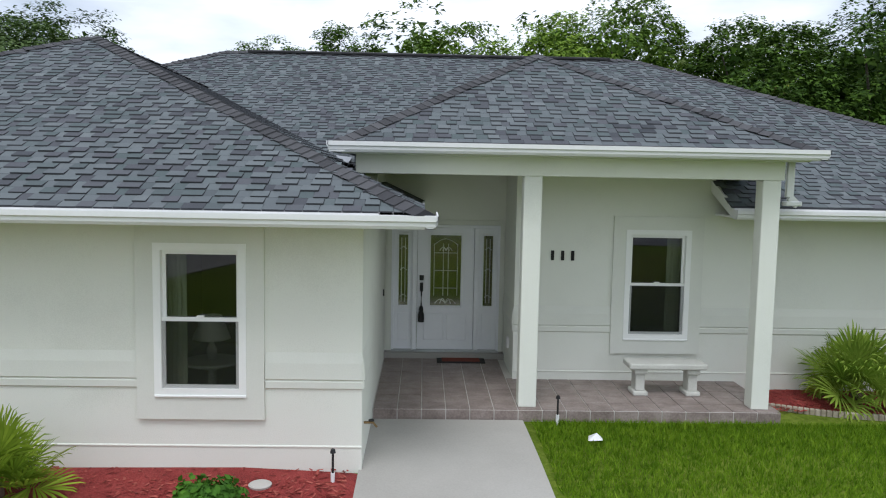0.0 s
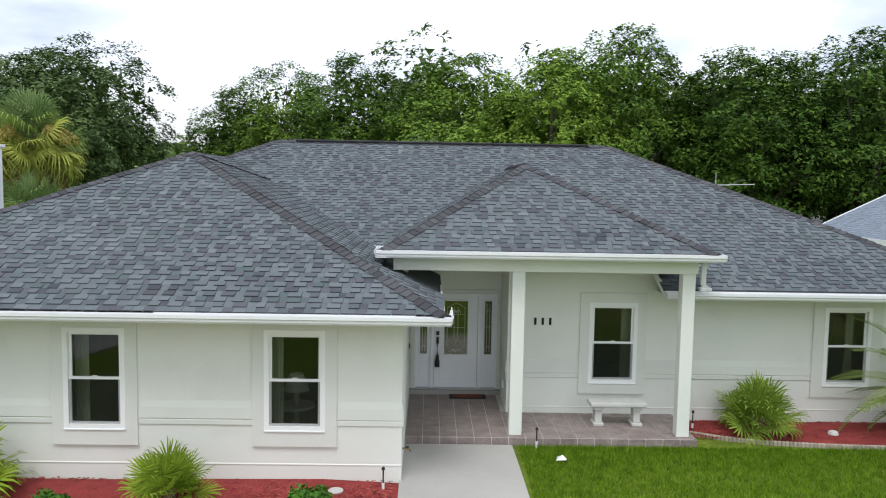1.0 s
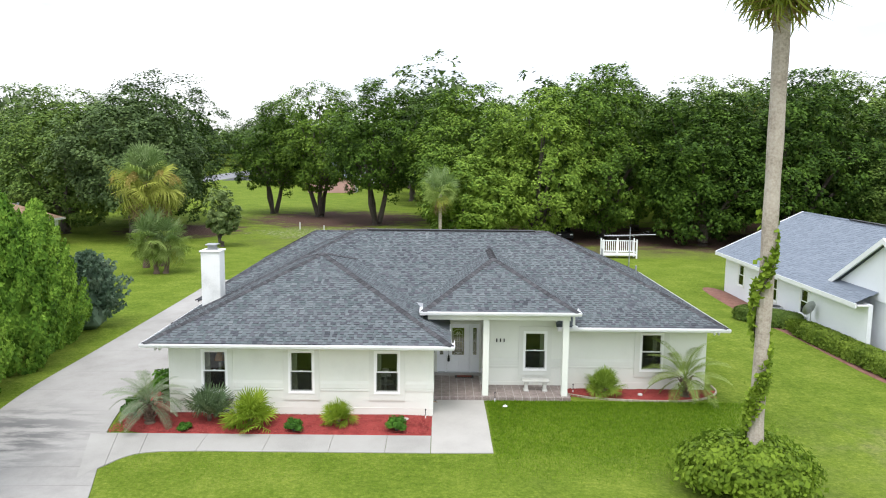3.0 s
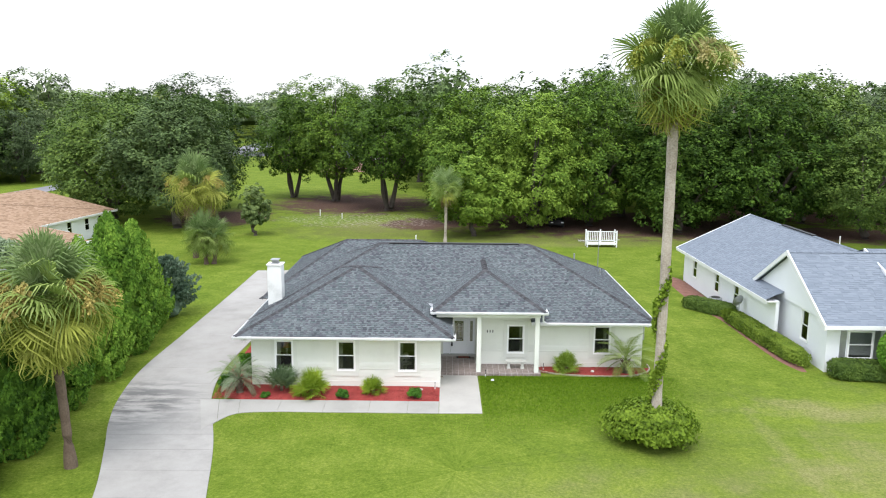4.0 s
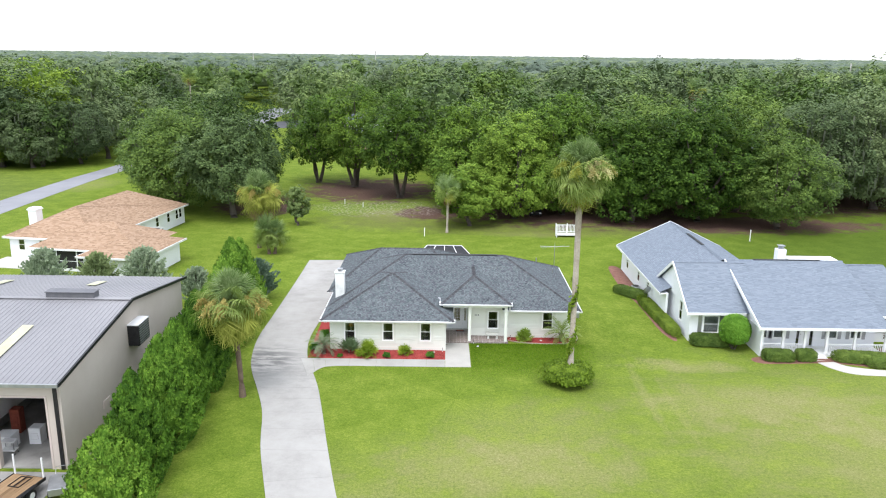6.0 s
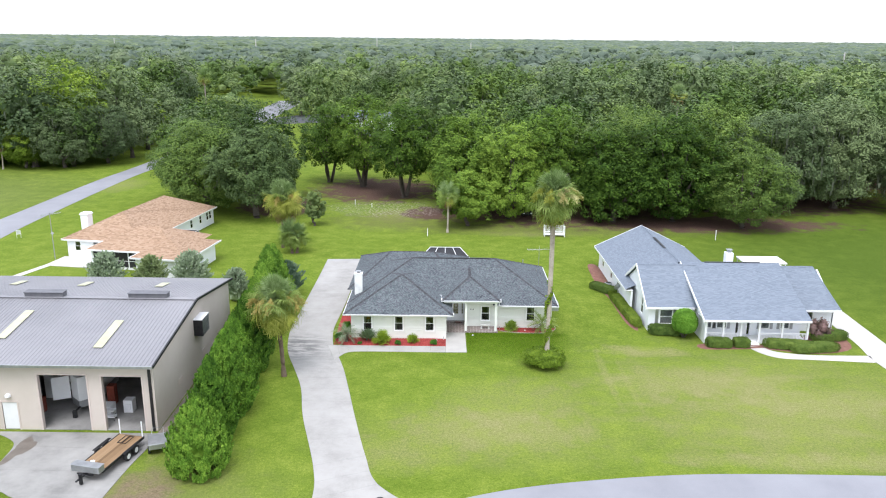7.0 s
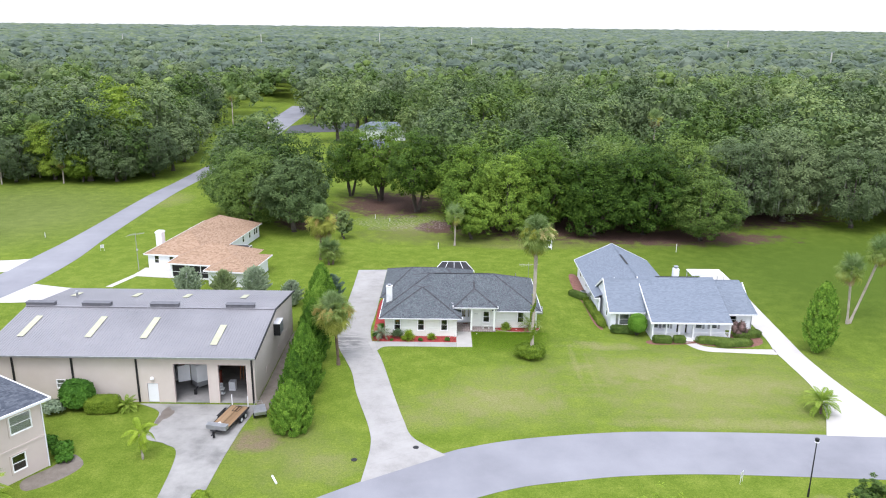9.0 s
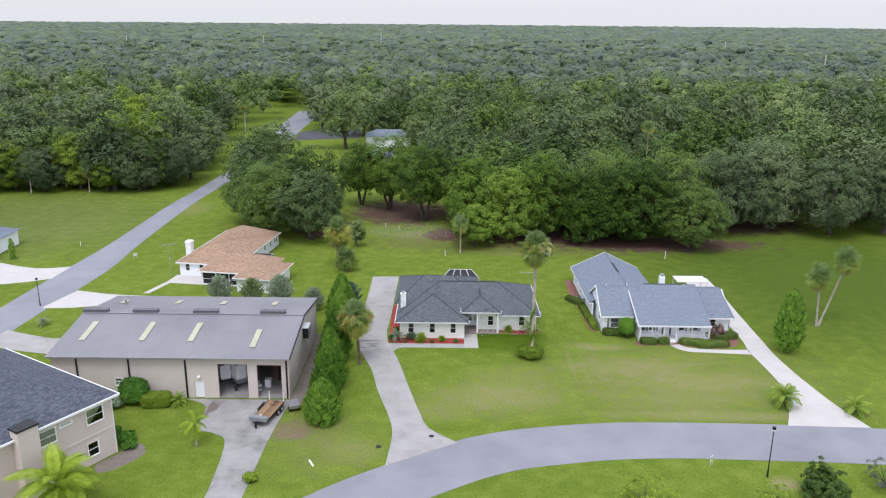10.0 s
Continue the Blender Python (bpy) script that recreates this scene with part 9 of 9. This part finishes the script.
part("tub", boxes((-0.6, 0.6, -0.9, 0.7, 0.45, 0.85), (-0.64, 0.64, -0.94, 0.74, 0.82, 0.88), bevel=0.05), GREY_METAL, cart)
for x in (-0.6, 0.6):
    part("wheel", tube(bmesh.new(), [(x - 0.08, -0.4, 0.28), (x + 0.08, -0.4, 0.28)], [0.28, 0.28], 16), BLACK, cart)
part("handle", tube(bmesh.new(), [(-0.4, 0.7, 0.6), (-0.4, 1.2, 1.1), (0.4, 1.2, 1.1), (0.4, 0.7, 0.6)], [0.02] * 4, 6), GREY_METAL, cart)


# street furniture
def street_lamp(x, y, h, z=0.0):
    sl = thing("street_lamp", "black post-top street lamp on a slim pole", "street lamp", x, y, z, "street lamps")
    part("pole", tube(bmesh.new(), [(0, 0, -0.1), (0, 0, 0.8), (0, 0, 0.81), (0, 0, h)], [0.1, 0.09, 0.06, 0.045], 10), DARK_METAL, sl)
    part("lantern", lathe(bmesh.new(), [(0.05, h), (0.16, h + 0.06), (0.2, h + 0.3), (0.1, h + 0.36)], 12), DARK_METAL, sl)
    part("glass", lathe(bmesh.new(), [(0.17, h - 0.06), (0.19, h - 0.02), (0.17, h + 0.02)], 12), WHITE, sl)


street_lamp(29.6, -25.9, 5.4)
street_lamp(-68.6, 20.6, 4.4)


def yard_sign(x, y, turn, label):
    s = thing("yard_sign", label, "sign")
    s.matrix_basis = pose(x, y, 0, 0, 0, turn)
    part("panel", boxes((-0.3, 0.3, -0.012, 0.012, 0.55, 1.15), bevel=0.004), WHITE, s)
    for k in (-0.27, 0.27):
        part("stake", boxes((k - 0.02, k + 0.02, -0.014, 0.014, -0.05, 1.15)), WHITE, s)
    for k in range(3):
        part("text_bar", boxes((-0.22, 0.22, -0.016, -0.012, 0.68 + 0.15 * k, 0.75 + 0.15 * k)), GREY_METAL, s)


yard_sign(24.5, -23.9, 50, "white yard sign beside the street")
yard_sign(-63.3, 46.3, 30, "white yard sign beside the side street")
for x, y, h in ((-3.6, 50.2, 1.1), (-17.1, 72.4, 0.8), (-13.9, 70.0, 0.7), (-77.8, 54.8, 0.9), (39.6, 49.6, 1.5)):
    m = part("marker_post", lathe(bmesh.new(), [(0.06, -0.05), (0.06, h), (0.05, h + 0.04), (0.01, h + 0.06)], 10), WHITE)
    m.location = (x, y, 0)
    tagged(m, "short white marker post on the lawn", "post", "marker posts")
pipe = part("drain_pipe", tube(bmesh.new(), [(-17.0, -25.0, 0.1), (-17.6, -23.9, 0.12)], [0.1, 0.1], 10), WHITE)
tagged(pipe, "short white plastic pipe lying on grass", "pipe")
for x, y in ((-10.6, -20.9), (-4.9, -18.6)):
    rk = part("drain_grate", lathe(bmesh.new(), [(0.28, 0), (0.3, 0.05), (0.24, 0.09), (0.05, 0.1)], 12), DARK_METAL)
    rk.location = (x, y, 0)
    tagged(rk, "small dark drain cover in the grass", "drain cover")

# air unit at the house corner
au = thing("air_conditioner", "pale green air-conditioning unit beside a wall", "appliance", 11.1, 17.5, 0.1)
part("casing", boxes((-0.45, 0.45, -0.45, 0.45, 0.05, 0.95), bevel=0.03), GREY_METAL, au)
part("grille", lathe(bmesh.new(), [(0.36, 0.95), (0.34, 0.99), (0.06, 1.0)], 18), DARK_METAL, au)
part("pad", boxes((-0.6, 0.6, -0.6, 0.6, -0.02, 0.05), bevel=0.01), CONCRETE, au)
el = thing("meter_box", "grey electric meter box on a house wall", "meter box", -10.12, 16.5, 0.9)
part("cabinet", boxes((-0.12, 0.0, -0.2, 0.2, 0, 0.9), bevel=0.01), GREY_METAL, el)

# power-line poles far off in the woods
for x, y, h in ((-406, 900, 25), (-234, 900, 26), (-87, 900, 29), (27, 900, 25), (344, 900, 24), (290, 520, 22)):
    pl = thing("power_pole", "tall pale transmission pole above far woods", "pole", x, y, 0, "transmission poles")
    part("shaft", tube(bmesh.new(), [(0, 0, 0), (0, 0, h)], [0.62, 0.42], 8), CONCRETE_PALE, pl)
    part("crossarm", boxes((-0.9, 0.9, -0.15, 0.15, h - 2.0, h - 1.75)), GREY_METAL, pl)

# -- wet patch that runs out of the bay
rng = random.Random(21)
bm = bmesh.new()
ring = []
for i in range(26):
    a = i * math.tau / 26
    q = 1 + 0.28 * math.sin(3 * a + 1) + rng.uniform(-0.1, 0.1)
    ring.append(bm.verts.new((-31.2 + 0.62 * q * math.cos(a) + 0.12 * math.sin(a), -12.9 + 1.7 * q * math.sin(a), 0.041)))
bm.faces.new(ring)
tagged(part("water_stain", bm, WET_STAIN, None), "dark wet stain on a concrete yard", "stain", kind="structure")
